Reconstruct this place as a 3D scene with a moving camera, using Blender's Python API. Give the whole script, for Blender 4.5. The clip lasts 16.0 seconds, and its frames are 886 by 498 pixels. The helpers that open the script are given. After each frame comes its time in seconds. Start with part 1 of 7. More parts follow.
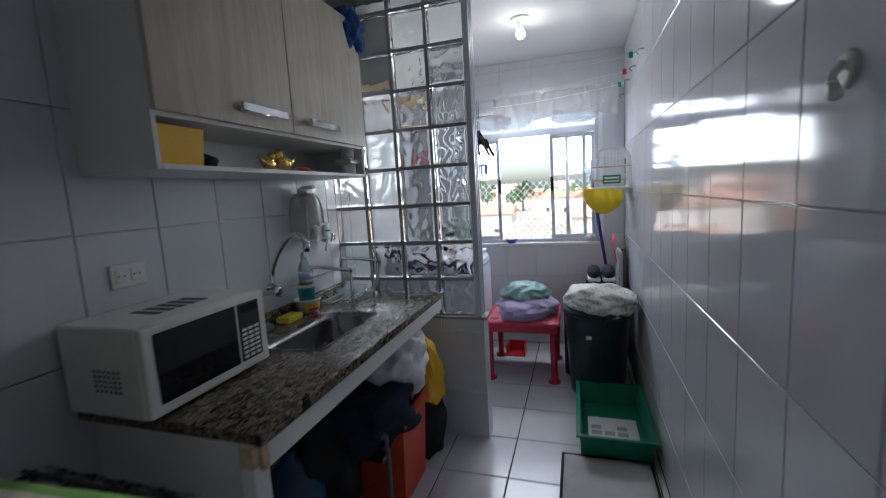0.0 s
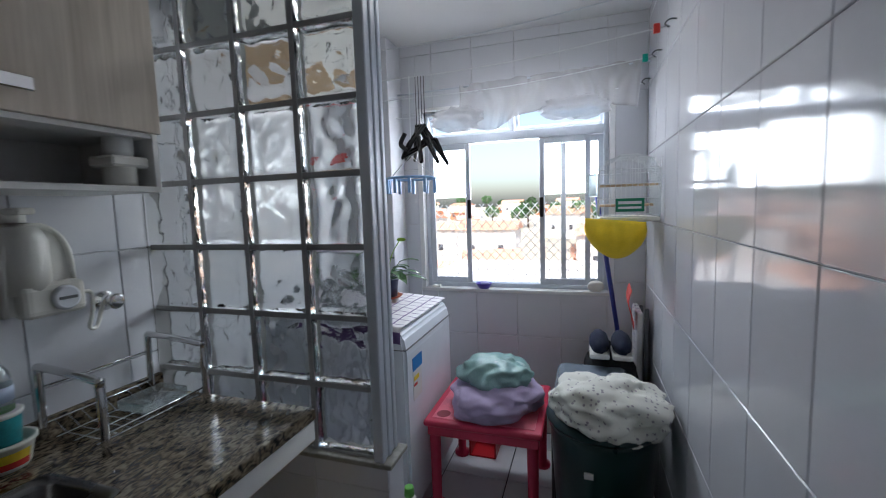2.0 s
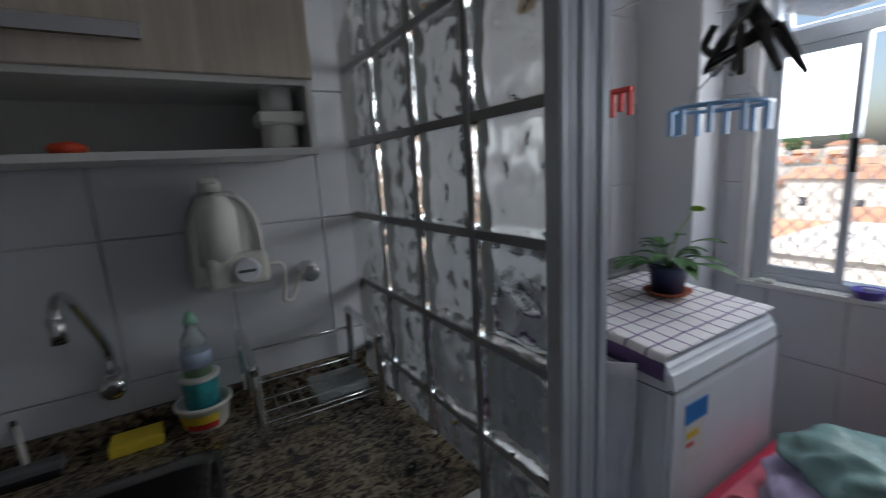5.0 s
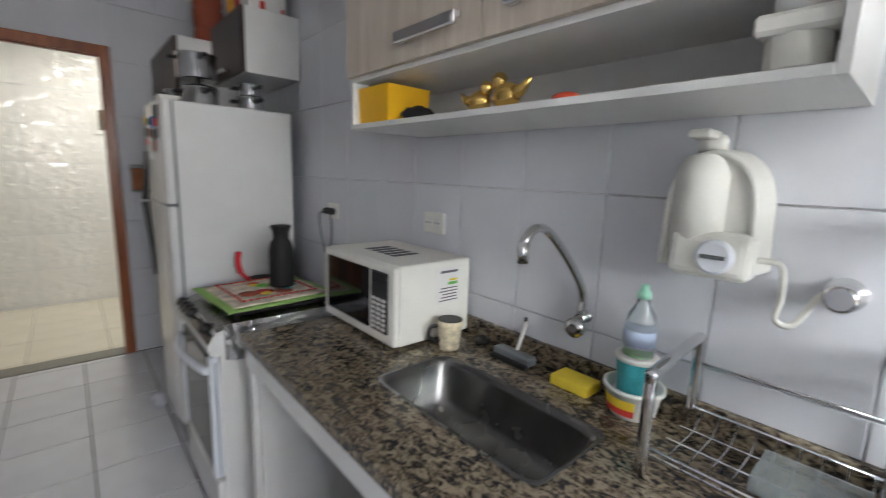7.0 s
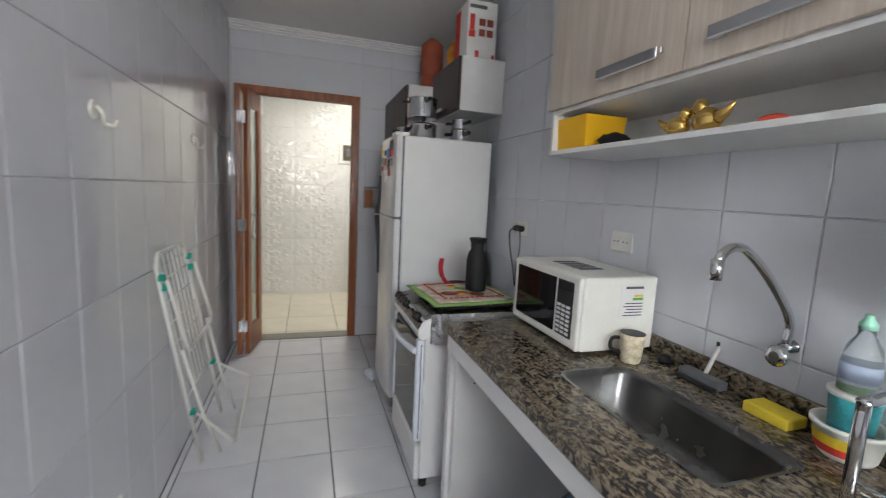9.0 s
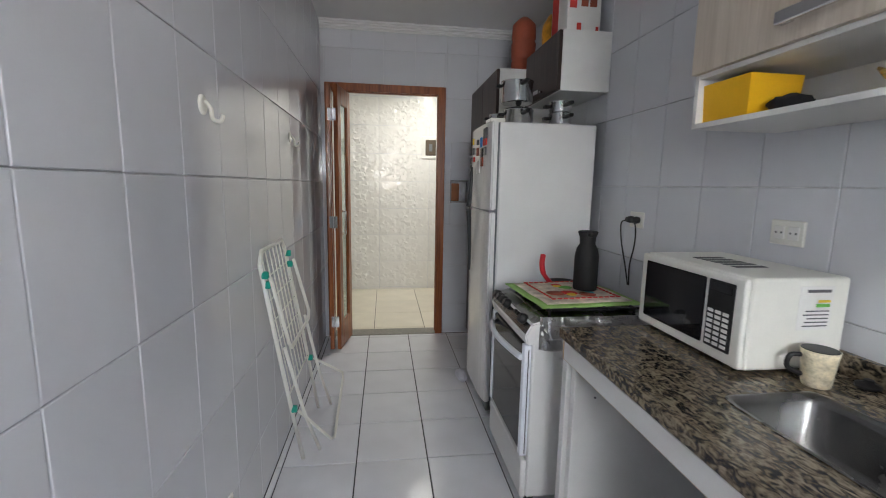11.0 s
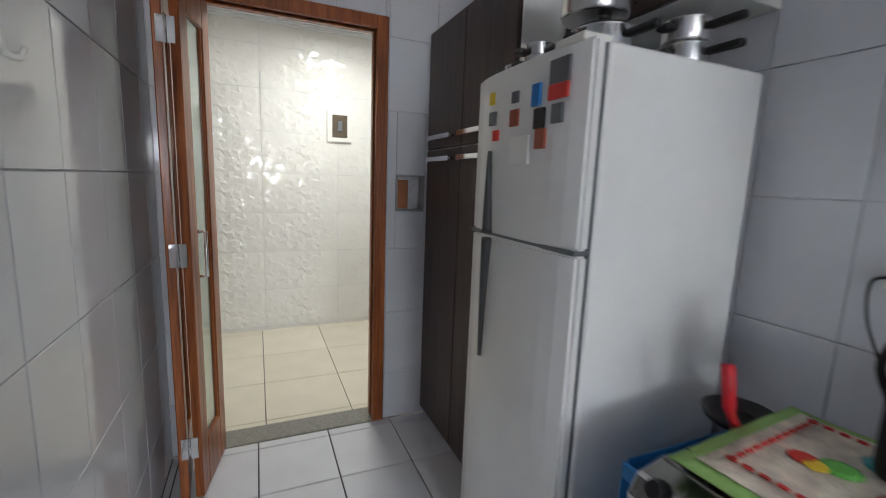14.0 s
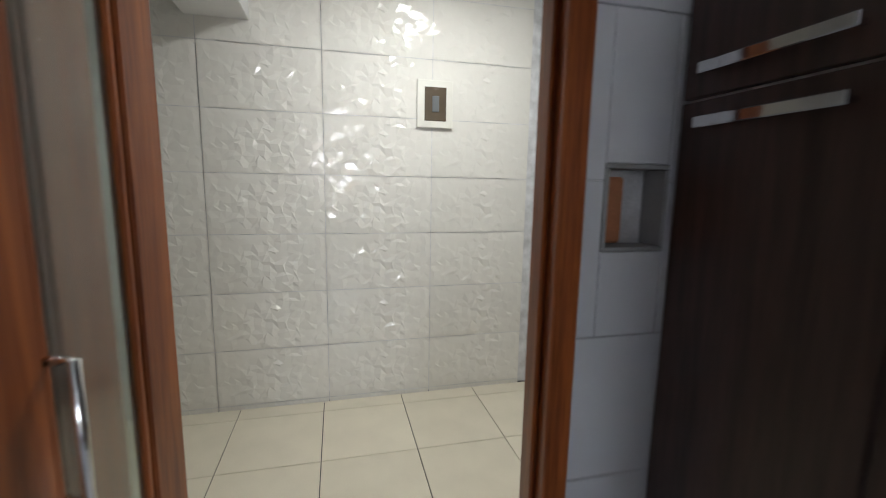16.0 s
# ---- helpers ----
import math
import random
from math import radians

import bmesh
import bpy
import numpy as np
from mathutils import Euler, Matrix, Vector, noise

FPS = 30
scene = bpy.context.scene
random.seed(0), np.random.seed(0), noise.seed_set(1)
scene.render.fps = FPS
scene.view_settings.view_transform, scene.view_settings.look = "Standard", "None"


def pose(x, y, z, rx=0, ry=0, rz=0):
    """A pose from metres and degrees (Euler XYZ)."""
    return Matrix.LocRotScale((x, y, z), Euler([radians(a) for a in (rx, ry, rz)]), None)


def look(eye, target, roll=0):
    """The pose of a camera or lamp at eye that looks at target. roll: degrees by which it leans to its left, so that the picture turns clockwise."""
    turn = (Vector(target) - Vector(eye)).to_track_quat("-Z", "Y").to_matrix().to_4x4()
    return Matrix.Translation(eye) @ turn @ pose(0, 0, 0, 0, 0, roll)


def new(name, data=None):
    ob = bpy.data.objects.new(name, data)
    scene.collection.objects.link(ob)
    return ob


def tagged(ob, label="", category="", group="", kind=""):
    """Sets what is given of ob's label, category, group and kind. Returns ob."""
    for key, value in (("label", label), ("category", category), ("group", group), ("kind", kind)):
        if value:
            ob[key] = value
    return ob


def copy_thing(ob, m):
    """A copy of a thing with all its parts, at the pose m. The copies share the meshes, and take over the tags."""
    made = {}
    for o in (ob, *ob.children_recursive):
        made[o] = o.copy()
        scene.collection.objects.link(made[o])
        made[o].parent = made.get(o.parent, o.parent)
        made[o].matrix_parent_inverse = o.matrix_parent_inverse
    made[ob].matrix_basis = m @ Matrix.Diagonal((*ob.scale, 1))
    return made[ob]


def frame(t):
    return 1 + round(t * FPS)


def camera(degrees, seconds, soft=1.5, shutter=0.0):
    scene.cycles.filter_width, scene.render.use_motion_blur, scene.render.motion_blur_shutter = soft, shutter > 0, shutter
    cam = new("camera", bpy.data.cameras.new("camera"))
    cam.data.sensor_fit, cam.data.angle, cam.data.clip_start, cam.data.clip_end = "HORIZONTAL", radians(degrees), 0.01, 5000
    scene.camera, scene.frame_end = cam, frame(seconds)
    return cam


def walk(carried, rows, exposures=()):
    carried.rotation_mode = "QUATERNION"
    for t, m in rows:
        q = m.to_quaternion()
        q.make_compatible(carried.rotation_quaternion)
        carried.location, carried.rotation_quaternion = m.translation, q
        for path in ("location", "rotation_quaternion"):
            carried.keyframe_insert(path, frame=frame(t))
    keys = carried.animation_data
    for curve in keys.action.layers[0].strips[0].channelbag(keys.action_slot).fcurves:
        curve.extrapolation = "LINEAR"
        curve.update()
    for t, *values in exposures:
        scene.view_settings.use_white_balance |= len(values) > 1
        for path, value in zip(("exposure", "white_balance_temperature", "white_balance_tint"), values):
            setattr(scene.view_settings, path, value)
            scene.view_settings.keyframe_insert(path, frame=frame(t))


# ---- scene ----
SKY, BULB, HALL, BULB_EMIT, WINDOW = 0.15, 0.3, 3.6, 12.0, 13.0
# seconds, stops, kelvin, tint
EXPOSURES = [(0, 1.35, 6200, 10), (0.5, 1.15, 6250, 10), (1.5, 1.15, 6250, 10), (3.2, 1.2, 6350, 10), (5.3, 0.4, 6500, 10), (5.5, 0.5, 6500, 10), (6.0, 1.35, 6700, 11),
             (6.5, 1.9, 6850, 11), (7.0, 2.6, 6850, 12), (8.5, 2.75, 6850, 12), (10.2, 2.65, 6800, 12), (12.5, 2.85, 6650, 11), (13.5, 2.9, 6500, 11), (14.5, 2.65, 6500, 11), (16, 2.5, 6500, 11)]
cam = camera(92.0, 16.0, soft=1.0, shutter=0.4)
PATH = [
    (0, (0.122, 0.688, 1.394), (-0.479, 2.578, 1.136), -3.4),
    (0.5, (0.14, 0.998, 1.431), (-0.494, 2.884, 1.23), -2.2),
    (1, (0.166, 1.258, 1.432), (-0.446, 3.148, 1.196), -2.2),
    (1.5, (0.149, 1.567, 1.449), (-0.385, 3.486, 1.271), -2.3),
    (2, (0.157, 1.867, 1.439), (-0.464, 3.758, 1.244), -1.8),
    (2.5, (0.175, 2.125, 1.45), (-0.496, 4.001, 1.274), -1.3),
    (3, (0.108, 2.345, 1.431), (-0.465, 4.251, 1.241), -0.5),
    (3.2, (0.061, 2.43, 1.429), (-0.478, 4.348, 1.257), -1.8),
    (5.5, (-0.006, 2.513, 1.46), (-1.923, 2.954, 1.096), -2.8),
    (6, (-0.197, 2.606, 1.4), (-2.166, 2.42, 1.107), -0.6),
    (6.5, (-0.27, 2.717, 1.39), (-2.055, 1.862, 1.101), -0.6),
    (7, (-0.231, 2.844, 1.367), (-1.534, 1.365, 1.03), 2.0),
    (7.5, (-0.17, 2.884, 1.355), (-1.242, 1.23, 1.02), 1.6),
    (8, (-0.137, 2.841, 1.339), (-1.186, 1.163, 1.046), 1.7),
    (8.5, (-0.114, 2.865, 1.356), (-1.058, 1.114, 1.148), 2.0),
    (9, (-0.092, 2.986, 1.346), (-0.701, 1.098, 1.088), 2.9),
    (9.5, (-0.067, 3.058, 1.335), (-0.518, 1.134, 1.026), 3.4),
    (10, (-0.035, 3.045, 1.321), (-0.375, 1.101, 0.998), 2.3),
    (10.2, (-0.022, 3.013, 1.322), (-0.325, 1.057, 1.036), 2.1),
    (12.3, (-0.006, 2.362, 1.296), (-0.294, 0.412, 0.956), 0.0),
    (12.5, (0.037, 2.284, 1.273), (-0.318, 0.349, 0.912), -0.3),
    (13, (0.175, 1.928, 1.264), (-0.598, 0.112, 0.942), 2.0),
    (13.5, (0.22, 1.649, 1.298), (-0.697, -0.099, 0.978), 2.0),
    (14, (0.095, 1.293, 1.343), (-0.696, -0.517, 1.033), 2.2),
    (14.5, (0.071, 1.033, 1.292), (-0.666, -0.806, 1.018), 1.2),
    (15, (0.059, 0.683, 1.325), (-0.7, -1.148, 1.058), -0.8),
    (15.5, (0.005, 0.303, 1.315), (-0.547, -1.597, 1.023), -1.8),
    (16, (-0.012, -0.073, 1.319), (-0.491, -1.992, 1.024), 1.0),
]
walk(cam, [(t, look(eye, target, roll)) for t, eye, target, roll in PATH], EXPOSURES)

# ---- world, sun and lamps ----
world = bpy.data.worlds.new("sky_world")
scene.world = world
world.use_nodes = True
wn = world.node_tree
sky = wn.nodes.new("ShaderNodeTexSky")
sky.sky_type, sky.sun_disc = "NISHITA", False
sky.sun_elevation, sky.sun_rotation = radians(52), radians(200)
sky.air_density, sky.dust_density = 1.0, 3.0
wn.nodes["Background"].inputs["Strength"].default_value = SKY
wn.links.new(sky.outputs[0], wn.nodes["Background"].inputs["Color"])

sun = new("sun", bpy.data.lights.new("sun", "SUN"))
sun.data.energy, sun.data.angle, sun.data.color = 5.0, radians(0.5), (1.0, 0.95, 0.88)
sun.matrix_basis = look((5, -14, 20), (0, 0, 0))

bulb_light = new("bulb_light", bpy.data.lights.new("bulb_light", "POINT"))
bulb_light.data.energy, bulb_light.data.shadow_soft_size = BULB, 0.035
bulb_light.data.color = (1.0, 0.97, 0.92)
bulb_light.location = (-0.2, 3.59, 2.33)

hall_light = new("hall_light", bpy.data.lights.new("hall_light", "AREA"))
hall_light.data.shape, hall_light.data.size, hall_light.data.energy = "DISK", 0.3, HALL
hall_light.data.color = (0.98, 1.0, 0.95)
hall_light.matrix_basis = look((-0.55, -1.75, 2.5), (-0.55, -1.75, 0))

window_sky = new("window_sky", bpy.data.lights.new("window_sky", "AREA"))
window_sky.data.shape, window_sky.data.size, window_sky.data.size_y = "RECTANGLE", 1.18, 0.60
window_sky.data.energy, window_sky.data.color = WINDOW, (0.90, 0.95, 1.0)
window_sky.matrix_basis = look((-0.265, 4.68, 1.80), (-0.265, 3.0, 1.80))

# ---- materials ----
def nodes_of(name):
    m = bpy.data.materials.new(name)
    m.use_nodes = True
    nt = m.node_tree
    return m, nt, nt.nodes["Principled BSDF"]


def mat(name, col, rough=0.5, metal=0.0, var=0.12, scale=9.0, bump=0.0, fine=160.0, per_object=0.0,
        transmission=0.0, ior=1.45, coat=0.0, emit=0.0, sheen=0.0, stretch=(1, 1, 1), alpha=1.0):
    """A surface with broad stains, fine grain, uneven gloss and light relief."""
    m, nt, b = nodes_of(name)
    L, N = nt.links.new, nt.nodes.new
    tc = N("ShaderNodeTexCoord")
    mp = N("ShaderNodeMapping")
    mp.inputs["Scale"].default_value = stretch
    L(tc.outputs["Object"], mp.inputs["Vector"])
    big, small = N("ShaderNodeTexNoise"), N("ShaderNodeTexNoise")
    big.inputs["Scale"].default_value, big.inputs["Detail"].default_value = scale, 5
    small.inputs["Scale"].default_value, small.inputs["Detail"].default_value = fine, 3
    for n in (big, small):
        L(mp.outputs[0], n.inputs["Vector"])
    add = N("ShaderNodeMath")
    add.operation = "MULTIPLY_ADD"
    L(small.outputs["Fac"], add.inputs[0])
    add.inputs[1].default_value = 0.4
    L(big.outputs["Fac"], add.inputs[2])
    ramp = N("ShaderNodeMapRange")
    ramp.inputs["From Min"].default_value, ramp.inputs["From Max"].default_value = 0.4, 1.0
    ramp.inputs["To Min"].default_value, ramp.inputs["To Max"].default_value = 1 - var, 1 + var
    L(add.outputs[0], ramp.inputs["Value"])
    val = ramp.outputs[0]
    if per_object:
        oi = N("ShaderNodeObjectInfo")
        ro = N("ShaderNodeMapRange")
        ro.inputs["To Min"].default_value, ro.inputs["To Max"].default_value = 1 - per_object, 1 + per_object
        L(oi.outputs["Random"], ro.inputs["Value"])
        mul = N("ShaderNodeMath")
        mul.operation = "MULTIPLY"
        L(val, mul.inputs[0]), L(ro.outputs[0], mul.inputs[1])
        val = mul.outputs[0]
    sc = N("ShaderNodeVectorMath")
    sc.operation = "SCALE"
    sc.inputs[0].default_value = col
    L(val, sc.inputs["Scale"])
    L(sc.outputs[0], b.inputs["Base Color"])
    rr = N("ShaderNodeMapRange")
    rr.inputs["To Min"].default_value, rr.inputs["To Max"].default_value = rough * 0.75, min(1, rough * 1.3)
    L(big.outputs["Fac"], rr.inputs["Value"])
    L(rr.outputs[0], b.inputs["Roughness"])
    b.inputs["Metallic"].default_value = metal
    b.inputs["Transmission Weight"].default_value = transmission
    b.inputs["IOR"].default_value = ior
    b.inputs["Coat Weight"].default_value = coat
    b.inputs["Sheen Weight"].default_value = sheen
    b.inputs["Alpha"].default_value = alpha
    if emit:
        b.inputs["Emission Color"].default_value = (*col, 1)
        b.inputs["Emission Strength"].default_value = emit
    if bump:
        bp = N("ShaderNodeBump")
        bp.inputs["Strength"].default_value, bp.inputs["Distance"].default_value = bump, 0.01
        L(add.outputs[0], bp.inputs["Height"])
        L(bp.outputs[0], b.inputs["Normal"])
    return m


def wood(name, dark, light, rough=0.35, axis="Z", scale=14.0):
    """Wood grain that runs along one axis."""
    m, nt, b = nodes_of(name)
    L, N = nt.links.new, nt.nodes.new
    tc, mp = N("ShaderNodeTexCoord"), N("ShaderNodeMapping")
    mp.inputs["Scale"].default_value = {"Z": (scale, scale, scale * 0.06), "Y": (scale, scale * 0.06, scale), "X": (scale * 0.06, scale, scale)}[axis]
    L(tc.outputs["Object"], mp.inputs["Vector"])
    n1, n2 = N("ShaderNodeTexNoise"), N("ShaderNodeTexNoise")
    n1.inputs["Scale"].default_value, n1.inputs["Detail"].default_value, n1.inputs["Distortion"].default_value = 1.6, 6, 0.8
    n2.inputs["Scale"].default_value, n2.inputs["Detail"].default_value = 9.0, 4
    L(mp.outputs[0], n1.inputs["Vector"]), L(mp.outputs[0], n2.inputs["Vector"])
    ad = N("ShaderNodeMath")
    ad.operation = "MULTIPLY_ADD"
    L(n2.outputs["Fac"], ad.inputs[0])
    ad.inputs[1].default_value = 0.5
    L(n1.outputs["Fac"], ad.inputs[2])
    cr = N("ShaderNodeValToRGB")
    cr.color_ramp.elements[0].position, cr.color_ramp.elements[1].position = 0.5, 0.98
    cr.color_ramp.elements[0].color, cr.color_ramp.elements[1].color = (*dark, 1), (*light, 1)
    L(ad.outputs[0], cr.inputs[0])
    L(cr.outputs[0], b.inputs["Base Color"])
    b.inputs["Roughness"].default_value = rough
    bp = N("ShaderNodeBump")
    bp.inputs["Strength"].default_value, bp.inputs["Distance"].default_value = 0.15, 0.003
    L(ad.outputs[0], bp.inputs["Height"])
    L(bp.outputs[0], b.inputs["Normal"])
    return m


def granite_mat(name):
    m, nt, b = nodes_of(name)
    L, N = nt.links.new, nt.nodes.new
    tc = N("ShaderNodeTexCoord")
    warp = N("ShaderNodeTexNoise")
    warp.inputs["Scale"].default_value, warp.inputs["Detail"].default_value = 42.0, 5
    warp.inputs["Distortion"].default_value = 1.4
    fine = N("ShaderNodeTexNoise")
    fine.inputs["Scale"].default_value, fine.inputs["Detail"].default_value = 150.0, 3
    mp = N("ShaderNodeMapping")
    mp.inputs["Scale"].default_value = (1.4, 0.8, 1.2)
    mp.inputs["Rotation"].default_value = (0, 0, 0.6)
    L(tc.outputs["Object"], mp.inputs["Vector"])
    L(mp.outputs[0], warp.inputs["Vector"]), L(tc.outputs["Object"], fine.inputs["Vector"])
    ad = N("ShaderNodeMath")
    ad.operation = "MULTIPLY_ADD"
    L(fine.outputs["Fac"], ad.inputs[0])
    ad.inputs[1].default_value = 0.3
    L(warp.outputs["Fac"], ad.inputs[2])
    cr = N("ShaderNodeValToRGB")
    e = cr.color_ramp.elements
    e[0].position, e[0].color = 0.48, (0.012, 0.011, 0.011, 1)
    e[1].position, e[1].color = 0.80, (0.27, 0.22, 0.155, 1)
    for p, c in ((0.55, (0.03, 0.026, 0.023, 1)), (0.60, (0.085, 0.066, 0.046, 1)), (0.70, (0.19, 0.152, 0.104, 1))):
        k = e.new(p)
        k.color = c
    L(ad.outputs[0], cr.inputs[0])
    L(cr.outputs[0], b.inputs["Base Color"])
    b.inputs["Roughness"].default_value = 0.16
    return m


def dotted_cloth(name, base, dots, scale=40.0, size=0.22):
    m, nt, b = nodes_of(name)
    L, N = nt.links.new, nt.nodes.new
    tc, v = N("ShaderNodeTexCoord"), N("ShaderNodeTexVoronoi")
    v.inputs["Scale"].default_value = scale
    L(tc.outputs["Object"], v.inputs["Vector"])
    cr = N("ShaderNodeValToRGB")
    cr.color_ramp.elements[0].position, cr.color_ramp.elements[1].position = size, size + 0.06
    cr.color_ramp.elements[0].color, cr.color_ramp.elements[1].color = (*dots, 1), (*base, 1)
    L(v.outputs["Distance"], cr.inputs[0])
    L(cr.outputs[0], b.inputs["Base Color"])
    b.inputs["Roughness"].default_value = 0.9
    return m


def checked_cloth(name, base, line, scale=16.0):
    """White cloth with thin woven lines both ways."""
    m, nt, b = nodes_of(name)
    L, N = nt.links.new, nt.nodes.new
    tc, sep = N("ShaderNodeTexCoord"), N("ShaderNodeSeparateXYZ")
    L(tc.outputs["Object"], sep.inputs[0])
    outs = []
    for axis in "XY":
        f = N("ShaderNodeMath")
        f.operation = "MULTIPLY"
        f.inputs[1].default_value = scale
        L(sep.outputs[axis], f.inputs[0])
        fr = N("ShaderNodeMath")
        fr.operation = "FRACT"
        L(f.outputs[0], fr.inputs[0])
        lt = N("ShaderNodeMath")
        lt.operation = "LESS_THAN"
        lt.inputs[1].default_value = 0.1
        L(fr.outputs[0], lt.inputs[0])
        outs.append(lt.outputs[0])
    mx = N("ShaderNodeMath")
    mx.operation = "MAXIMUM"
    L(outs[0], mx.inputs[0]), L(outs[1], mx.inputs[1])
    mix = N("ShaderNodeMix")
    mix.data_type = "RGBA"
    mix.inputs[6].default_value, mix.inputs[7].default_value = (*base, 1), (*line, 1)
    L(mx.outputs[0], mix.inputs[0])
    L(mix.outputs[2], b.inputs["Base Color"])
    b.inputs["Roughness"].default_value = 0.9
    return m


TILE = mat("wall_tile_glaze", (0.64, 0.65, 0.69), 0.075, var=0.03, scale=3, bump=0.015, per_object=0.025)
GROUT = mat("grout", (0.66, 0.66, 0.68), 0.85, var=0.3, scale=14, bump=0.2)
FLOOR_TILE = mat("floor_tile_glaze", (0.66, 0.665, 0.70), 0.2, var=0.06, scale=6, bump=0.03, per_object=0.03)
FLOOR_GROUT = mat("floor_grout", (0.05, 0.05, 0.055), 0.9, var=0.4, scale=12)
HALL_TILE = mat("hall_relief_tile", (0.80, 0.785, 0.745), 0.06, var=0.03, scale=4, per_object=0.02)
HALL_FLOOR = mat("hall_floor_tile", (0.76, 0.70, 0.57), 0.22, var=0.06, scale=5, per_object=0.04)
PLASTER = mat("white_ceiling_paint", (0.78, 0.78, 0.78), 0.85, var=0.04, scale=2.5, bump=0.05)
CORNICE = mat("cornice_paint", (0.8, 0.8, 0.8), 0.7, var=0.05)
DOOR_WOOD = wood("red_brown_door_wood", (0.13, 0.028, 0.008), (0.42, 0.12, 0.03), 0.3)
PANTRY_WOOD = wood("dark_brown_laminate", (0.024, 0.013, 0.011), (0.078, 0.043, 0.036), 0.38)
CAB_WOOD = wood("pale_oak_laminate", (0.42, 0.355, 0.29), (0.60, 0.53, 0.455), 0.42)
CAB_WHITE = mat("white_laminate", (0.72, 0.715, 0.70), 0.38, var=0.05)
CHIP = mat("bare_chipboard_edge", (0.55, 0.40, 0.26), 0.85, var=0.35, scale=40, bump=0.3)
GRANITE = granite_mat("speckled_granite")
STEEL = mat("brushed_steel", (0.22, 0.217, 0.213), 0.26, 1.0, var=0.06, scale=8)
CHROME = mat("chrome", (0.75, 0.75, 0.76), 0.08, 1.0, var=0.05)
ALU_POT = mat("aluminium", (0.68, 0.68, 0.69), 0.22, 1.0, var=0.12, scale=18)
FOIL = mat("kitchen_foil", (0.8, 0.8, 0.8), 0.16, 1.0, var=0.1, bump=0.5, scale=30)
ALU_FRAME = mat("window_aluminium", (0.62, 0.66, 0.72), 0.4, 0.3, var=0.06)
WHITE_ENAMEL = mat("white_enamel", (0.76, 0.755, 0.745), 0.22, var=0.05, scale=4, coat=0.2)
WHITE_PLASTIC = mat("white_plastic", (0.76, 0.75, 0.70), 0.35, var=0.05)
COLD_PLASTIC = mat("cool_white_plastic", (0.74, 0.77, 0.82), 0.35, var=0.05)
BLACK_PLASTIC = mat("black_plastic", (0.012, 0.012, 0.013), 0.35, var=0.2)
BLACK_GLASS = mat("black_glass", (0.006, 0.006, 0.008), 0.06, var=0.1)
GREY_PLASTIC = mat("grey_plastic", (0.13, 0.14, 0.15), 0.4, var=0.12)
YELLOW = mat("yellow_plastic", (0.85, 0.46, 0.015), 0.4, var=0.08)
YELLOW_CLOTH = mat("yellow_cloth", (0.88, 0.62, 0.03), 0.8, var=0.15, bump=0.3)
GOLD = mat("gold_glaze", (0.80, 0.54, 0.17), 0.14, 1.0, var=0.1)
RED_PLASTIC = mat("red_plastic", (0.55, 0.02, 0.03), 0.3, var=0.1)
ORANGE_RED = mat("orange_red_plastic", (0.72, 0.09, 0.04), 0.4, var=0.12)
STOOL_RED = mat("crimson_table_plastic", (0.55, 0.03, 0.08), 0.35, var=0.1)
STOOL_TOP = mat("pink_table_print", (0.78, 0.18, 0.24), 0.35, var=0.3, scale=14)
TERRACOTTA = mat("terracotta", (0.32, 0.07, 0.035), 0.6, var=0.25)
GREEN_PLASTIC = mat("green_plastic", (0.01, 0.22, 0.12), 0.35, var=0.12)
TEAL_CLIP = mat("teal_plastic", (0.0, 0.33, 0.24), 0.35, var=0.1)
DARK_BIN = mat("dark_green_bin_plastic", (0.008, 0.036, 0.036), 0.3, var=0.2)
NAVY = mat("navy_cloth", (0.012, 0.018, 0.045), 0.9, var=0.3, bump=0.4)
BLACK_CLOTH = mat("black_cloth", (0.012, 0.012, 0.015), 0.9, var=0.3, bump=0.4)
LILAC = mat("lilac_towel", (0.46, 0.38, 0.58), 0.95, var=0.15, fine=300, bump=0.3, sheen=0.3)
MINT = mat("mint_plastic_bag", (0.27, 0.45, 0.43), 0.25, var=0.25, bump=0.3, alpha=0.9)
BAG_WHITE = mat("white_carrier_bag", (0.75, 0.74, 0.76), 0.35, var=0.2, bump=0.3)
PALE_CLOTH = mat("pale_cloth", (0.66, 0.67, 0.74), 0.95, var=0.1, bump=0.2)
SPOTTED = dotted_cloth("spotted_cloth", (0.70, 0.70, 0.64), (0.30, 0.28, 0.30), 45, 0.2)
CHECKED = checked_cloth("checked_dish_cloth", (0.78, 0.76, 0.78), (0.16, 0.10, 0.25), 15)
SHEER = mat("sheer_curtain", (0.80, 0.80, 0.82), 0.9, var=0.06, alpha=0.55)
GLASS = mat("window_glass", (1, 1, 1), 0.01, var=0.0, transmission=1.0, ior=1.45)
BLOCK_GLASS = mat("block_glass", (0.80, 0.83, 0.81), 0.05, var=0.0, transmission=1.0, ior=1.22, bump=0.5, scale=16, fine=40)
MORTAR = mat("block_mortar", (0.33, 0.33, 0.335), 0.85, var=0.15, bump=0.1)
MILKY = mat("milky_plastic", (0.62, 0.72, 0.76), 0.2, var=0.05, transmission=0.45)
DOOR_GLASS = mat("door_glass", (0.62, 0.70, 0.66), 0.08, var=0.04, transmission=0.92)
BOTTLE = mat("clear_bottle", (0.86, 0.92, 0.93), 0.08, var=0.02, transmission=0.85)
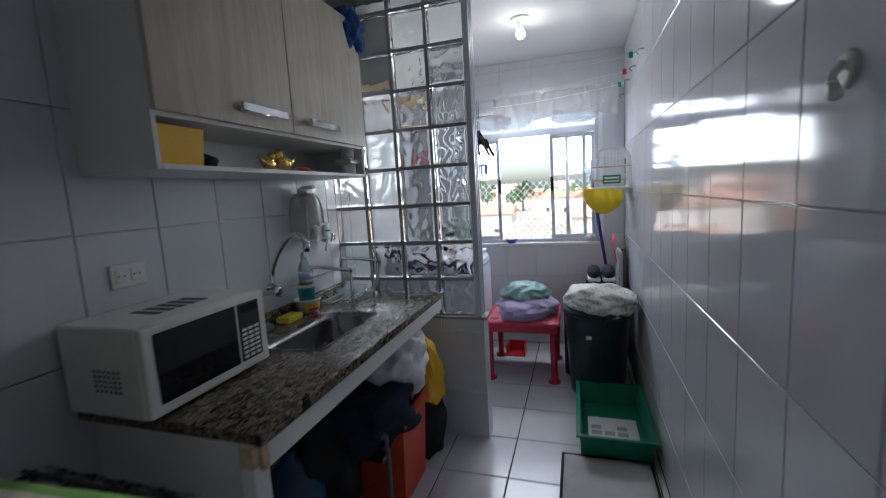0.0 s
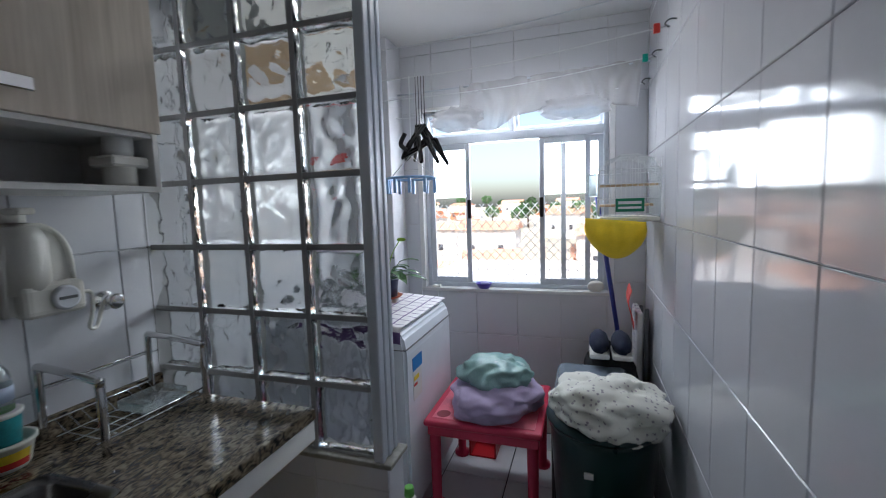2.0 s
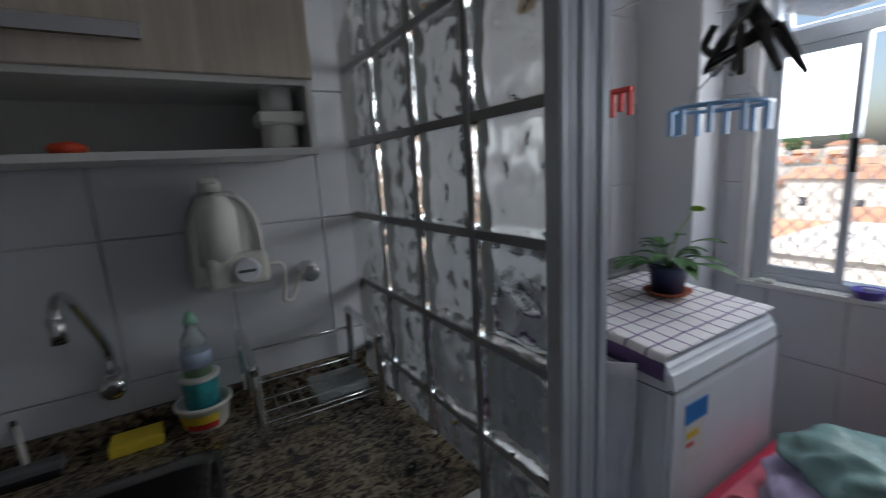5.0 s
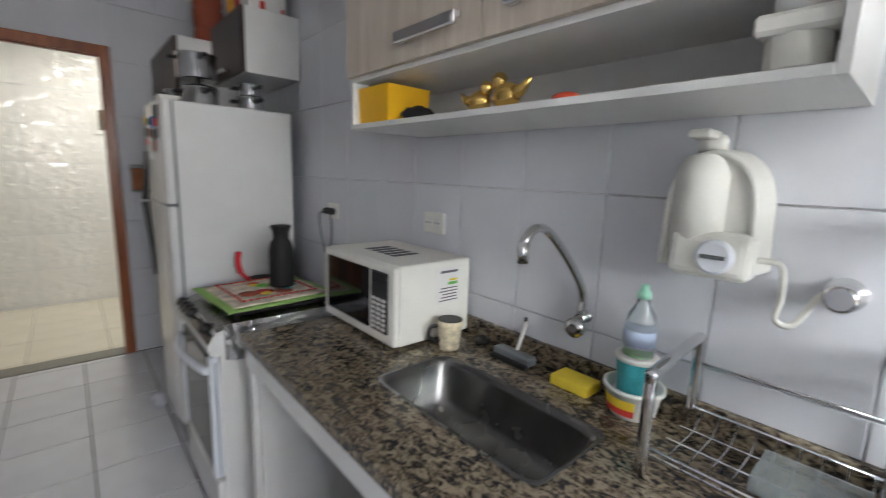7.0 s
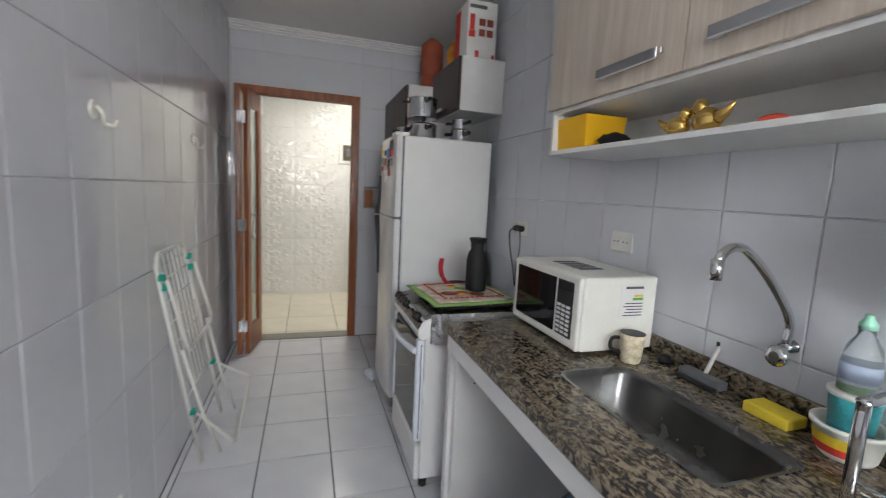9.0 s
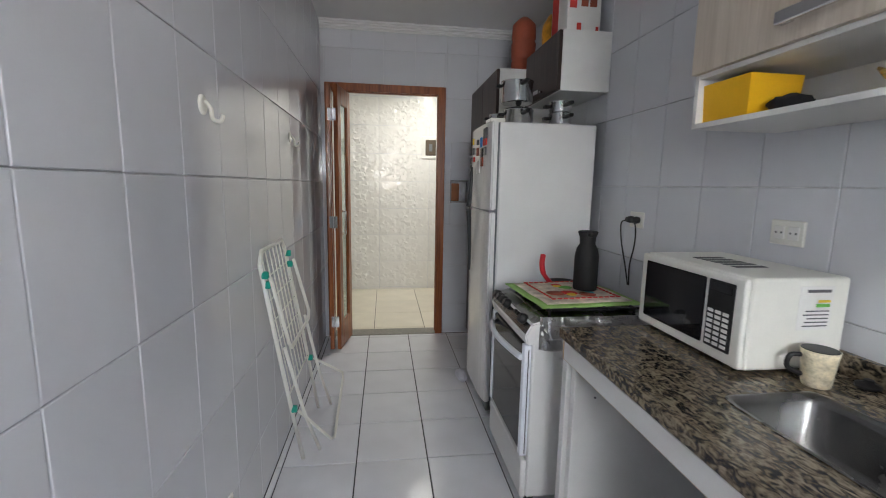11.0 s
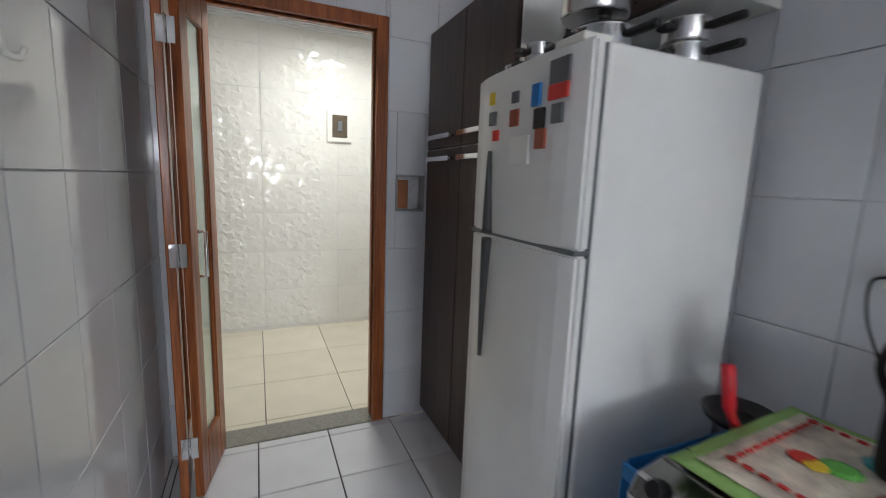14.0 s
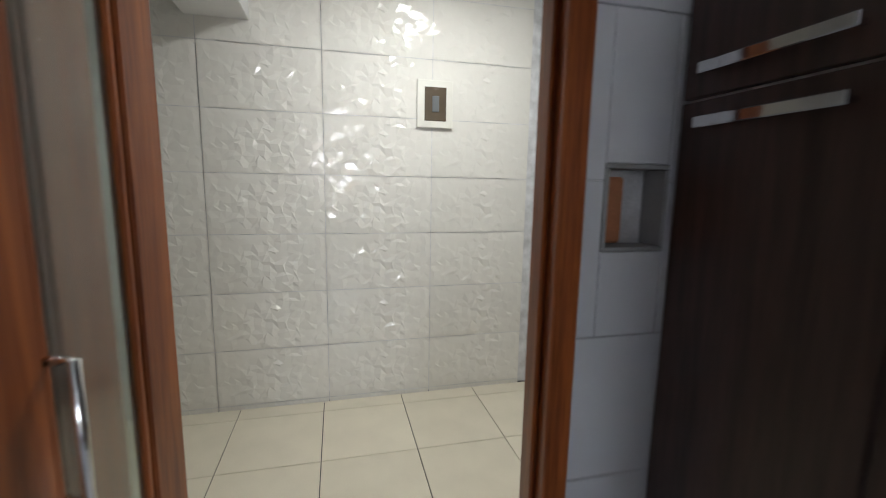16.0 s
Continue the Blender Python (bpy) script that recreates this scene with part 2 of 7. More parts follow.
AQUA = mat("aqua_print", (0.05, 0.40, 0.44), 0.4, var=0.5, scale=30)
BLUE_PLASTIC = mat("blue_plastic", (0.02, 0.10, 0.42), 0.35, var=0.1)
CLEAR_BLUE = mat("pale_blue_plastic", (0.30, 0.52, 0.82), 0.3, var=0.1)
CLEAR_LID = mat("clear_grey_blue_plastic", (0.48, 0.58, 0.70), 0.2, var=0.1, transmission=0.6)
SPONGE = mat("yellow_sponge", (0.80, 0.60, 0.05), 0.95, var=0.15, fine=260, bump=0.5)
LEAF = mat("leaf", (0.045, 0.13, 0.035), 0.4, var=0.35, scale=20)
LEAF_NEW = mat("young_leaf", (0.25, 0.45, 0.04), 0.4, var=0.2)
ROPE = mat("washing_line", (0.68, 0.70, 0.72), 0.7, var=0.1)
PAPER = mat("paper_white", (0.75, 0.74, 0.72), 0.7, var=0.06)
INK = mat("ink_grey", (0.12, 0.12, 0.13), 0.8, var=0.1)
LABEL_RED = mat("print_red", (0.62, 0.04, 0.03), 0.6, var=0.1)
LABEL_YELLOW = mat("print_yellow", (0.78, 0.56, 0.04), 0.6, var=0.1)
LABEL_GREEN = mat("print_green", (0.12, 0.42, 0.07), 0.6, var=0.1)
LABEL_BLUE = mat("print_blue", (0.02, 0.2, 0.55), 0.6, var=0.1)
MAT_GREEN = mat("lime_green_cloth", (0.33, 0.55, 0.17), 0.95, var=0.15, bump=0.3, fine=300)
FLASK = mat("matt_black_plastic", (0.010, 0.010, 0.011), 0.6, var=0.15)
MINT_CAP = mat("pale_mint_plastic", (0.30, 0.62, 0.47), 0.35, var=0.1)
MAT_PRINT = mat("patterned_cloth", (0.68, 0.60, 0.50), 0.95, var=0.45, scale=22, bump=0.2)
STONE_SILL = mat("grey_stone_sill", (0.26, 0.25, 0.22), 0.6, var=0.3, scale=60, fine=300)
RAW_BRICK = mat("raw_brick", (0.42, 0.17, 0.08), 0.95, var=0.3, bump=0.4)
RED_SILK = mat("red_cloth", (0.75, 0.10, 0.09), 0.8, var=0.12, bump=0.2)
BULB_GLOW = mat("bulb_glow", (1.0, 0.98, 0.93), 0.4, var=0.0, emit=BULB_EMIT)
OUT_WALL = mat("pale_render", (0.74, 0.71, 0.68), 0.9, var=0.15, scale=0.6, per_object=0.2)
OUT_ROOF = mat("clay_roof", (0.46, 0.25, 0.17), 0.9, var=0.3, scale=0.8, per_object=0.2)
OUT_DARK = mat("far_window", (0.05, 0.05, 0.06), 0.4, var=0.1)
OUT_LEAF = mat("far_foliage", (0.05, 0.11, 0.04), 0.9, var=0.5, scale=0.7)
OUT_BARK = mat("far_bark", (0.10, 0.07, 0.05), 0.9)
OUT_GROUND = mat("hillside_ground", (0.34, 0.30, 0.24), 0.95, var=0.35, scale=0.05, fine=0.8)

# ---- builders ----
def thing(name, label, category, at=(0, 0, 0), group="", kind="", m=None):
    ob = new(name)
    ob.matrix_basis = m if m is not None else Matrix.Translation(at)
    return tagged(ob, label, category, group, kind)


def fasten(ob, parent, local=False):
    """Make ob a part of parent; its mesh is in world measures unless local."""
    if parent is not None:
        ob.parent = parent
        if not local and parent.parent is None:
            ob.matrix_parent_inverse = parent.matrix_basis.inverted()
    return ob


def finish(name, bm, material, parent=None, local=False, smooth=False):
    me = bpy.data.meshes.new(name)
    bm.normal_update()
    bm.to_mesh(me)
    bm.free()
    for m in (material if isinstance(material, (list, tuple)) else [material]):
        me.materials.append(m)
    if smooth:
        me.polygons.foreach_set("use_smooth", [True] * len(me.polygons))
    return fasten(new(name, me), parent, local)


def add_box(bm, lo, hi, bevel=0.0, seg=2, mi=0, turn=None):
    r = bmesh.ops.create_cube(bm, size=1.0)
    vs = r["verts"]
    size = Vector(hi) - Vector(lo)
    mid = (Vector(hi) + Vector(lo)) / 2
    for v in vs:
        v.co = Vector((v.co.x * size.x, v.co.y * size.y, v.co.z * size.z))
        v.co = (turn @ v.co if turn is not None else v.co) + mid
    faces = list({f for v in vs for f in v.link_faces})
    if bevel:
        es = list({e for v in vs for e in v.link_edges})
        out = bmesh.ops.bevel(bm, geom=es, offset=bevel, segments=seg, affect="EDGES", profile=0.5)
        faces = list({f for v in out["verts"] for f in v.link_faces} | {f for f in faces if f.is_valid})
    for f in faces:
        f.material_index = mi


def box(parent, name, lo, hi, material, bevel=0.004, seg=2, local=False, smooth=False):
    bm = bmesh.new()
    add_box(bm, [min(a, b) for a, b in zip(lo, hi)], [max(a, b) for a, b in zip(lo, hi)], bevel, seg)
    return finish(name, bm, material, parent, local, smooth)


def boxes(parent, name, list_of, material, bevel=0.0, local=False):
    bm = bmesh.new()
    for lo, hi in list_of:
        add_box(bm, lo, hi, bevel, 1)
    return finish(name, bm, material, parent, local)


def add_tube(bm, pts, r, seg=8, mi=0, closed=False):
    pts = [Vector(p) for p in pts]
    rings = []
    up = None
    n = len(pts)
    for i, p in enumerate(pts):
        a = pts[(i - 1) % n] if (closed or i) else p
        b = pts[(i + 1) % n] if (closed or i < n - 1) else p
        d = (b - a).normalized()
        if up is None:
            up = d.orthogonal().normalized()
        up = (up - d * up.dot(d)).normalized()
        side = d.cross(up)
        rad = r[i] if isinstance(r, (list, tuple)) else r
        rings.append([bm.verts.new(p + rad * (math.cos(2 * math.pi * k / seg) * up + math.sin(2 * math.pi * k / seg) * side)) for k in range(seg)])
    last = n if closed else n - 1
    for i in range(last):
        A, B = rings[i], rings[(i + 1) % n]
        for k in range(seg):
            f = bm.faces.new((A[k], A[(k + 1) % seg], B[(k + 1) % seg], B[k]))
            f.material_index, f.smooth = mi, True
    if not closed:
        for ring in (rings[0][::-1], rings[-1]):
            f = bm.faces.new(ring)
            f.material_index = mi


def tube(parent, name, pts, r, material, seg=8, local=False, closed=False):
    bm = bmesh.new()
    add_tube(bm, pts, r, seg, closed=closed)
    return finish(name, bm, material, parent, local)


def arc(points, steps=6):
    """A smooth line through the points."""
    P = [Vector(p) for p in points]
    P = [2 * P[0] - P[1]] + P + [2 * P[-1] - P[-2]]
    out = []
    for i in range(1, len(P) - 2):
        for s in range(steps):
            t = s / steps
            out.append(0.5 * ((2 * P[i]) + (P[i + 1] - P[i - 1]) * t + (2 * P[i - 1] - 5 * P[i] + 4 * P[i + 1] - P[i + 2]) * t * t + (3 * P[i] - P[i - 1] - 3 * P[i + 1] + P[i + 2]) * t ** 3))
    return out + [P[-2]]


def lathe(parent, name, at, profile, material, seg=28, local=False, tilt=None, smooth=True):
    """A turned shape: profile rows are (radius, height) from at."""
    bm = bmesh.new()
    rings = []
    T = tilt if tilt is not None else Matrix.Identity(3)
    for r, z in profile:
        rings.append([bm.verts.new(Vector(at) + T @ Vector((r * math.cos(2 * math.pi * k / seg), r * math.sin(2 * math.pi * k / seg), z))) for k in range(seg)])
    for A, B in zip(rings, rings[1:]):
        for k in range(seg):
            bm.faces.new((A[k], A[(k + 1) % seg], B[(k + 1) % seg], B[k]))
    bm.faces.new(rings[0][::-1]), bm.faces.new(rings[-1])
    ob = finish(name, bm, material, parent, local)
    if smooth:
        ob.data.polygons.foreach_set("use_smooth", [len(p.vertices) == 4 for p in ob.data.polygons])
    return ob


def heap(parent, name, mid, size, material, seed=0, rough=0.22, freq=2.4, sub=4, flat=0.0, folds=0.06):
    """A soft heap of cloth or a filled bag, with folds."""
    bm = bmesh.new()
    bmesh.ops.create_icosphere(bm, subdivisions=sub, radius=1.0)
    off = Vector((seed * 3.7, seed * 1.3, seed * 2.1))
    for v in bm.verts:
        p = v.co.copy()
        d = 1 + rough * noise.noise(p * freq + off) + rough * 0.5 * noise.noise(p * freq * 2.3 + off)
        ridge = abs(noise.noise(p * freq * 1.7 + off * 1.9))
        d += folds * (1 - 4 * ridge) if ridge < 0.25 else 0
        q = p * d
        if flat and q.z < -flat:
            q.z = -flat
        v.co = Vector(mid) + Vector((q.x * size[0] / 2, q.y * size[1] / 2, q.z * size[2] / 2))
    return finish(name, bm, material, parent, smooth=True)


def sheet(parent, name, f, nu, nv, material, thick=0.003, smooth=True):
    """A thin sheet with real thickness from f(u, v)."""
    bm = bmesh.new()
    g = [[bm.verts.new(f(i / nu, j / nv)) for j in range(nv + 1)] for i in range(nu + 1)]
    for i in range(nu):
        for j in range(nv):
            bm.faces.new((g[i][j], g[i + 1][j], g[i + 1][j + 1], g[i][j + 1]))
    bmesh.ops.recalc_face_normals(bm, faces=bm.faces)
    bmesh.ops.solidify(bm, geom=bm.faces[:], thickness=thick)
    return finish(name, bm, material, parent, smooth=smooth)


def text(parent, name, words, m, size, material):
    """Raised lettering in the built-in font, as a mesh."""
    cu = bpy.data.curves.new(name, "FONT")
    cu.body, cu.size, cu.extrude = words, size, 0.0006
    tmp = bpy.data.objects.new(name, cu)
    scene.collection.objects.link(tmp)
    bpy.context.view_layer.update()
    me = bpy.data.meshes.new_from_object(tmp)
    bpy.data.objects.remove(tmp)
    me.transform(m)
    me.materials.clear()
    me.materials.append(material)
    return fasten(new(name, me), parent)

# ---- the setting: walls, floor, ceilings ----
XL, XR, YD, YW, YP = -1.235, 0.495, -0.90, 4.50, 2.918      # left and right walls, door wall, window wall, partition
HK, HL = 2.60, 2.46                                      # ceilings of the kitchen and the laundry
YH = -2.62                                               # far wall of the hall
T = 0.008                                                # depth of a tile before its wall
WIN = (-0.83, 0.30, 0.915, 2.045)                        # window opening: x, x, z, z
DOOR = (-0.512, 0.465, 2.12)                             # door opening with its frame: x, x, top


def structure(name, label, lo_hi, material, bevel=0.0):
    ob = boxes(None, name, lo_hi, material, bevel)
    return tagged(ob, label, name.split("_")[0], "", "structure")


wall_left = structure("wall_left", "long kitchen wall with white glazed tiles", [((XL - 0.15, YD - 0.15, 0), (XL - T, YW + 0.15, HK + 0.1))], GROUT)
wall_right = structure("wall_right", "long bare wall with white glazed tiles", [((XR + T, YD - 0.15, 0), (XR + 0.15, YW + 0.15, HK + 0.1))], GROUT)
wall_door = structure("wall_door", "white tiled wall with the hall doorway", [
    ((XL - T, YD - 0.13, 0), (-0.737, YD - T, HK)), ((-0.737, YD - 0.13, 0), (-0.58, YD - T, 1.18)), ((-0.737, YD - 0.13, 1.37), (-0.58, YD - T, HK)),
    ((-0.58, YD - 0.13, 0), (DOOR[0], YD - T, HK)), ((DOOR[0], YD - 0.13, DOOR[2]), (DOOR[1], YD - T, HK)), ((DOOR[1], YD - 0.13, 0), (XR + T, YD - T, HK)),
    ((-0.737, YD - 0.13, 1.18), (-0.58, YD - 0.07, 1.37))], GROUT)
wall_window = structure("wall_window", "white tiled laundry wall with a wide window", [
    ((XL - T, YW + T, 0), (WIN[0], YW + 0.14, HK)), ((WIN[1], YW + T, 0), (XR + T, YW + 0.14, HK)),
    ((WIN[0], YW + T, 0), (WIN[1], YW + 0.14, WIN[2])), ((WIN[0], YW + T, WIN[3]), (WIN[1], YW + 0.14, HK))], GROUT)
pillar = structure("pillar", "white tiled corner pillar in the laundry", [((XL, YW - 0.2, 0), (-0.96, YW + T, HL))], TILE, 0.004)
floor = structure("floor", "white ceramic floor tiles with dark joints", [((XL - 0.1, YD - 0.0, -0.12), (XR + 0.1, YW + 0.1, -T))], FLOOR_GROUT)
ceiling_kitchen = structure("ceiling_kitchen", "plain white painted kitchen ceiling", [((XL - 0.15, YD - 0.15, HK), (XR + 0.15, YP + 0.1, HK + 0.12))], PLASTER)
ceiling_laundry = structure("ceiling_laundry", "plain white painted laundry ceiling", [((XL - T, YP + 0.1, HL), (XR + T, YW + T, HK + 0.1))], PLASTER)
sill = structure("threshold", "worn grey stone threshold in the doorway", [((DOOR[0], YD - 0.14, -0.06), (DOOR[1], YD + 0.01, 0.006))], STONE_SILL, 0.003)


def cornice(name, a, b, inward):
    """A stepped plaster moulding between ceiling and wall."""
    bm = bmesh.new()
    for k, (d, z) in enumerate(((0.055, 0.014), (0.04, 0.03), (0.024, 0.048), (0.012, 0.062))):
        lo = [min(a[i], b[i], a[i] + inward[i] * d, b[i] + inward[i] * d) for i in range(2)]
        hi = [max(a[i], b[i], a[i] + inward[i] * d, b[i] + inward[i] * d) for i in range(2)]
        add_box(bm, (*lo, a[2] - z), (*hi, a[2] - (0.0, 0.014, 0.03, 0.048)[k]), 0.003, 1)
    return tagged(finish(name, bm, CORNICE), "white stepped plaster cornice under the ceiling", "cornice", "", "structure")


cornice("trim_door_wall", (XL, YD, HK), (XR, YD, HK), (0, 1))

# hall beyond the doorway
hall_wall = structure("wall_hall", "hall wall of cream relief tiles", [((-2.6, YH - 0.15, 0), (2.4, YH - 0.012, HK))], GROUT)
hall_floor = structure("floor_hall", "cream ceramic hall floor", [((-2.6, YH - 0.1, -0.12), (2.4, YD - 0.14, -T))], FLOOR_GROUT)
hall_ceiling = structure("ceiling_hall", "plain white hall ceiling", [((-2.6, YH - 0.15, HK), (2.4, YD - 0.12, HK + 0.12))], PLASTER)
structure("wall_hall_end", "plain cream hall end walls", [((-2.7, YH - 0.15, 0), (-2.6, YD - 0.1, HK)), ((2.4, YH - 0.15, 0), (2.5, YD - 0.1, HK))], PLASTER)
structure("wall_hall_near", "plain cream hall wall beside the doorway", [((-2.6, YD - 0.15, 0), (XL, YD - 0.13, HK)), ((XR, YD - 0.15, 0), (2.4, YD - 0.13, HK))], PLASTER)
structure("beam_hall", "white painted beam under the hall ceiling", [((0.41, YH - 0.0, 2.148), (0.72, YD - 0.15, HK))], PLASTER, 0.004)
cornice("trim_hall", (-2.6, YH, HK), (0.42, YH, HK), (0, 1))

# ---- window ----
def window():
    x0, x1, z0, z1 = WIN
    w = thing("window_1", "aluminium sliding window, half open, with fanlights", "window", (x0, YW, z0), kind="structure")
    y = YW + 0.05
    f = 0.028
    boxes(w, "frame", [((x0, y, z0), (x0 + f, y + 0.07, z1)), ((x1 - f, y, z0), (x1, y + 0.07, z1)), ((x0 + f, y, z0), (x1 - f, y + 0.07, z0 + f)),
                       ((x0 + f, y, z1 - f), (x1 - f, y + 0.07, z1)), ((x0 + f, y - 0.004, 1.835), (x1 - f, y + 0.074, 1.89)), ((-0.27, y, 1.89), (-0.242, y + 0.06, z1 - f))], ALU_FRAME, 0.003)

    def sash(a, b, yy, name="sash"):
        s = 0.03
        boxes(w, name, [((a, yy, z0 + f), (a + s, yy + 0.022, 1.835)), ((b - s, yy, z0 + f), (b, yy + 0.022, 1.835)),
                        ((a + s, yy, z0 + f), (b - s, yy + 0.022, z0 + f + 0.035)), ((a + s, yy, 1.80), (b - s, yy + 0.022, 1.835))], ALU_FRAME, 0.002)
        p = box(w, "pane", (a + s, yy + 0.009, z0 + f + 0.035), (b - s, yy + 0.013, 1.80), GLASS, 0)
        p.visible_shadow = False
    sash(x0 + f, -0.53, y + 0.004)
    sash(-0.094, 0.20, y + 0.004)
    sash(0.03, x1 - f, y + 0.036)
    for a, b in ((x0 + f, -0.27), (-0.242, x1 - f)):
        rot = Matrix.Rotation(radians(22), 3, "X")
        bm = bmesh.new()
        h = z1 - f - 1.89
        pts = [((a, 0, 0), (a + 0.02, 0.018, h)), ((b - 0.02, 0, 0), (b, 0.018, h)), ((a + 0.02, 0, 0), (b - 0.02, 0.018, 0.02)), ((a + 0.02, 0, h - 0.02), (b - 0.02, 0.018, h))]
        for lo, hi in pts:
            add_box(bm, lo, hi)
        for v in bm.verts:
            q = rot @ Vector((0, v.co.y, v.co.z - h))
            v.co = Vector((v.co.x, y + 0.03 + q.y, 1.89 + h + q.z))
        finish("fanlight", bm, ALU_FRAME, w)
    for x in (-0.535, -0.082):
        box(w, "latch", (x - 0.012, y - 0.012, 1.36), (x + 0.012, y + 0.004, 1.48), BLACK_PLASTIC, 0.004)
    boxes(w, "reveal", [((x0 - 0.03, YW - 0.008, z0 - 0.022), (x1 + 0.03, YW + 0.05, z0 - 0.002)), ((x0 - 0.03, YW - 0.006, z0), (x0, YW + 0.05, z1 + 0.02)), ((x1, YW - 0.006, z0), (x1 + 0.03, YW + 0.05, z1 + 0.02)),
                        ((x0, YW - 0.006, z1), (x1, YW + 0.05, z1 + 0.02))], PLASTER, 0.002)


window()

# safety net outside the window, of thin crossed cords
bm = bmesh.new()
net_lo, net_hi = (WIN[0], 0.92), (WIN[1], 1.45)
for s in (1, -1):
    for k in range(-14, 34):
        a0 = WIN[0] + 0.058 * k
        x_a, z_a = a0, net_lo[1]
        x_b, z_b = a0 + s * 0.48, net_hi[1]
        lo_t, hi_t = 0.0, 1.0
        for lim, sign in ((WIN[0], 1), (WIN[1], -1)):
            da, db = sign * (x_a - lim), sign * (x_b - lim)
            if da < 0 and db < 0:
                hi_t = -1
            elif da < 0:
                lo_t = max(lo_t, da / (da - db))
            elif db < 0:
                hi_t = min(hi_t, da / (da - db))
        if hi_t > lo_t:
            A, B = Vector((x_a, YW + 0.165 + 0.004 * s, z_a)), Vector((x_b, YW + 0.165 + 0.004 * s, z_b))
            add_tube(bm, [A.lerp(B, lo_t), A.lerp(B, hi_t)], 0.0024, 4)
tagged(finish("window_net", bm, ROPE), "white diamond safety net outside the window", "net", "", "stuff")

# ---- glass block partition on its half wall ----
PITCH, PX, PZ = 0.208, -0.385, 0.71
half_wall = structure("wall_half", "low white tiled wall under the glass blocks", [((XL, YP, 0), (PX + 0.012, YP + 0.1, PZ - 0.015))], TILE, 0.003)
tagged(box(None, "ledge", (XL, YP - 0.012, PZ - 0.015), (PX + 0.025, YP + 0.112, PZ), STONE_SILL, 0.004), "thin stone ledge on the low wall", "ledge", "", "structure")
partition = thing("wall_glass_block", "partition of clear wavy glass blocks in grey mortar", "partition", (PX, YP, PZ), kind="structure")
cols = [PX - 0.03 - PITCH * k for k in range(5)]
bars = [((XL, YP + 0.004, PZ), (cols[4] - 0.006, YP + 0.084, HK))]
top = PZ + 9 * PITCH
for k in range(4):
    bars.append(((cols[k + 1] - 0.009, YP + 0.012, PZ), (cols[k + 1] + 0.009, YP + 0.076, top)))
for k in range(10):
    bars.append(((cols[4] + 0.009, YP + 0.014, PZ + k * PITCH - 0.009), (cols[0] - 0.009, YP + 0.074, PZ + k * PITCH + 0.009)))
boxes(partition, "mortar", bars, MORTAR, 0.002)
boxes(partition, "lintel", [((cols[4], YP, top + 0.009), (PX, YP + 0.088, HK))], PLASTER, 0.002)
prof = []
for k in range(5):
    prof.append(((PX - 0.032, YP - 0.006 + 0.02 * k, PZ), (PX - (0.004 if k % 2 else 0.0), YP + 0.014 + 0.02 * k, HK)))
boxes(partition, "edge_profile", prof, ALU_FRAME, 0.003)


def block_mesh():
    """A hollow-looking glass block with wavy faces and a rounded rim."""
    bm = bmesh.new()
    n, h, d = 18, (PITCH - 0.019) / 2, 0.04
    for side in (-1, 1):
        g = []
        for i in range(n + 1):
            row = []
            for j in range(n + 1):
                u, w = i / n * 2 - 1, j / n * 2 - 1
                rim = max(abs(u), abs(w))
                wave = 0.0026 * math.sin(8.1 * u + 2.6 * math.sin(4.1 * w) + side) + 0.0022 * math.sin(9.3 * w - 3.6 * u * u + 1.3 * side)
                edge = 0.006 * max(0, (rim - 0.86) / 0.14) ** 2
                row.append(bm.verts.new((u * h, side * (d - 0.003 - edge + (wave if rim < 0.88 else 0)), w * h)))
            g.append(row)
        for i in range(n):
            for j in range(n):
                q = (g[i][j], g[i + 1][j], g[i + 1][j + 1], g[i][j + 1])
                bm.faces.new(q if side < 0 else q[::-1])
        ring = [g[i][0] for i in range(n)] + [g[n][j] for j in range(n)] + [g[i][n] for i in range(n, 0, -1)] + [g[0][j] for j in range(n, 0, -1)]
        if side < 0:
            first = ring
    for k in range(len(first)):
        a, b = first[k], first[(k + 1) % len(first)]
        c, e = ring[(k + 1) % len(ring)], ring[k]
        bm.faces.new((b, a, e, c))
    bmesh.ops.recalc_face_normals(bm, faces=bm.faces)
    me = bpy.data.meshes.new("glass_block")
    bm.to_mesh(me)
    bm.free()
    me.materials.append(BLOCK_GLASS)
    me.polygons.foreach_set("use_smooth", [True] * len(me.polygons))
    return me


BLOCK = block_mesh()
for i in range(4):
    for k in range(9):
        b = new("glass_block", BLOCK)
        fasten(b, partition)
        b.location = ((cols[i] + cols[i + 1]) / 2, YP + 0.044, PZ + (k + 0.5) * PITCH)
        b.rotation_euler = (0, math.pi / 2 * ((i * 3 + k * 5) % 4), 0)
        b.visible_shadow = False
        
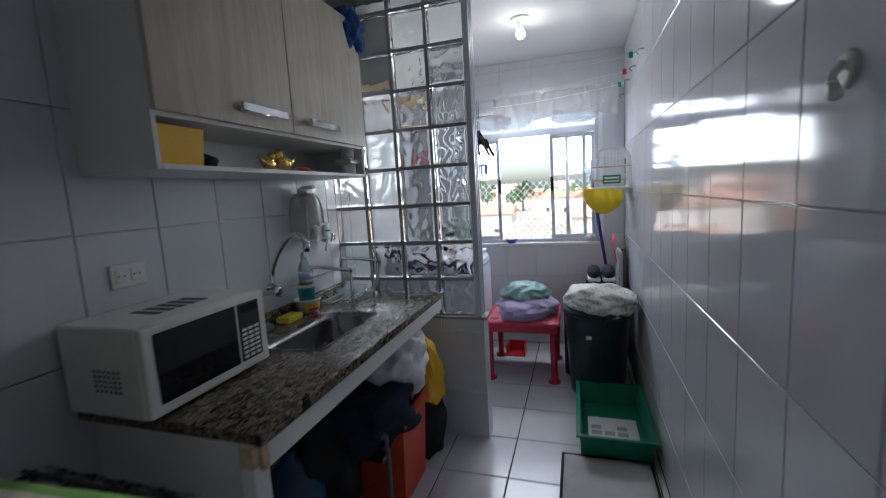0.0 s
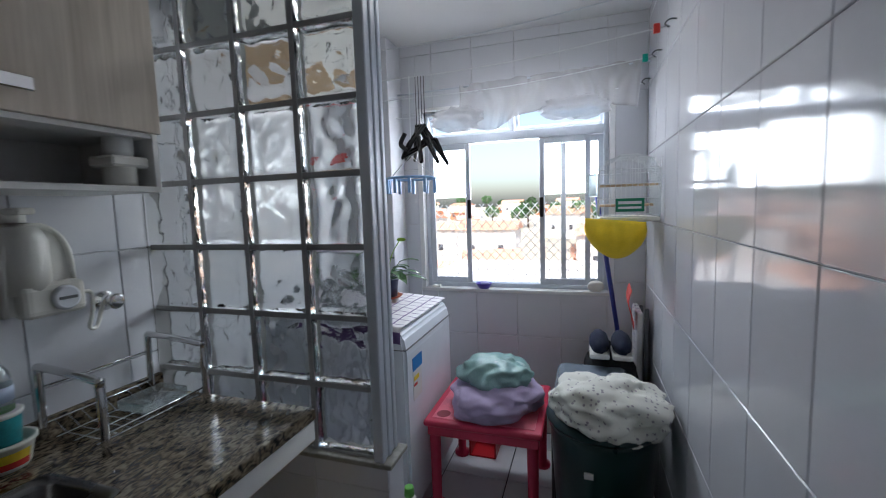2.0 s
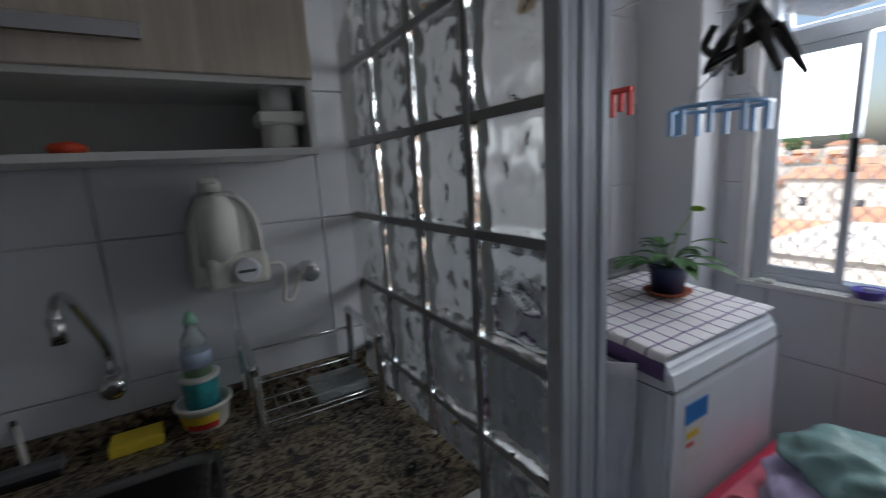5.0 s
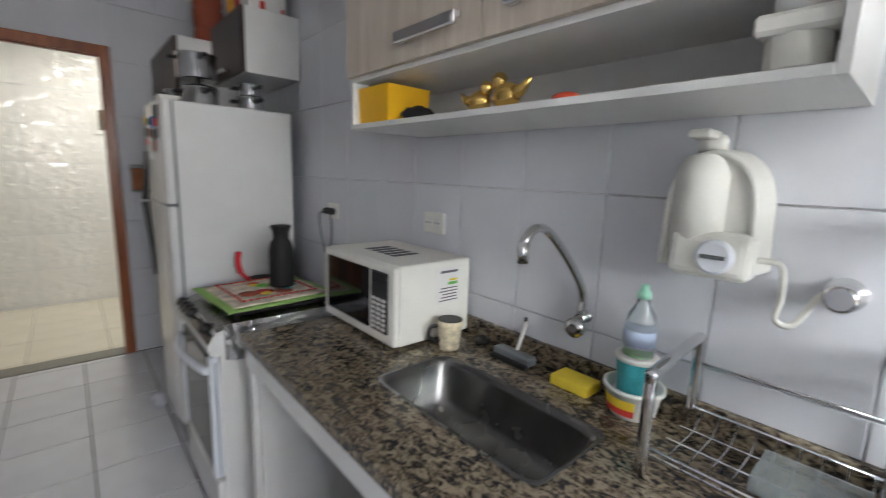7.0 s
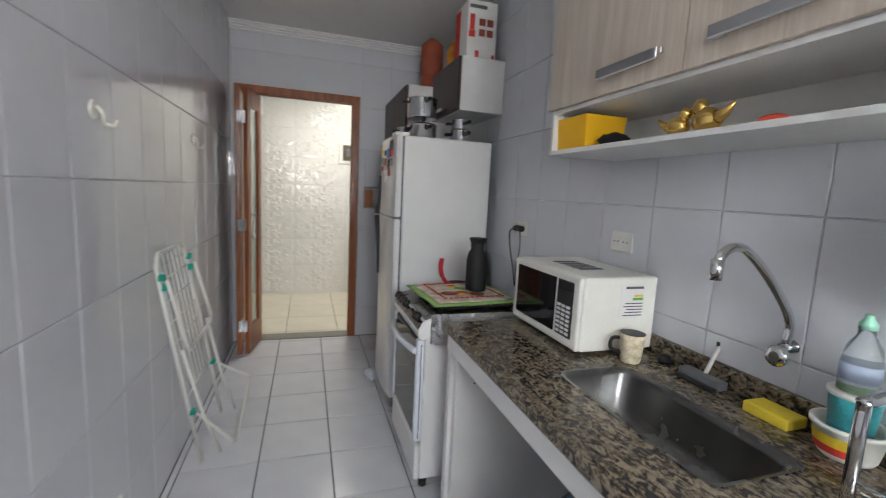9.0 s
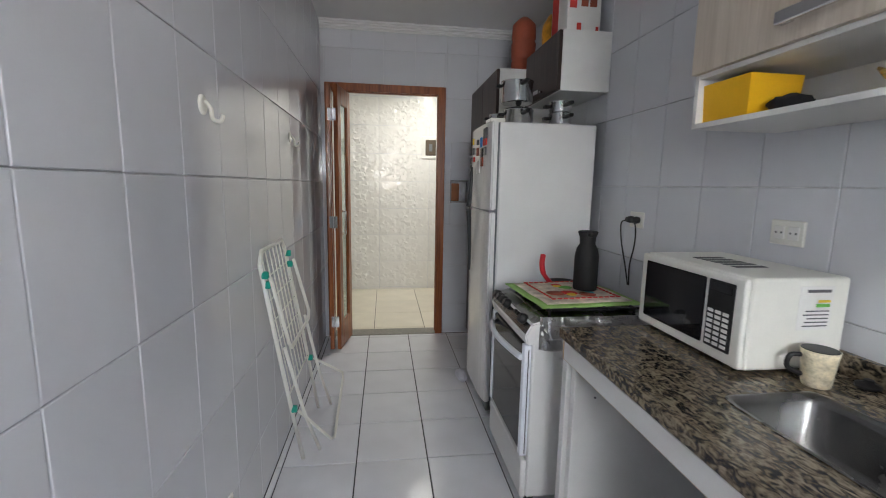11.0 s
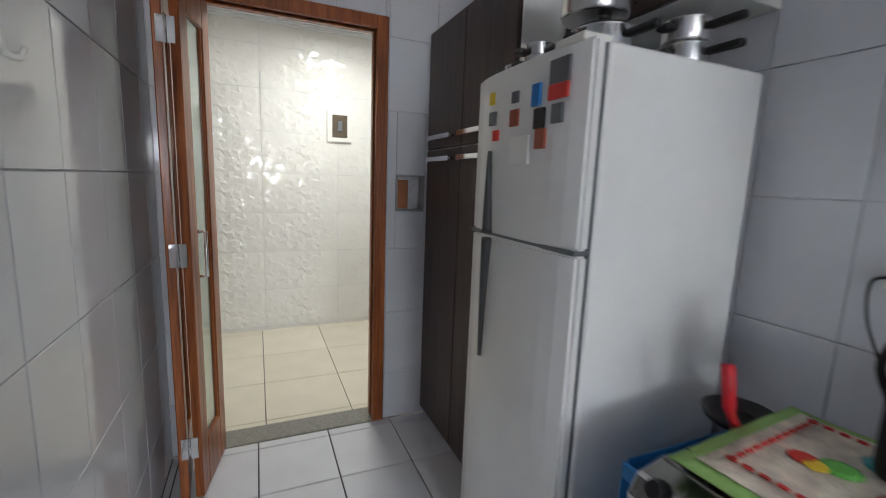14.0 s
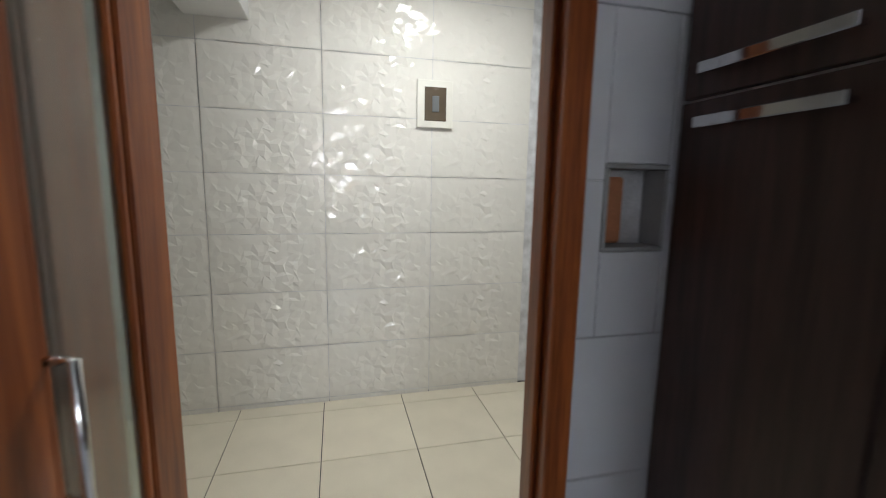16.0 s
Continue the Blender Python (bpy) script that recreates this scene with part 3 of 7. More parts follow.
# ---- doorway with its folded door ----
def doorway():
    d = thing("door_1", "reddish brown wooden folding door, folded open, with glass panels", "door", (0.4, YD, 0))
    fr = thing("door_frame", "reddish brown wooden door frame", "door frame", (0, YD, 0), kind="structure")
    x0, x1, zt = DOOR
    boxes(fr, "jamb", [((x0, YD - 0.14, 0), (x0 + 0.035, YD + 0.004, zt)), ((x1 - 0.035, YD - 0.14, 0), (x1, YD + 0.004, zt)), ((x0 + 0.035, YD - 0.14, zt - 0.035), (x1 - 0.035, YD + 0.004, zt)),
                       ((x0 - 0.012, YD, 0), (x0 + 0.05, YD + 0.016, zt + 0.012)), ((x0 + 0.05, YD, zt - 0.05), (x1 - 0.05, YD + 0.016, zt + 0.012)), ((x1 - 0.05, YD, 0), (x1 + 0.0, YD + 0.016, zt + 0.012)),
                       ((x0 + 0.035, YD - 0.09, 0), (x0 + 0.05, YD - 0.05, zt - 0.035)), ((x0 + 0.05, YD - 0.09, zt - 0.05), (x1 - 0.05, YD - 0.05, zt - 0.035))], DOOR_WOOD, 0.004)

    def leaf(a, b, name="leaf"):
        a, b = Vector((*a, 0)), Vector((*b, 0))
        w, u = (b - a).length, (b - a).normalized()
        nrm = Vector((-u.y, u.x, 0))
        M = Matrix(((u.x, nrm.x, 0, a.x), (u.y, nrm.y, 0, a.y), (0, 0, 1, 0.012), (0, 0, 0, 1)))
        h = 2.035
        parts = [((0, -0.016, 0), (0.085, 0.016, h)), ((w - 0.085, -0.016, 0), (w, 0.016, h)), ((0.085, -0.016, 0), (w - 0.085, 0.016, 0.22)),
                 ((0.085, -0.016, h - 0.13), (w - 0.085, 0.016, h))]
        o = boxes(d, name, parts, DOOR_WOOD, 0.004)
        o.data.transform(M)
        g = boxes(d, "glass_panel", [((0.08, -0.004, 0.21), (w - 0.08, 0.004, h - 0.12))], DOOR_GLASS)
        g.data.transform(M)
        bead = boxes(d, "bead", [((0.085, -0.011, 0.22), (0.099, 0.011, h - 0.13)), ((w - 0.099, -0.011, 0.22), (w - 0.085, 0.011, h - 0.13))], DOOR_WOOD, 0.003)
        bead.data.transform(M)
    leaf((0.445, -0.90), (0.42, -0.55))
    leaf((0.367, -0.55), (0.304, -0.89))
    for z in (0.24, 1.03, 1.83):
        boxes(d, "hinge", [((0.364, -0.5475, z - 0.045), (0.391, -0.5445, z + 0.045)), ((0.397, -0.5475, z - 0.045), (0.424, -0.5445, z + 0.045))], CHROME, 0.001)
        tube(d, "hinge_pin", [(0.394, -0.543, z - 0.047), (0.394, -0.543, z + 0.047)], 0.005, CHROME)
    tube(d, "handle", arc([(0.345, -0.64, 1.11), (0.310, -0.635, 1.11)], 2) + [(0.310, -0.635, 0.93), (0.345, -0.64, 0.93)], 0.007, CHROME)


doorway()

# ---- kitchen: fridge, pantry, cabinets ----
def fridge():
    f = thing("fridge", "tall white two-door fridge with worn sides", "fridge", (-0.86, 0.27, 0))
    y0, y1 = -0.01, 0.52
    box(f, "body", (-1.17, y0, 0.04), (-0.625, y1, 1.665), WHITE_ENAMEL, 0.012, 3)

    def door(z0, z1, name):
        bm = bmesh.new()
        n = 10
        out = []
        for k in range(n + 1):
            s = k / n * 2 - 1
            bulge = 0.018 * (1 - s ** 4)
            out.append((-0.573 + bulge - 0.012, y0 + (y1 - y0) * k / n))
        back = [(-0.618, y1), (-0.618, y0)]
        ring = out + back
        lo = [bm.verts.new((x, y, z0)) for x, y in ring]
        hi = [bm.verts.new((x, y, z1)) for x, y in ring]
        bm.faces.new(lo), bm.faces.new(hi[::-1])
        for i in range(len(ring)):
            j = (i + 1) % len(ring)
            bm.faces.new((lo[i], hi[i], hi[j], lo[j]))
        bmesh.ops.recalc_face_normals(bm, faces=bm.faces)
        bmesh.ops.bevel(bm, geom=[e for e in bm.edges if abs(e.calc_face_angle(0)) > 0.6], offset=0.008, segments=2, affect="EDGES")
        return finish(name, bm, WHITE_ENAMEL, f, smooth=False)
    door(1.192, 1.67, "freezer_door")
    door(0.075, 1.184, "door")
    box(f, "gasket", (-0.626, y0 + 0.008, 0.08), (-0.616, y1 - 0.004, 1.66), GREY_PLASTIC, 0.002)
    box(f, "gap_strip", (-0.62, y0 + 0.004, 1.182), (-0.576, y1 - 0.004, 1.194), GREY_PLASTIC, 0.002)
    box(f, "top_hinge_cover", (-0.66, 0.385, 1.665), (-0.575, 0.49, 1.687), WHITE_PLASTIC, 0.006)
    box(f, "plinth", (-1.15, y0 + 0.02, 0.012), (-0.60, y1 - 0.02, 0.075), GREY_PLASTIC, 0.004)
    for z0, z1, s in ((1.20, 1.44, 1), (0.79, 1.18, -1)):
        n = 10
        pts = []
        for k in range(n + 1):
            t = k / n
            grip = (1 - t) ** 2
            pts.append((-0.556 + 0.024 * grip, 0.13 + 0.05 * grip, (z0 + (z1 - z0) * t) if s > 0 else (z1 - (z1 - z0) * t)))
        tube(f, "handle", pts, [0.016 - 0.009 * k / n for k in range(n + 1)], mat("handle_grey", (0.045, 0.047, 0.05), 0.4), 8)
    for k, (y, z, w, h, m) in enumerate(((0.10, 1.56, 0.02, 0.035, LABEL_YELLOW), (0.185, 1.545, 0.025, 0.03, INK), (0.105, 1.50, 0.03, 0.04, GREY_PLASTIC), (0.18, 1.49, 0.035, 0.045, TERRACOTTA),
                                         (0.12, 1.45, 0.025, 0.03, LABEL_RED), (0.25, 1.535, 0.03, 0.055, LABEL_BLUE), (0.295, 1.575, 0.06, 0.06, INK), (0.295, 1.53, 0.06, 0.035, LABEL_RED),
                                         (0.26, 1.475, 0.035, 0.05, BLACK_PLASTIC), (0.305, 1.48, 0.035, 0.045, GREY_PLASTIC), (0.265, 1.425, 0.035, 0.05, TERRACOTTA), (0.19, 1.40, 0.075, 0.075, PAPER),
                                         (0.19, 1.385, 0.055, 0.012, LABEL_RED), (0.19, 1.41, 0.055, 0.012, INK))):
        x = -0.5655 + 0.0015 * (k % 3)
        box(f, "magnet", (x - 0.004, 0.10 + 1.5 * (y - 0.10), z + 0.035 - h / 2), (x + 0.004, 0.10 + 1.5 * (y - 0.10) + 1.2 * w, z + 0.035 + h / 2), m, 0.001, 1)


fridge()


def bar_handle(parent, a, b, out, material=CHROME, name="handle"):
    """A flat metal pull on two feet."""
    a, b, o = Vector(a), Vector(b), Vector(out)
    bm = bmesh.new()
    u = (b - a).normalized()
    add_tube(bm, [a, a + o], 0.006, 6)
    add_tube(bm, [b, b + o], 0.006, 6)
    lo, hi = a + o - u * 0.012, b + o + u * 0.012
    d = Vector((0.004 if abs(o.x) else 0, 0.004 if abs(o.y) else 0, 0.011))
    add_box(bm, [min(p, q) - e for p, q, e in zip(lo, hi, d)], [max(p, q) + e for p, q, e in zip(lo, hi, d)], 0.002, 1)
    return finish(name, bm, material, parent)


def pantry():
    p = thing("pantry_cupboard", "tall dark brown laminate pantry cupboard with metal handles", "cupboard", (-1.0, -0.47, 0))
    x = -0.745
    box(p, "body", (XL + 0.004, -0.89, 0.02), (x - 0.02, -0.06, 2.09), CAB_WHITE, 0.003)
    for y0, y1 in ((-0.885, -0.475), (-0.47, -0.062)):
        box(p, "upper_door", (x - 0.02, y0, 1.508), (x, y1, 2.085), PANTRY_WOOD, 0.003)
        box(p, "lower_door", (x - 0.02, y0, 0.05), (x, y1, 1.50), PANTRY_WOOD, 0.003)
    for y0, y1, z in ((-0.81, -0.56, 1.558), (-0.445, -0.265, 1.558), (-0.81, -0.56, 1.453), (-0.445, -0.265, 1.453)):
        bar_handle(p, (x, y0, z), (x, y1, z), (0.028, 0, 0))


pantry()


def over_fridge_cabinet():
    c = thing("wall_cabinet", "white wall cabinet with a dark brown door", "cabinet", (-1.1, 0.1, 1.82))
    box(c, "body", (XL + 0.003, -0.05, 1.842), (-0.955, 0.50, 2.155), CAB_WHITE, 0.003)
    box(c, "door", (-0.955, -0.045, 1.846), (-0.935, 0.497, 2.152), PANTRY_WOOD, 0.003)
    bar_handle(c, (-0.935, 0.10, 1.88), (-0.935, 0.27, 1.88), (0.026, 0, 0))


over_fridge_cabinet()


def stove():
    s = thing("stove", "white gas stove with dark oven glass and knobs", "stove", (-0.85, 1.0, 0))
    y0, y1, xf, xb = 0.745, 1.265, -0.585, -1.13
    box(s, "body", (xb, y0, 0.06), (xf - 0.03, y1, 0.80), WHITE_ENAMEL, 0.008)
    box(s, "oven_glass", (xf - 0.03, y0 + 0.012, 0.24), (xf - 0.006, y1 - 0.012, 0.70), BLACK_GLASS, 0.01, 3)
    for a, b in ((y0, y0 + 0.03), (y1 - 0.045, y1 - 0.012)):
        box(s, "oven_door_stile", (xf - 0.03, a, 0.24), (xf, b, 0.71), COLD_PLASTIC, 0.004)
    box(s, "drawer", (xf - 0.03, y0, 0.06), (xf - 0.004, y1, 0.225), WHITE_ENAMEL, 0.01, 3)
    bm = bmesh.new()
    sec = [(xf - 0.10, 0.715), (xf - 0.004, 0.715), (xf + 0.006, 0.755), (xf - 0.02, 0.80), (xf - 0.10, 0.822)]
    A = [bm.verts.new((x, y0 - 0.004, z)) for x, z in sec]
    B = [bm.verts.new((x, y1 + 0.004, z)) for x, z in sec]
    bm.faces.new(A), bm.faces.new(B[::-1])
    for i in range(5):
        f = bm.faces.new((A[i], B[i], B[(i + 1) % 5], A[(i + 1) % 5]))
        f.material_index = 1 if i in (2, 3) else 0
    bmesh.ops.recalc_face_normals(bm, faces=bm.faces)
    bmesh.ops.bevel(bm, geom=bm.edges[:], offset=0.006, segments=2, affect="EDGES")
    finish("control_panel", bm, [WHITE_ENAMEL, STEEL], s)
    tl = Matrix.Rotation(radians(62), 3, "Y")
    for y in (0.80, 0.855, 0.91, 0.965, 1.19):
        lathe(s, "knob", (xf - 0.018, y, 0.795), [(0.022, 0), (0.022, 0.012), (0.017, 0.028), (0.0155, 0.03)], BLACK_PLASTIC, 16, tilt=tl)
    for y in (1.08, 1.115):
        lathe(s, "button", (xf - 0.018, y, 0.795), [(0.009, 0), (0.009, 0.01), (0.007, 0.012)], BLACK_PLASTIC, 12, tilt=tl)
    box(s, "hob", (xb + 0.02, y0 + 0.004, 0.80), (xf - 0.075, y1 - 0.004, 0.822), STEEL, 0.008)
    bars = []
    for x in (-1.05, -0.93, -0.80, -0.69):
        bars.append(((x - 0.005, y0 + 0.03, 0.838), (x + 0.005, y1 - 0.03, 0.848)))
    for y in (0.79, 0.92, 1.09, 1.225):
        bars.append(((-1.08, y - 0.005, 0.838), (-0.675, y + 0.005, 0.848)))
    for x in (-1.05, -0.69):
        for y in (0.79, 1.225):
            bars.append(((x - 0.005, y - 0.005, 0.82), (x + 0.005, y + 0.005, 0.84)))
    boxes(s, "pan_grate", bars, BLACK_PLASTIC, 0.002)
    for x in (-0.98, -0.76):
        for y in (0.87, 1.14):
            lathe(s, "burner", (x, y, 0.82), [(0.045, 0), (0.045, 0.008), (0.03, 0.012), (0.03, 0.018)], BLACK_PLASTIC, 18)
    bm = bmesh.new()
    n = 10
    pts = [(xf + 0.006 + 0.04 * math.sin(math.pi * k / n), y0 + 0.03 + (y1 - y0 - 0.06) * k / n, 0.655 + 0.012 * math.sin(math.pi * k / n)) for k in range(n + 1)]
    add_tube(bm, pts, 0.013, 8)
    finish("oven_handle", bm, COLD_PLASTIC, s)
    for x in (xf - 0.06, xb + 0.05):
        for y in (y0 + 0.05, y1 - 0.05):
            lathe(s, "foot", (x, y, 0), [(0.02, 0), (0.02, 0.03), (0.014, 0.062)], BLACK_PLASTIC, 12)

    def foil(u, v):
        y = y1 + 0.006 + 0.004 * noise.noise(Vector((u * 9, v * 9, 1)))
        x = xf - 0.05 - 0.46 * u
        z = 0.828 - (0.13 - 0.07 * u + 0.02 * math.sin(9 * u)) * v
        return (x, y + 0.006 * noise.noise(Vector((u * 22, v * 14, 5))), z)
    sheet(s, "foil_guard", foil, 40, 8, FOIL, 0.001, smooth=False)


stove()


def stove_mat():
    m = thing("table_mat", "quilted printed mat with a lime green border", "mat", (-0.8, 1.0, 0.849))
    c = Vector((-0.79, 1.0, 0.852))
    rot = Matrix.Rotation(radians(4), 3, "Z")

    def surf(w, d, lift):
        return lambda u, v: c + rot @ Vector(((u - 0.5) * w, (v - 0.5) * d, lift + 0.006 * noise.noise(Vector((u * 3, v * 3, 2)))))
    sheet(m, "border", surf(0.45, 0.44, 0.0), 14, 14, MAT_GREEN, 0.005)
    sheet(m, "panel", surf(0.385, 0.375, 0.0065), 14, 14, MAT_PRINT, 0.003)
    stitches = []
    for k in range(12):
        for s in (-1, 1):
            stitches.append((Vector((s * 0.15, -0.15 + k * 0.027, 0.016)), Vector((0.004, 0.009, 0.002))))
            stitches.append((Vector((-0.15 + k * 0.027, s * 0.15, 0.016)), Vector((0.009, 0.004, 0.002))))
    boxes(m, "stitching", [(tuple(c + rot @ p - h), tuple(c + rot @ p + h)) for p, h in stitches], LABEL_RED)
    rr = random.Random(5)
    for k in range(9):
        p = c + rot @ Vector((rr.uniform(-0.1, 0.1), rr.uniform(-0.1, 0.1), 0.013))
        lathe(m, "patch", p, [(rr.uniform(0.02, 0.045), 0), (0.018, 0.003)], (LABEL_RED, TERRACOTTA, AQUA, LABEL_YELLOW, LABEL_GREEN)[k % 5], 9)


stove_mat()


def flask():
    f = thing("thermos_flask", "matt black thermos flask standing on the mat", "flask", (-0.80, 1.03, 0.872))
    lathe(f, "body", (-0.80, 1.03, 0.872), [(0.05, 0), (0.052, 0.01), (0.052, 0.15), (0.045, 0.185), (0.033, 0.205), (0.035, 0.235), (0.044, 0.258), (0.040, 0.262)], FLASK, 30)
    box(f, "spout", (-0.80, 1.06, 1.112), (-0.78, 1.09, 1.132), FLASK, 0.005)
    tube(f, "handle", arc([(-0.81, 0.995, 1.10), (-0.82, 0.965, 1.09), (-0.82, 0.955, 1.04), (-0.815, 0.98, 0.985)], 5), 0.008, FLASK)


flask()


def counter():
    c = thing("sink_counter", "speckled granite sink counter with a steel bowl", "counter", (-0.92, 2.2, 0))
    z, xf, y0, y1 = 0.85, -0.61, 1.46, YP - 0.002
    sx0, sx1, sy0, sy1 = -1.03, -0.785, 1.97, 2.47
    bm = bmesh.new()
    for lo, hi in (((XL, y0, z - 0.03), (sx0, y1, z)), ((sx1, y0, z - 0.03), (xf, y1, z)), ((sx0, y0, z - 0.03), (sx1, sy0, z)), ((sx0, sy1, z - 0.03), (sx1, y1, z))):
        add_box(bm, lo, hi)
    bmesh.ops.remove_doubles(bm, verts=bm.verts, dist=0.0004)
    finish("worktop", bm, GRANITE, c)
    box(c, "front_lip", (xf - 0.018, y0, z - 0.034), (xf + 0.004, y1, z + 0.003), GRANITE, 0.004)
    box(c, "upstand", (XL + 0.001, y0 + 0.02, z), (XL + 0.022, y1, z + 0.055), GRANITE, 0.003)
    bm = bmesh.new()
    n = 28

    def ring(k, zz, inset, rad):
        out = []
        cx, cy = (sx0 + sx1) / 2, (sy0 + sy1) / 2
        hx, hy = (sx1 - sx0) / 2 - inset, (sy1 - sy0) / 2 - inset
        for i in range(n):
            a = 2 * math.pi * i / n
            ca, sa = math.cos(a), math.sin(a)
            e = rad
            px = hx * math.copysign(abs(ca) ** e, ca)
            py = hy * math.copysign(abs(sa) ** e, sa)
            out.append(bm.verts.new((cx + px, cy + py, zz)))
        return out
    rs = [ring(0, z + 0.002, -0.006, 0.16), ring(1, z + 0.002, 0.002, 0.2), ring(2, z - 0.02, 0.006, 0.26), ring(3, z - 0.11, 0.02, 0.36), ring(4, z - 0.14, 0.045, 0.45), ring(5, z - 0.15, 0.09, 0.6)]
    for A, B in zip(rs, rs[1:]):
        for i in range(n):
            bm.faces.new((A[i], A[(i + 1) % n], B[(i + 1) % n], B[i]))
    bm.faces.new(rs[-1])
    bmesh.ops.recalc_face_normals(bm, faces=bm.faces)
    finish("bowl", bm, STEEL, c, smooth=True)
    lathe(c, "drain", (-0.905, 2.22, z - 0.15), [(0.034, 0.002), (0.032, 0.004), (0.024, -0.006), (0.004, -0.007)], CHROME, 20)
    lathe(c, "drain_hole", (-0.905, 2.22, z - 0.148), [(0.019, 0.001), (0.017, 0.003)], BLACK_PLASTIC, 16)
    box(c, "front_batten", (xf - 0.03, y0 + 0.012, z - 0.105), (xf - 0.006, y1, z - 0.031), CHIP, 0.004)
    box(c, "batten_paint", (xf - 0.029, y0 + 0.03, z - 0.100), (xf - 0.0035, y1, z - 0.04), CAB_WHITE, 0.002)
    box(c, "side_panel", (XL + 0.01, y0 + 0.03, 0.0), (xf - 0.035, y0 + 0.06, z - 0.031), CAB_WHITE, 0.003)
    box(c, "front_post", (xf - 0.06, y0 - 0.01, 0.0), (xf - 0.02, y0 + 0.025, z - 0.031), CAB_WHITE, 0.003)
    box(c, "chipped_edge", (xf - 0.06, y0 - 0.012, z - 0.09), (xf - 0.016, y0 + 0.026, z - 0.032), CHIP, 0.006)
    lathe(c, "screw", (xf - 0.11, y0 + 0.062, 0.62), [(0.004, 0), (0.004, 0.002)], INK, 8, tilt=Matrix.Rotation(radians(-90), 3, "X"))


counter()


def microwave():
    m = thing("microwave", "white microwave oven with a dark glass door", "microwave", (-1.08, 1.53, 0.87))
    x0, x1, y0, y1, z0, z1 = -1.238, -0.955, 1.385, 1.795, 0.847, 1.07
    box(m, "case", (x0, y0, z0), (x1, y1, z1), WHITE_PLASTIC, 0.008, 3)
    bm = bmesh.new()
    add_box(bm, (x1, y0 + 0.001, z0 + 0.002), (x1 + 0.018, y1 - 0.001, z1 - 0.002), 0.007, 2)
    finish("front", bm, WHITE_PLASTIC, m)
    box(m, "door_glass", (x1 + 0.016, y0 + 0.03, z0 + 0.03), (x1 + 0.0205, y1 - 0.125, z1 - 0.022), BLACK_GLASS, 0.004)
    box(m, "keypad", (x1 + 0.016, y1 - 0.115, z0 + 0.03), (x1 + 0.0205, y1 - 0.03, z1 - 0.022), BLACK_PLASTIC, 0.003)
    box(m, "display", (x1 + 0.02, y1 - 0.107, z1 - 0.05), (x1 + 0.0215, y1 - 0.038, z1 - 0.028), BLACK_GLASS, 0.001)
    keys = [((x1 + 0.0195, y1 - 0.108 + 0.025 * i, z0 + 0.038 + 0.0135 * k), (x1 + 0.0222, y1 - 0.09 + 0.025 * i, z0 + 0.046 + 0.0135 * k)) for i in range(3) for k in range(7)]
    boxes(m, "keys", keys, PAPER)
    boxes(m, "top_vent", [((-1.13, 1.50 + 0.036 * k, z1 - 0.001), (-1.03, 1.522 + 0.036 * k, z1 + 0.0012)) for k in range(5)], INK)
    boxes(m, "side_vent", [((-1.12 + 0.017 * i, y0 - 0.001, 0.91 + 0.012 * k), (-1.11 + 0.017 * i, y0 + 0.001, 0.917 + 0.012 * k)) for i in range(6) for k in range(5)], INK)
    box(m, "rating_label", (-1.19, y1 - 0.001, 0.945), (-1.09, y1 + 0.0012, 1.05), PAPER, 0)
    boxes(m, "label_bar", [((-1.18, y1, 1.0), (-1.14, y1 + 0.0022, 1.008))], LABEL_GREEN)
    tagged(boxes(m, "label_print", [((-1.18, y1, 0.953 + 0.009 * k), (-1.105 - 0.006 * (k % 3), y1 + 0.002, 0.956 + 0.009 * k)) for k in range(5)] + [((-1.18, y1, 1.035), (-1.11, y1 + 0.002, 1.042))], INK), "", "", "", "stuff")
    boxes(m, "label_yellow", [((-1.18, y1, 1.011), (-1.145, y1 + 0.0022, 1.017))], LABEL_YELLOW)
    for x in (x0 + 0.04, x1 - 0.02):
        for y in (y0 + 0.04, y1 - 0.04):
            lathe(m, "foot", (x, y, 0.837), [(0.012, 0), (0.012, 0.011)], BLACK_PLASTIC, 10)


microwave()


def upper_cabinet():
    c = thing("upper_cabinet", "pale oak two-door wall cabinet over an open shelf", "cabinet", (-1.1, 2.1, 1.475))
    y0, y1, x = 1.57, 2.755, -0.94
    z0, zs, z1 = 1.503, 1.657, 2.26
    boxes(c, "carcass", [((XL + 0.002, y0, z0), (x, y0 + 0.015, z1)), ((XL + 0.002, y1 - 0.015, z0), (x, y1, z1)), ((XL + 0.002, y0 + 0.015, zs - 0.012), (x - 0.002, y1 - 0.015, zs + 0.003)),
                         ((XL + 0.002, y0 + 0.015, z1 - 0.015), (x, y1 - 0.015, z1)), ((XL + 0.002, y0 + 0.015, z0), (x + 0.002, y1 - 0.015, z0 + 0.015)), ((XL + 0.002, y0 + 0.015, z0 + 0.015), (XL + 0.008, y1 - 0.015, z1 - 0.015))], CAB_WHITE, 0.001)
    ym = 2.155
    for a, b in ((y0 + 0.002, ym - 0.002), (ym + 0.002, y1 - 0.002)):
        box(c, "door", (x, a, zs + 0.0), (x + 0.018, b, z1 - 0.002), CAB_WOOD, 0.002)
    for a, b in ((1.865, 2.095), (2.235, 2.465)):
        h = bmesh.new()
        add_box(h, (x + 0.018, a, 1.698), (x + 0.03, a + 0.03, 1.713), 0.002, 1)
        add_box(h, (x + 0.018, b - 0.03, 1.713), (x + 0.03, b, 1.728), 0.002, 1)
        add_box(h, (x + 0.03, a, 1.697), (x + 0.045, b, 1.727), 0.003, 1)
        finish("handle", h, CHROME, c)


upper_cabinet()

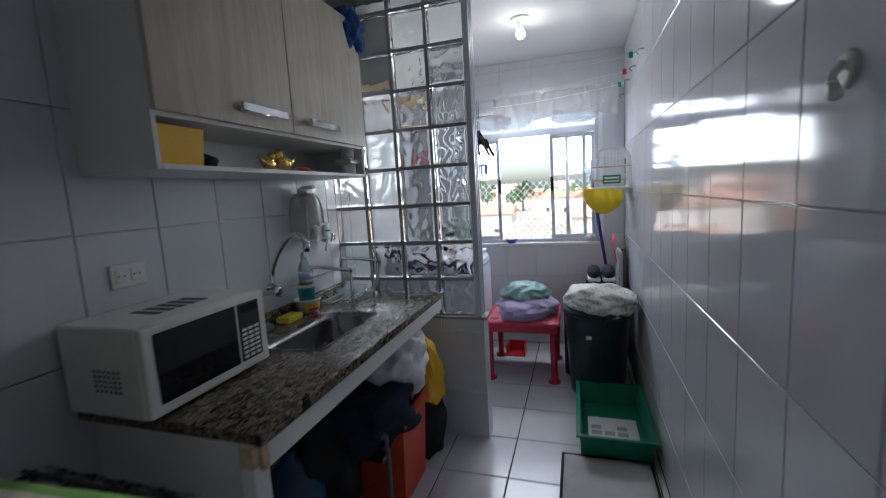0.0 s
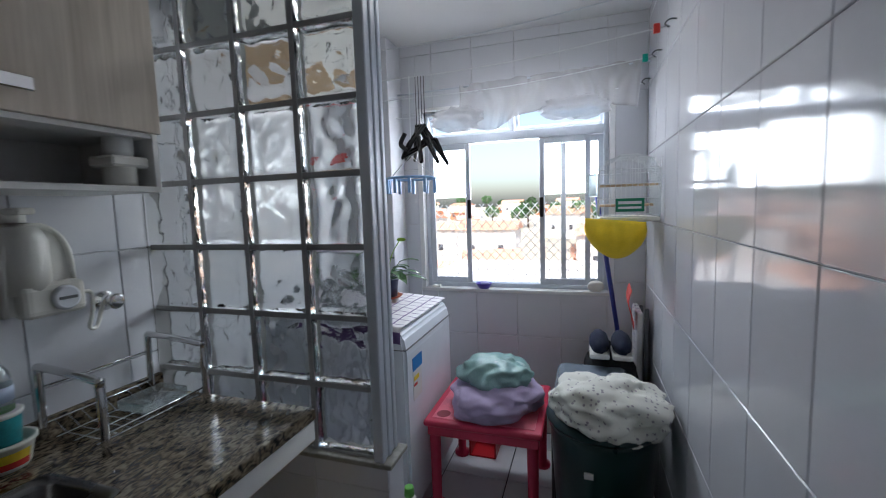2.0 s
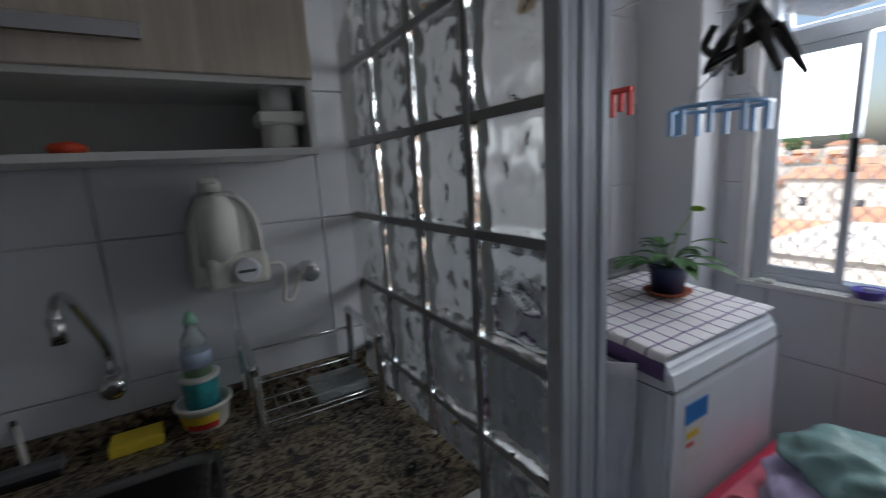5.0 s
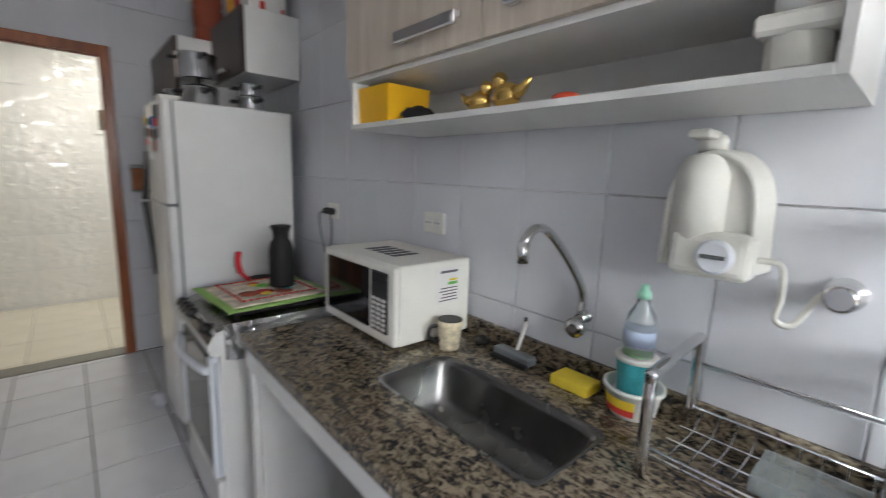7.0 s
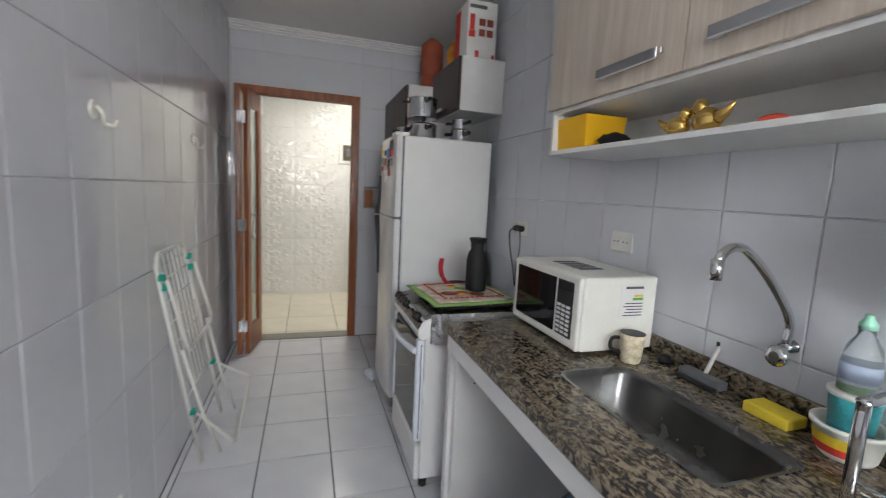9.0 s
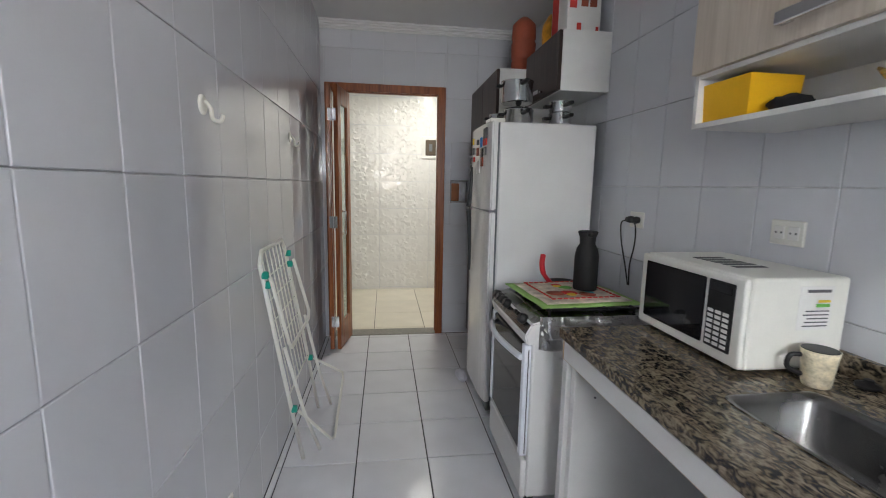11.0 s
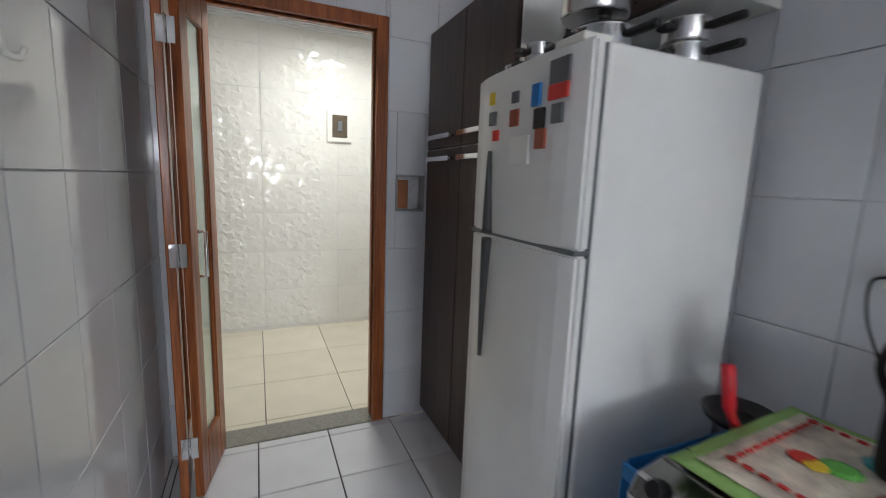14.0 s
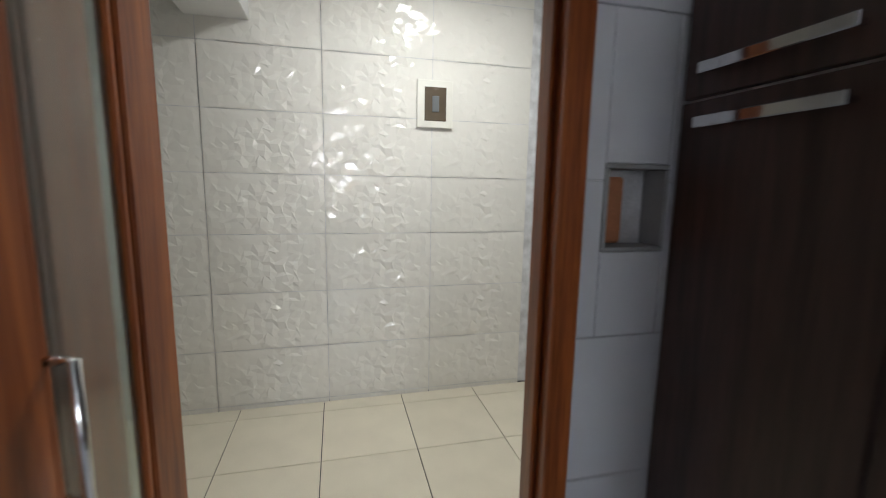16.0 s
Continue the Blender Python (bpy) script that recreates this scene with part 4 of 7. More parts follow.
# ---- kitchen: taps, dish things, clutter ----
def faucet():
    f = thing("wall_tap", "chrome wall tap with a long swan neck", "tap", (XL, 2.28, 0.975))
    q = Matrix.Rotation(radians(90), 3, "Y")
    lathe(f, "rosette", (XL, 2.28, 0.975), [(0.026, 0), (0.026, 0.006), (0.014, 0.012), (0.014, 0.045)], CHROME, 20, tilt=q)
    lathe(f, "handwheel", (XL + 0.045, 2.28, 0.955), [(0.02, 0), (0.026, 0.008), (0.026, 0.022), (0.012, 0.026)], CHROME, 12, tilt=q)
    tube(f, "neck", arc([(XL + 0.035, 2.28, 0.985), (XL + 0.04, 2.28, 1.05), (XL + 0.10, 2.265, 1.14), (XL + 0.17, 2.255, 1.205), (XL + 0.215, 2.25, 1.215), (XL + 0.25, 2.25, 1.19), (XL + 0.255, 2.25, 1.16)], 6), 0.011, CHROME, 12)
    tube(f, "aerator", [(XL + 0.255, 2.25, 1.188), (XL + 0.255, 2.25, 1.14)], 0.014, CHROME, 12)


def purifier():
    p = thing("water_purifier", "cream plastic wall water purifier with a dial", "water purifier", (XL, 2.52, 1.15))
    y, z = 2.52, 1.15
    bm = bmesh.new()
    n = 24
    prof = []
    for k in range(n + 1):
        a = math.pi * k / n
        prof.append((y - 0.085 * math.cos(a) * (1.0 if k not in (0, n) else 1.0), z + 0.10 + 0.13 * math.sin(a) ** 0.8))
    ring = [(y - 0.09, z + 0.0)] + prof + [(y + 0.09, z + 0.0)]
    A = [bm.verts.new((XL + 0.002, a, b)) for a, b in ring]
    B = [bm.verts.new((XL + 0.09, y + (a - y) * 0.9, z + (b - z) * 0.97)) for a, b in ring]
    bm.faces.new(A), bm.faces.new(B[::-1])
    for i in range(len(ring)):
        bm.faces.new((A[i], A[(i + 1) % len(ring)], B[(i + 1) % len(ring)], B[i]))
    bmesh.ops.recalc_face_normals(bm, faces=bm.faces)
    finish("shell", bm, WHITE_PLASTIC, p)
    tube(p, "rim", [(XL + 0.092, y + (a - y) * 0.86, z + (b - z) * 0.95) for a, b in ring], 0.007, WHITE_PLASTIC, 8)
    lathe(p, "filter", (XL + 0.075, y - 0.02, z + 0.05), [(0.05, 0), (0.05, 0.13), (0.035, 0.165), (0.01, 0.17)], WHITE_PLASTIC, 24)
    box(p, "control_box", (XL + 0.06, y - 0.055, z - 0.012), (XL + 0.125, y + 0.085, z + 0.075), WHITE_PLASTIC, 0.018, 3)
    lathe(p, "dial", (XL + 0.125, y + 0.03, z + 0.032), [(0.032, 0), (0.032, 0.008), (0.026, 0.014)], COLD_PLASTIC, 20, tilt=Matrix.Rotation(radians(90), 3, "Y"))
    box(p, "dial_mark", (XL + 0.138, y + 0.01, z + 0.029), (XL + 0.143, y + 0.05, z + 0.036), GREY_PLASTIC, 0.001)
    lathe(p, "top_button", (XL + 0.05, y - 0.02, z + 0.225), [(0.026, 0), (0.026, 0.02), (0.02, 0.03)], WHITE_PLASTIC, 18)
    box(p, "spout", (XL + 0.05, y - 0.045, z + 0.245), (XL + 0.12, y - 0.005, z + 0.262), WHITE_PLASTIC, 0.007)
    tube(p, "hose", arc([(XL + 0.08, y + 0.085, z + 0.03), (XL + 0.08, y + 0.12, z + 0.025), (XL + 0.07, y + 0.125, z - 0.03), (XL + 0.06, y + 0.12, z - 0.075), (XL + 0.05, y + 0.145, z - 0.08), (XL + 0.04, y + 0.175, z - 0.02), (XL + 0.03, y + 0.21, z - 0.01)], 6), 0.0055, WHITE_PLASTIC, 8)
    v = thing("stop_valve", "round chrome water stop valve on the tiles", "valve", (XL, 2.745, 1.143))
    lathe(v, "body", (XL, 2.745, 1.143), [(0.03, 0), (0.03, 0.008), (0.018, 0.014), (0.018, 0.04), (0.024, 0.045), (0.024, 0.06), (0.018, 0.064)], CHROME, 22, tilt=Matrix.Rotation(radians(90), 3, "Y"))


def wall_plate(name, label, at, n=2):
    p = thing(name, label, "socket", at)
    x, y, z = at
    box(p, "plate", (x, y - 0.056, z - 0.038), (x + 0.009, y + 0.056, z + 0.038), WHITE_PLASTIC, 0.004)
    for k in (-1, 1):
        box(p, "insert", (x + 0.008, y + k * 0.024 - 0.018, z - 0.02), (x + 0.0115, y + k * 0.024 + 0.018, z + 0.02), PAPER, 0.002)
        boxes(p, "pin_holes", [((x + 0.011, y + k * 0.024 + d - 0.003, z - 0.003), (x + 0.0122, y + k * 0.024 + d + 0.003, z + 0.003)) for d in (-0.009, 0.009)], INK)
    return p


faucet()
purifier()
wall_plate("wall_socket", "white double wall socket on the tiles", (XL, 1.657, 1.198))
wall_plate("wall_socket", "white double wall socket with black plugs", (XL, 0.867, 1.175))
cord = thing("power_cord", "two black plugs with a looped black cord", "cord", (XL + 0.03, 0.845, 1.15))
for dy in (-0.024, 0.024):
    lathe(cord, "plug", (XL + 0.011, 0.845 + dy, 1.152), [(0.016, 0), (0.018, 0.015), (0.012, 0.035)], BLACK_PLASTIC, 12, tilt=Matrix.Rotation(radians(90), 3, "Y"))
tube(cord, "cable", arc([(XL + 0.04, 0.821, 1.15), (XL + 0.05, 0.785, 1.13), (XL + 0.045, 0.79, 1.04), (XL + 0.04, 0.83, 0.93), (XL + 0.03, 0.85, 0.83)], 6), 0.0035, BLACK_PLASTIC, 6)
tube(cord, "cable", arc([(XL + 0.04, 0.869, 1.15), (XL + 0.05, 0.91, 1.12), (XL + 0.045, 0.905, 1.04), (XL + 0.04, 0.87, 0.93), (XL + 0.03, 0.86, 0.83)], 6), 0.0035, BLACK_PLASTIC, 6)

CT = 0.85
mug = thing("mug", "cream and gold patterned mug with a black inside", "mug", (-1.02, 1.97, CT))
lathe(mug, "cup", (-1.02, 1.97, CT), [(0.028, 0), (0.031, 0.01), (0.037, 0.075), (0.04, 0.092), (0.037, 0.092), (0.034, 0.075)], mat("mug_print", (0.66, 0.58, 0.42), 0.35, var=0.6, scale=35), 24)
lathe(mug, "inside", (-1.02, 1.97, CT + 0.0895), [(0.0382, 0), (0.0382, 0.0035), (0.036, 0.004)], BLACK_PLASTIC, 20)
tube(mug, "handle", arc([(-0.985, 1.955, CT + 0.075), (-0.965, 1.945, CT + 0.07), (-0.962, 1.944, CT + 0.04), (-0.99, 1.957, CT + 0.025)], 5), 0.006, BLACK_PLASTIC)

sq = thing("sink_squeegee", "small grey sink squeegee with a white handle", "squeegee", (-1.14, 2.15, CT))
box(sq, "blade", (-1.16, 2.085, CT + 0.004), (-1.12, 2.215, CT + 0.03), GREY_PLASTIC, 0.006)
box(sq, "strip", (-1.125, 2.087, CT), (-1.105, 2.213, CT + 0.012), BLACK_PLASTIC, 0.003)
tube(sq, "handle", [(-1.15, 2.15, CT + 0.025), (-1.225, 2.125, CT + 0.10)], 0.006, WHITE_PLASTIC)
lathe(sq, "cap", (-1.222, 2.126, CT + 0.097), [(0.009, -0.008), (0.009, 0.012)], BLACK_PLASTIC, 10)
plug = thing("sink_plug", "round black rubber sink plug", "plug", (-1.13, 1.96, CT))
lathe(plug, "disc", (-1.13, 1.99, CT), [(0.026, 0), (0.026, 0.008), (0.012, 0.012), (0.01, 0.02)], BLACK_PLASTIC, 16)
tagged(box(None, "sponge", (-1.135, 2.30, CT), (-1.065, 2.405, CT + 0.028), SPONGE, 0.005), "yellow washing-up sponge lying on the granite", "sponge")

tub = thing("soap_tub", "white plastic tub with a red and yellow label", "tub", (-1.12, 2.475, CT))
lathe(tub, "pot", (-1.12, 2.475, CT), [(0.045, 0), (0.05, 0.008), (0.06, 0.06), (0.066, 0.062), (0.066, 0.07), (0.058, 0.07), (0.05, 0.05), (0.048, 0.046)], WHITE_PLASTIC, 28)
for a0, a1, z0, z1, m in ((-1.2, 0.5, 0.012, 0.05, LABEL_YELLOW), (-0.9, 0.5, 0.012, 0.028, LABEL_RED)):
    bm = bmesh.new()
    n = 8
    rows = []
    for k in range(n + 1):
        a = a0 + (a1 - a0) * k / n
        rows.append([bm.verts.new((-1.12 + (0.0498 + 0.2 * z + (0.0012 if m is LABEL_RED else 0.0005)) * math.cos(a), 2.475 + (0.0498 + 0.2 * z + (0.0012 if m is LABEL_RED else 0.0005)) * math.sin(a), CT + z)) for z in (z0, z1)])
    for A, B in zip(rows, rows[1:]):
        bm.faces.new((A[0], B[0], B[1], A[1]))
    finish("label", bm, m, tub)
cup = thing("printed_cup", "aqua printed cup standing in the tub", "cup", (-1.12, 2.475, CT + 0.046))
lathe(cup, "body", (-1.12, 2.475, CT + 0.047), [(0.036, 0), (0.043, 0.085), (0.045, 0.09), (0.041, 0.09), (0.036, 0.05), (0.034, 0.045)], AQUA, 26)
lathe(cup, "rim", (-1.12, 2.475, CT + 0.128), [(0.0435, 0), (0.0462, 0.004), (0.0462, 0.011), (0.042, 0.012)], WHITE_PLASTIC, 26)
bot = thing("detergent_bottle", "clear detergent bottle with a green cap in the cup", "bottle", (-1.12, 2.475, CT + 0.092))
lathe(bot, "bottle", (-1.12, 2.475, CT + 0.093), [(0.031, 0), (0.033, 0.01), (0.033, 0.11), (0.028, 0.14), (0.014, 0.165), (0.013, 0.18)], BOTTLE, 24)
lathe(bot, "liquid", (-1.12, 2.475, CT + 0.096), [(0.029, 0), (0.03, 0.05)], LABEL_GREEN, 20)
lathe(bot, "label", (-1.12, 2.475, CT + 0.165), [(0.0336, 0), (0.0338, 0.035)], mat("bottle_label", (0.42, 0.50, 0.66), 0.5), 24)
lathe(bot, "cap", (-1.12, 2.475, CT + 0.27), [(0.015, 0), (0.015, 0.012), (0.009, 0.02), (0.008, 0.03)], MINT_CAP, 16)

rack = thing("dish_rack", "chrome wire dish rack on the counter", "dish rack", (-1.03, 2.69, CT))
for y in (2.565, 2.815):
    tube(rack, "end_hoop", arc([(-0.935, y, CT), (-0.935, y, CT + 0.175), (-0.95, y, CT + 0.19), (-1.14, y, CT + 0.205), (-1.165, y, CT + 0.185), (-1.17, y, CT + 0.01)], 5), 0.0095, CHROME, 8)
for x, z in ((-1.165, CT + 0.15), (-1.165, CT + 0.05), (-0.94, CT + 0.05), (-0.97, CT + 0.02), (-1.05, CT + 0.02), (-1.12, CT + 0.02)):
    tube(rack, "rail", [(x, 2.565, z), (x, 2.815, z)], 0.003, CHROME, 6)
for k in range(9):
    y = 2.585 + 0.027 * k
    tube(rack, "wire", [(-0.94, y, CT + 0.05), (-0.97, y, CT + 0.02), (-1.12, y, CT + 0.02), (-1.165, y, CT + 0.05)], 0.0018, CHROME, 5)
soap = thing("soap_dish", "clear plastic soap dish inside the rack", "dish", (-1.05, 2.72, CT + 0.024))
bm = bmesh.new()
for lo, hi in (((-1.11, 2.66, 0), (-1.0, 2.80, 0.004)), ((-1.11, 2.66, 0.004), (-1.106, 2.80, 0.03)), ((-1.004, 2.66, 0.004), (-1.0, 2.80, 0.03)), ((-1.106, 2.66, 0.004), (-1.004, 2.664, 0.03)), ((-1.106, 2.796, 0.004), (-1.004, 2.80, 0.03))):
    add_box(bm, (lo[0], lo[1], CT + 0.024 + lo[2]), (hi[0], hi[1], CT + 0.024 + hi[2]), 0.0012, 1)
finish("dish", bm, BOTTLE, soap)

# things on the open shelf
SH = 1.518
bx = thing("yellow_box", "yellow plastic storage tub on the shelf", "box", (-1.06, 1.62, SH))
bm = bmesh.new()
for lo, hi in (((-1.13, 1.535, SH), (-0.985, 1.70, SH + 0.005)), ((-1.13, 1.535, SH + 0.005), (-1.125, 1.70, SH + 0.11)), ((-0.99, 1.535, SH + 0.005), (-0.985, 1.70, SH + 0.11)), ((-1.125, 1.535, SH + 0.005), (-0.99, 1.54, SH + 0.11)), ((-1.125, 1.695, SH + 0.005), (-0.99, 1.70, SH + 0.11))):
    add_box(bm, lo, hi)
for v in bm.verts:
    k = 1 + 0.10 * (v.co.z - SH) / 0.11
    v.co.x, v.co.y = -1.06 + (v.co.x + 1.06) * k, 1.62 + (v.co.y - 1.62) * k
finish("tub", bm, YELLOW, bx)
tagged(heap(None, "dark_pouch", (-1.06, 1.76, SH + 0.022), (0.09, 0.1, 0.05), BLACK_CLOTH, 3, sub=3, flat=0.85), "small dark pouch on the shelf", "pouch")


def figurine(y, s, turn):
    """A plain rounded gold ornament: body, head and pointed tail."""
    f = thing("gold_ornament", "shiny gold rounded ornament on the shelf", "ornament", (-1.03, y, SH), "gold ornaments on the shelf")
    R = Matrix.Rotation(turn, 3, "Z")
    bm = bmesh.new()
    c = Vector((-1.03, y, SH))
    for p, r in (((0, 0, 0.033), (0.045, 0.032, 0.033)), ((0.028, 0, 0.07), (0.022, 0.021, 0.022))):
        g = bmesh.ops.create_uvsphere(bm, u_segments=20, v_segments=12, radius=1.0)
        for v in g["verts"]:
            v.co = c + s * (R @ (Vector(p) + Vector((v.co.x * r[0], v.co.y * r[1], v.co.z * r[2]))))
    add_tube(bm, [c + s * (R @ Vector(q)) for q in ((-0.025, 0, 0.035), (-0.06, 0, 0.045), (-0.085, 0, 0.065))], [0.022 * s, 0.012 * s, 0.004 * s], 10)
    add_tube(bm, [c + s * (R @ Vector(q)) for q in ((0.045, 0, 0.07), (0.062, 0, 0.067))], [0.006 * s, 0.001 * s], 8)
    finish("body", bm, GOLD, f, smooth=True)


figurine(1.985, 0.85, radians(95))
figurine(2.075, 1.0, radians(-95))
tagged(heap(None, "orange_dish", (-1.03, 2.26, SH + 0.012), (0.05, 0.06, 0.025), ORANGE_RED, 2, 0.08, sub=3, flat=0.9), "small orange dish on the shelf", "dish")
can = thing("canister", "stacked white canisters in a white holder", "canister", (-1.03, 2.66, SH))
lathe(can, "lower_pot", (-1.03, 2.655, SH), [(0.042, 0), (0.045, 0.01), (0.045, 0.07), (0.04, 0.075)], WHITE_PLASTIC, 24)
lathe(can, "upper_pot", (-1.03, 2.655, SH + 0.076), [(0.036, 0), (0.04, 0.015), (0.04, 0.05), (0.034, 0.054)], CAB_WHITE, 24)
boxes(can, "holder", [((-1.085, 2.60, SH + 0.05), (-0.98, 2.715, SH + 0.078))], WHITE_PLASTIC, 0.006)
tagged(heap(None, "blue_rag", (-0.955, 2.70, 2.19), (0.13, 0.22, 0.22), mat("blue_rag_cloth", (0.01, 0.06, 0.22), 0.85, var=0.2, bump=0.3), 5, 0.35), "blue rag hanging over the cabinet corner", "rag")


def cook_pot(y, x, z, r, h, lid=True, name="cooking_pot", label="aluminium cooking pot with black handles", tall=False):
    p = thing(name, label, "pot", (x, y, z), "pots on top of the fridge")
    lathe(p, "body", (x, y, z), [(r * 0.94, 0), (r, 0.01), (r, h), (r * 1.04, h + 0.003), (r * 1.04, h + 0.007), (r * 0.98, h + 0.007)], ALU_POT, 28)
    if lid:
        lathe(p, "lid", (x, y, z + h + 0.007), [(r * 1.0, 0), (r * 0.9, 0.008), (r * 0.3, 0.02), (0.012, 0.021), (0.012, 0.03), (0.018, 0.035), (0.016, 0.045)], BLACK_PLASTIC, 24)
    box(p, "long_handle", (x - 0.012, y + r, z + h - 0.03), (x + 0.012, y + r + 0.1, z + h - 0.01), BLACK_PLASTIC, 0.007)
    box(p, "side_handle", (x + r, y - 0.02, z + h - 0.03), (x + r + 0.035, y + 0.02, z + h - 0.012), BLACK_PLASTIC, 0.007)


cook_pot(0.28, -0.80, 1.667, 0.085, 0.085, True)
cook_pot(0.24, -0.80, 1.802, 0.092, 0.115, False)
cook_pot(0.36, -1.02, 1.667, 0.065, 0.06, False)
cook_pot(0.36, -1.02, 1.737, 0.062, 0.055, False)
cook_pot(0.10, -0.72, 1.667, 0.05, 0.05, False)
cook_pot(0.10, -0.72, 1.698, 0.045, 0.055, False)
cook_pot(0.02, -0.70, 1.667, 0.04, 0.04, False)

carton = thing("appliance_carton", "white appliance carton with red printed pictures", "carton", (-1.1, 0.25, 2.155))
box(carton, "carton", (-1.19, 0.10, 2.157), (-1.0, 0.33, 2.50), PAPER, 0.003)
boxes(carton, "red_panel", [((-1.001, 0.11, 2.17), (-0.9985, 0.20, 2.48))], LABEL_RED)
boxes(carton, "picture_jug", [((-1.045, 0.329, 2.33), (-1.015, 0.3318, 2.42))], LABEL_RED)
boxes(carton, "picture_base", [((-1.05, 0.329, 2.29), (-1.01, 0.3318, 2.328))], LABEL_RED)
boxes(carton, "picture_small", [((-1.115, 0.329, 2.30), (-1.075, 0.3318, 2.34)), ((-1.165, 0.329, 2.30), (-1.125, 0.3318, 2.34)), ((-1.115, 0.329, 2.36), (-1.075, 0.3318, 2.40)), ((-1.165, 0.329, 2.36), (-1.125, 0.3318, 2.40))], TERRACOTTA)
boxes(carton, "brand_bar", [((-1.12, 0.329, 2.455), (-1.01, 0.3318, 2.475))], INK)
boxes(carton, "foot_picture", [((-1.08, 0.329, 2.165), (-1.055, 0.3318, 2.215)), ((-1.18, 0.329, 2.165), (-1.165, 0.3318, 2.2))], LABEL_RED)
jar = thing("clay_water_jar", "stacked reddish brown clay jar on the cabinet", "jar", (-1.0, -0.18, 2.06))
lathe(jar, "jar", (-0.98, -0.30, 2.062), [(0.07, 0), (0.082, 0.02), (0.082, 0.09), (0.074, 0.10), (0.082, 0.115), (0.085, 0.20), (0.075, 0.215), (0.083, 0.23), (0.08, 0.31), (0.05, 0.34), (0.02, 0.36)], TERRACOTTA, 28)
bg = thing("food_bag", "yellow and orange food packet standing on the cabinet", "packet", (-1.05, -0.05, 2.155))
heap(bg, "packet", (-1.08, 0.02, 2.275), (0.14, 0.12, 0.25), mat("packet_print", (0.70, 0.32, 0.03), 0.35, var=0.6, scale=16), 4, 0.12, sub=3, flat=0.92)

pan = thing("red_pan", "small black pan with a curved red handle on the stove", "pan", (-0.93, 0.72, 0.81))
lathe(pan, "bowl", (-0.93, 0.72, 0.81), [(0.06, 0), (0.075, 0.012), (0.08, 0.03), (0.075, 0.03), (0.055, 0.006)], BLACK_PLASTIC, 22)
tube(pan, "handle", arc([(-0.87, 0.755, 0.825), (-0.815, 0.765, 0.885), (-0.80, 0.765, 0.94), (-0.81, 0.75, 0.985)], 5), [0.011] * 6 + [0.014] * 10, RED_PLASTIC, 10)
crate = thing("blue_crate", "narrow blue plastic crate between fridge and stove", "crate", (-0.85, 0.63, 0))
boxes(crate, "frame", [((-1.1, 0.54, 0.02), (-0.66, 0.552, 0.78)), ((-1.1, 0.708, 0.02), (-0.64, 0.72, 0.78)), ((-0.652, 0.552, 0.02), (-0.64, 0.57, 0.76)), ((-0.652, 0.69, 0.02), (-0.64, 0.708, 0.76)), ((-0.652, 0.552, 0.74), (-0.64, 0.708, 0.78)), ((-1.1, 0.552, 0.0), (-0.64, 0.708, 0.02))], mat("crate_blue", (0.02, 0.22, 0.55), 0.35, var=0.1), 0.004)


# drying rack folded against the right wall
def drying_rack():
    r = thing("clothes_airer", "folded white wire clothes airer with teal joints", "clothes airer", (0.4, 0.7, 0))

    def P(y, s, off=0.0):
        """A point on the leaning plane: s runs from floor to top."""
        return (0.385 + 0.085 * s - off, y + 0.0, 1.06 * s)
    w = WHITE_PLASTIC
    ya, yb = 1.03, 0.62
    tube(r, "frame", [P(0.76, 0.0), P(0.90, 0.5), P(ya - 0.02, 0.95), P(ya - 0.06, 0.995), P(yb + 0.06, 0.995), P(yb + 0.02, 0.95), P(0.48, 0.5), P(0.33, 0.0)], 0.009, w, 8)
    tube(r, "wing", [P(ya - 0.03, 0.90, 0.03), P(0.93, 0.62, 0.05), P(0.90, 0.59, 0.05), P(0.54, 0.59, 0.05), P(0.51, 0.62, 0.05), P(yb + 0.0, 0.90, 0.03)], 0.008, w, 8)
    tube(r, "leg", [P(0.93, 0.6, 0.03), P(0.82, 0.25, 0.05), P(0.70, 0.0, 0.07)], 0.008, w, 8)
    tube(r, "leg", [P(0.52, 0.6, 0.03), P(0.42, 0.25, 0.05), P(0.30, 0.0, 0.07)], 0.008, w, 8)
    tube(r, "foot_loop", [P(0.84, 0.28, 0.03), P(0.70, 0.05, 0.13), P(0.66, 0.03, 0.14), P(0.20, 0.10, 0.14), P(0.18, 0.13, 0.14), P(0.42, 0.33, 0.03)], 0.007, w, 8)
    for k in range(7):
        y = ya - 0.05 - 0.052 * k
        tube(r, "wire", [P(y, 0.99), P(y - 0.17, 0.36)], 0.003, w, 5)
    for k in range(4):
        s = 0.62 + 0.09 * k
        tube(r, "cross_wire", [P(0.92 + 0.03 * k, s), P(0.52 + 0.03 * k, s)], 0.003, w, 5)
    tube(r, "rail", [P(0.86, 0.36), P(0.44, 0.36)], 0.004, w, 6)
    for y, s in ((1.0, 0.91), (0.985, 0.87), (0.63, 0.93), (0.625, 0.88), (0.84, 0.29), (0.43, 0.34)):
        x, yy, z = P(y, s, 0.012)
        box(r, "joint", (x - 0.013, yy - 0.011, z - 0.015), (x + 0.013, yy + 0.011, z + 0.015), TEAL_CLIP, 0.006)


drying_rack()


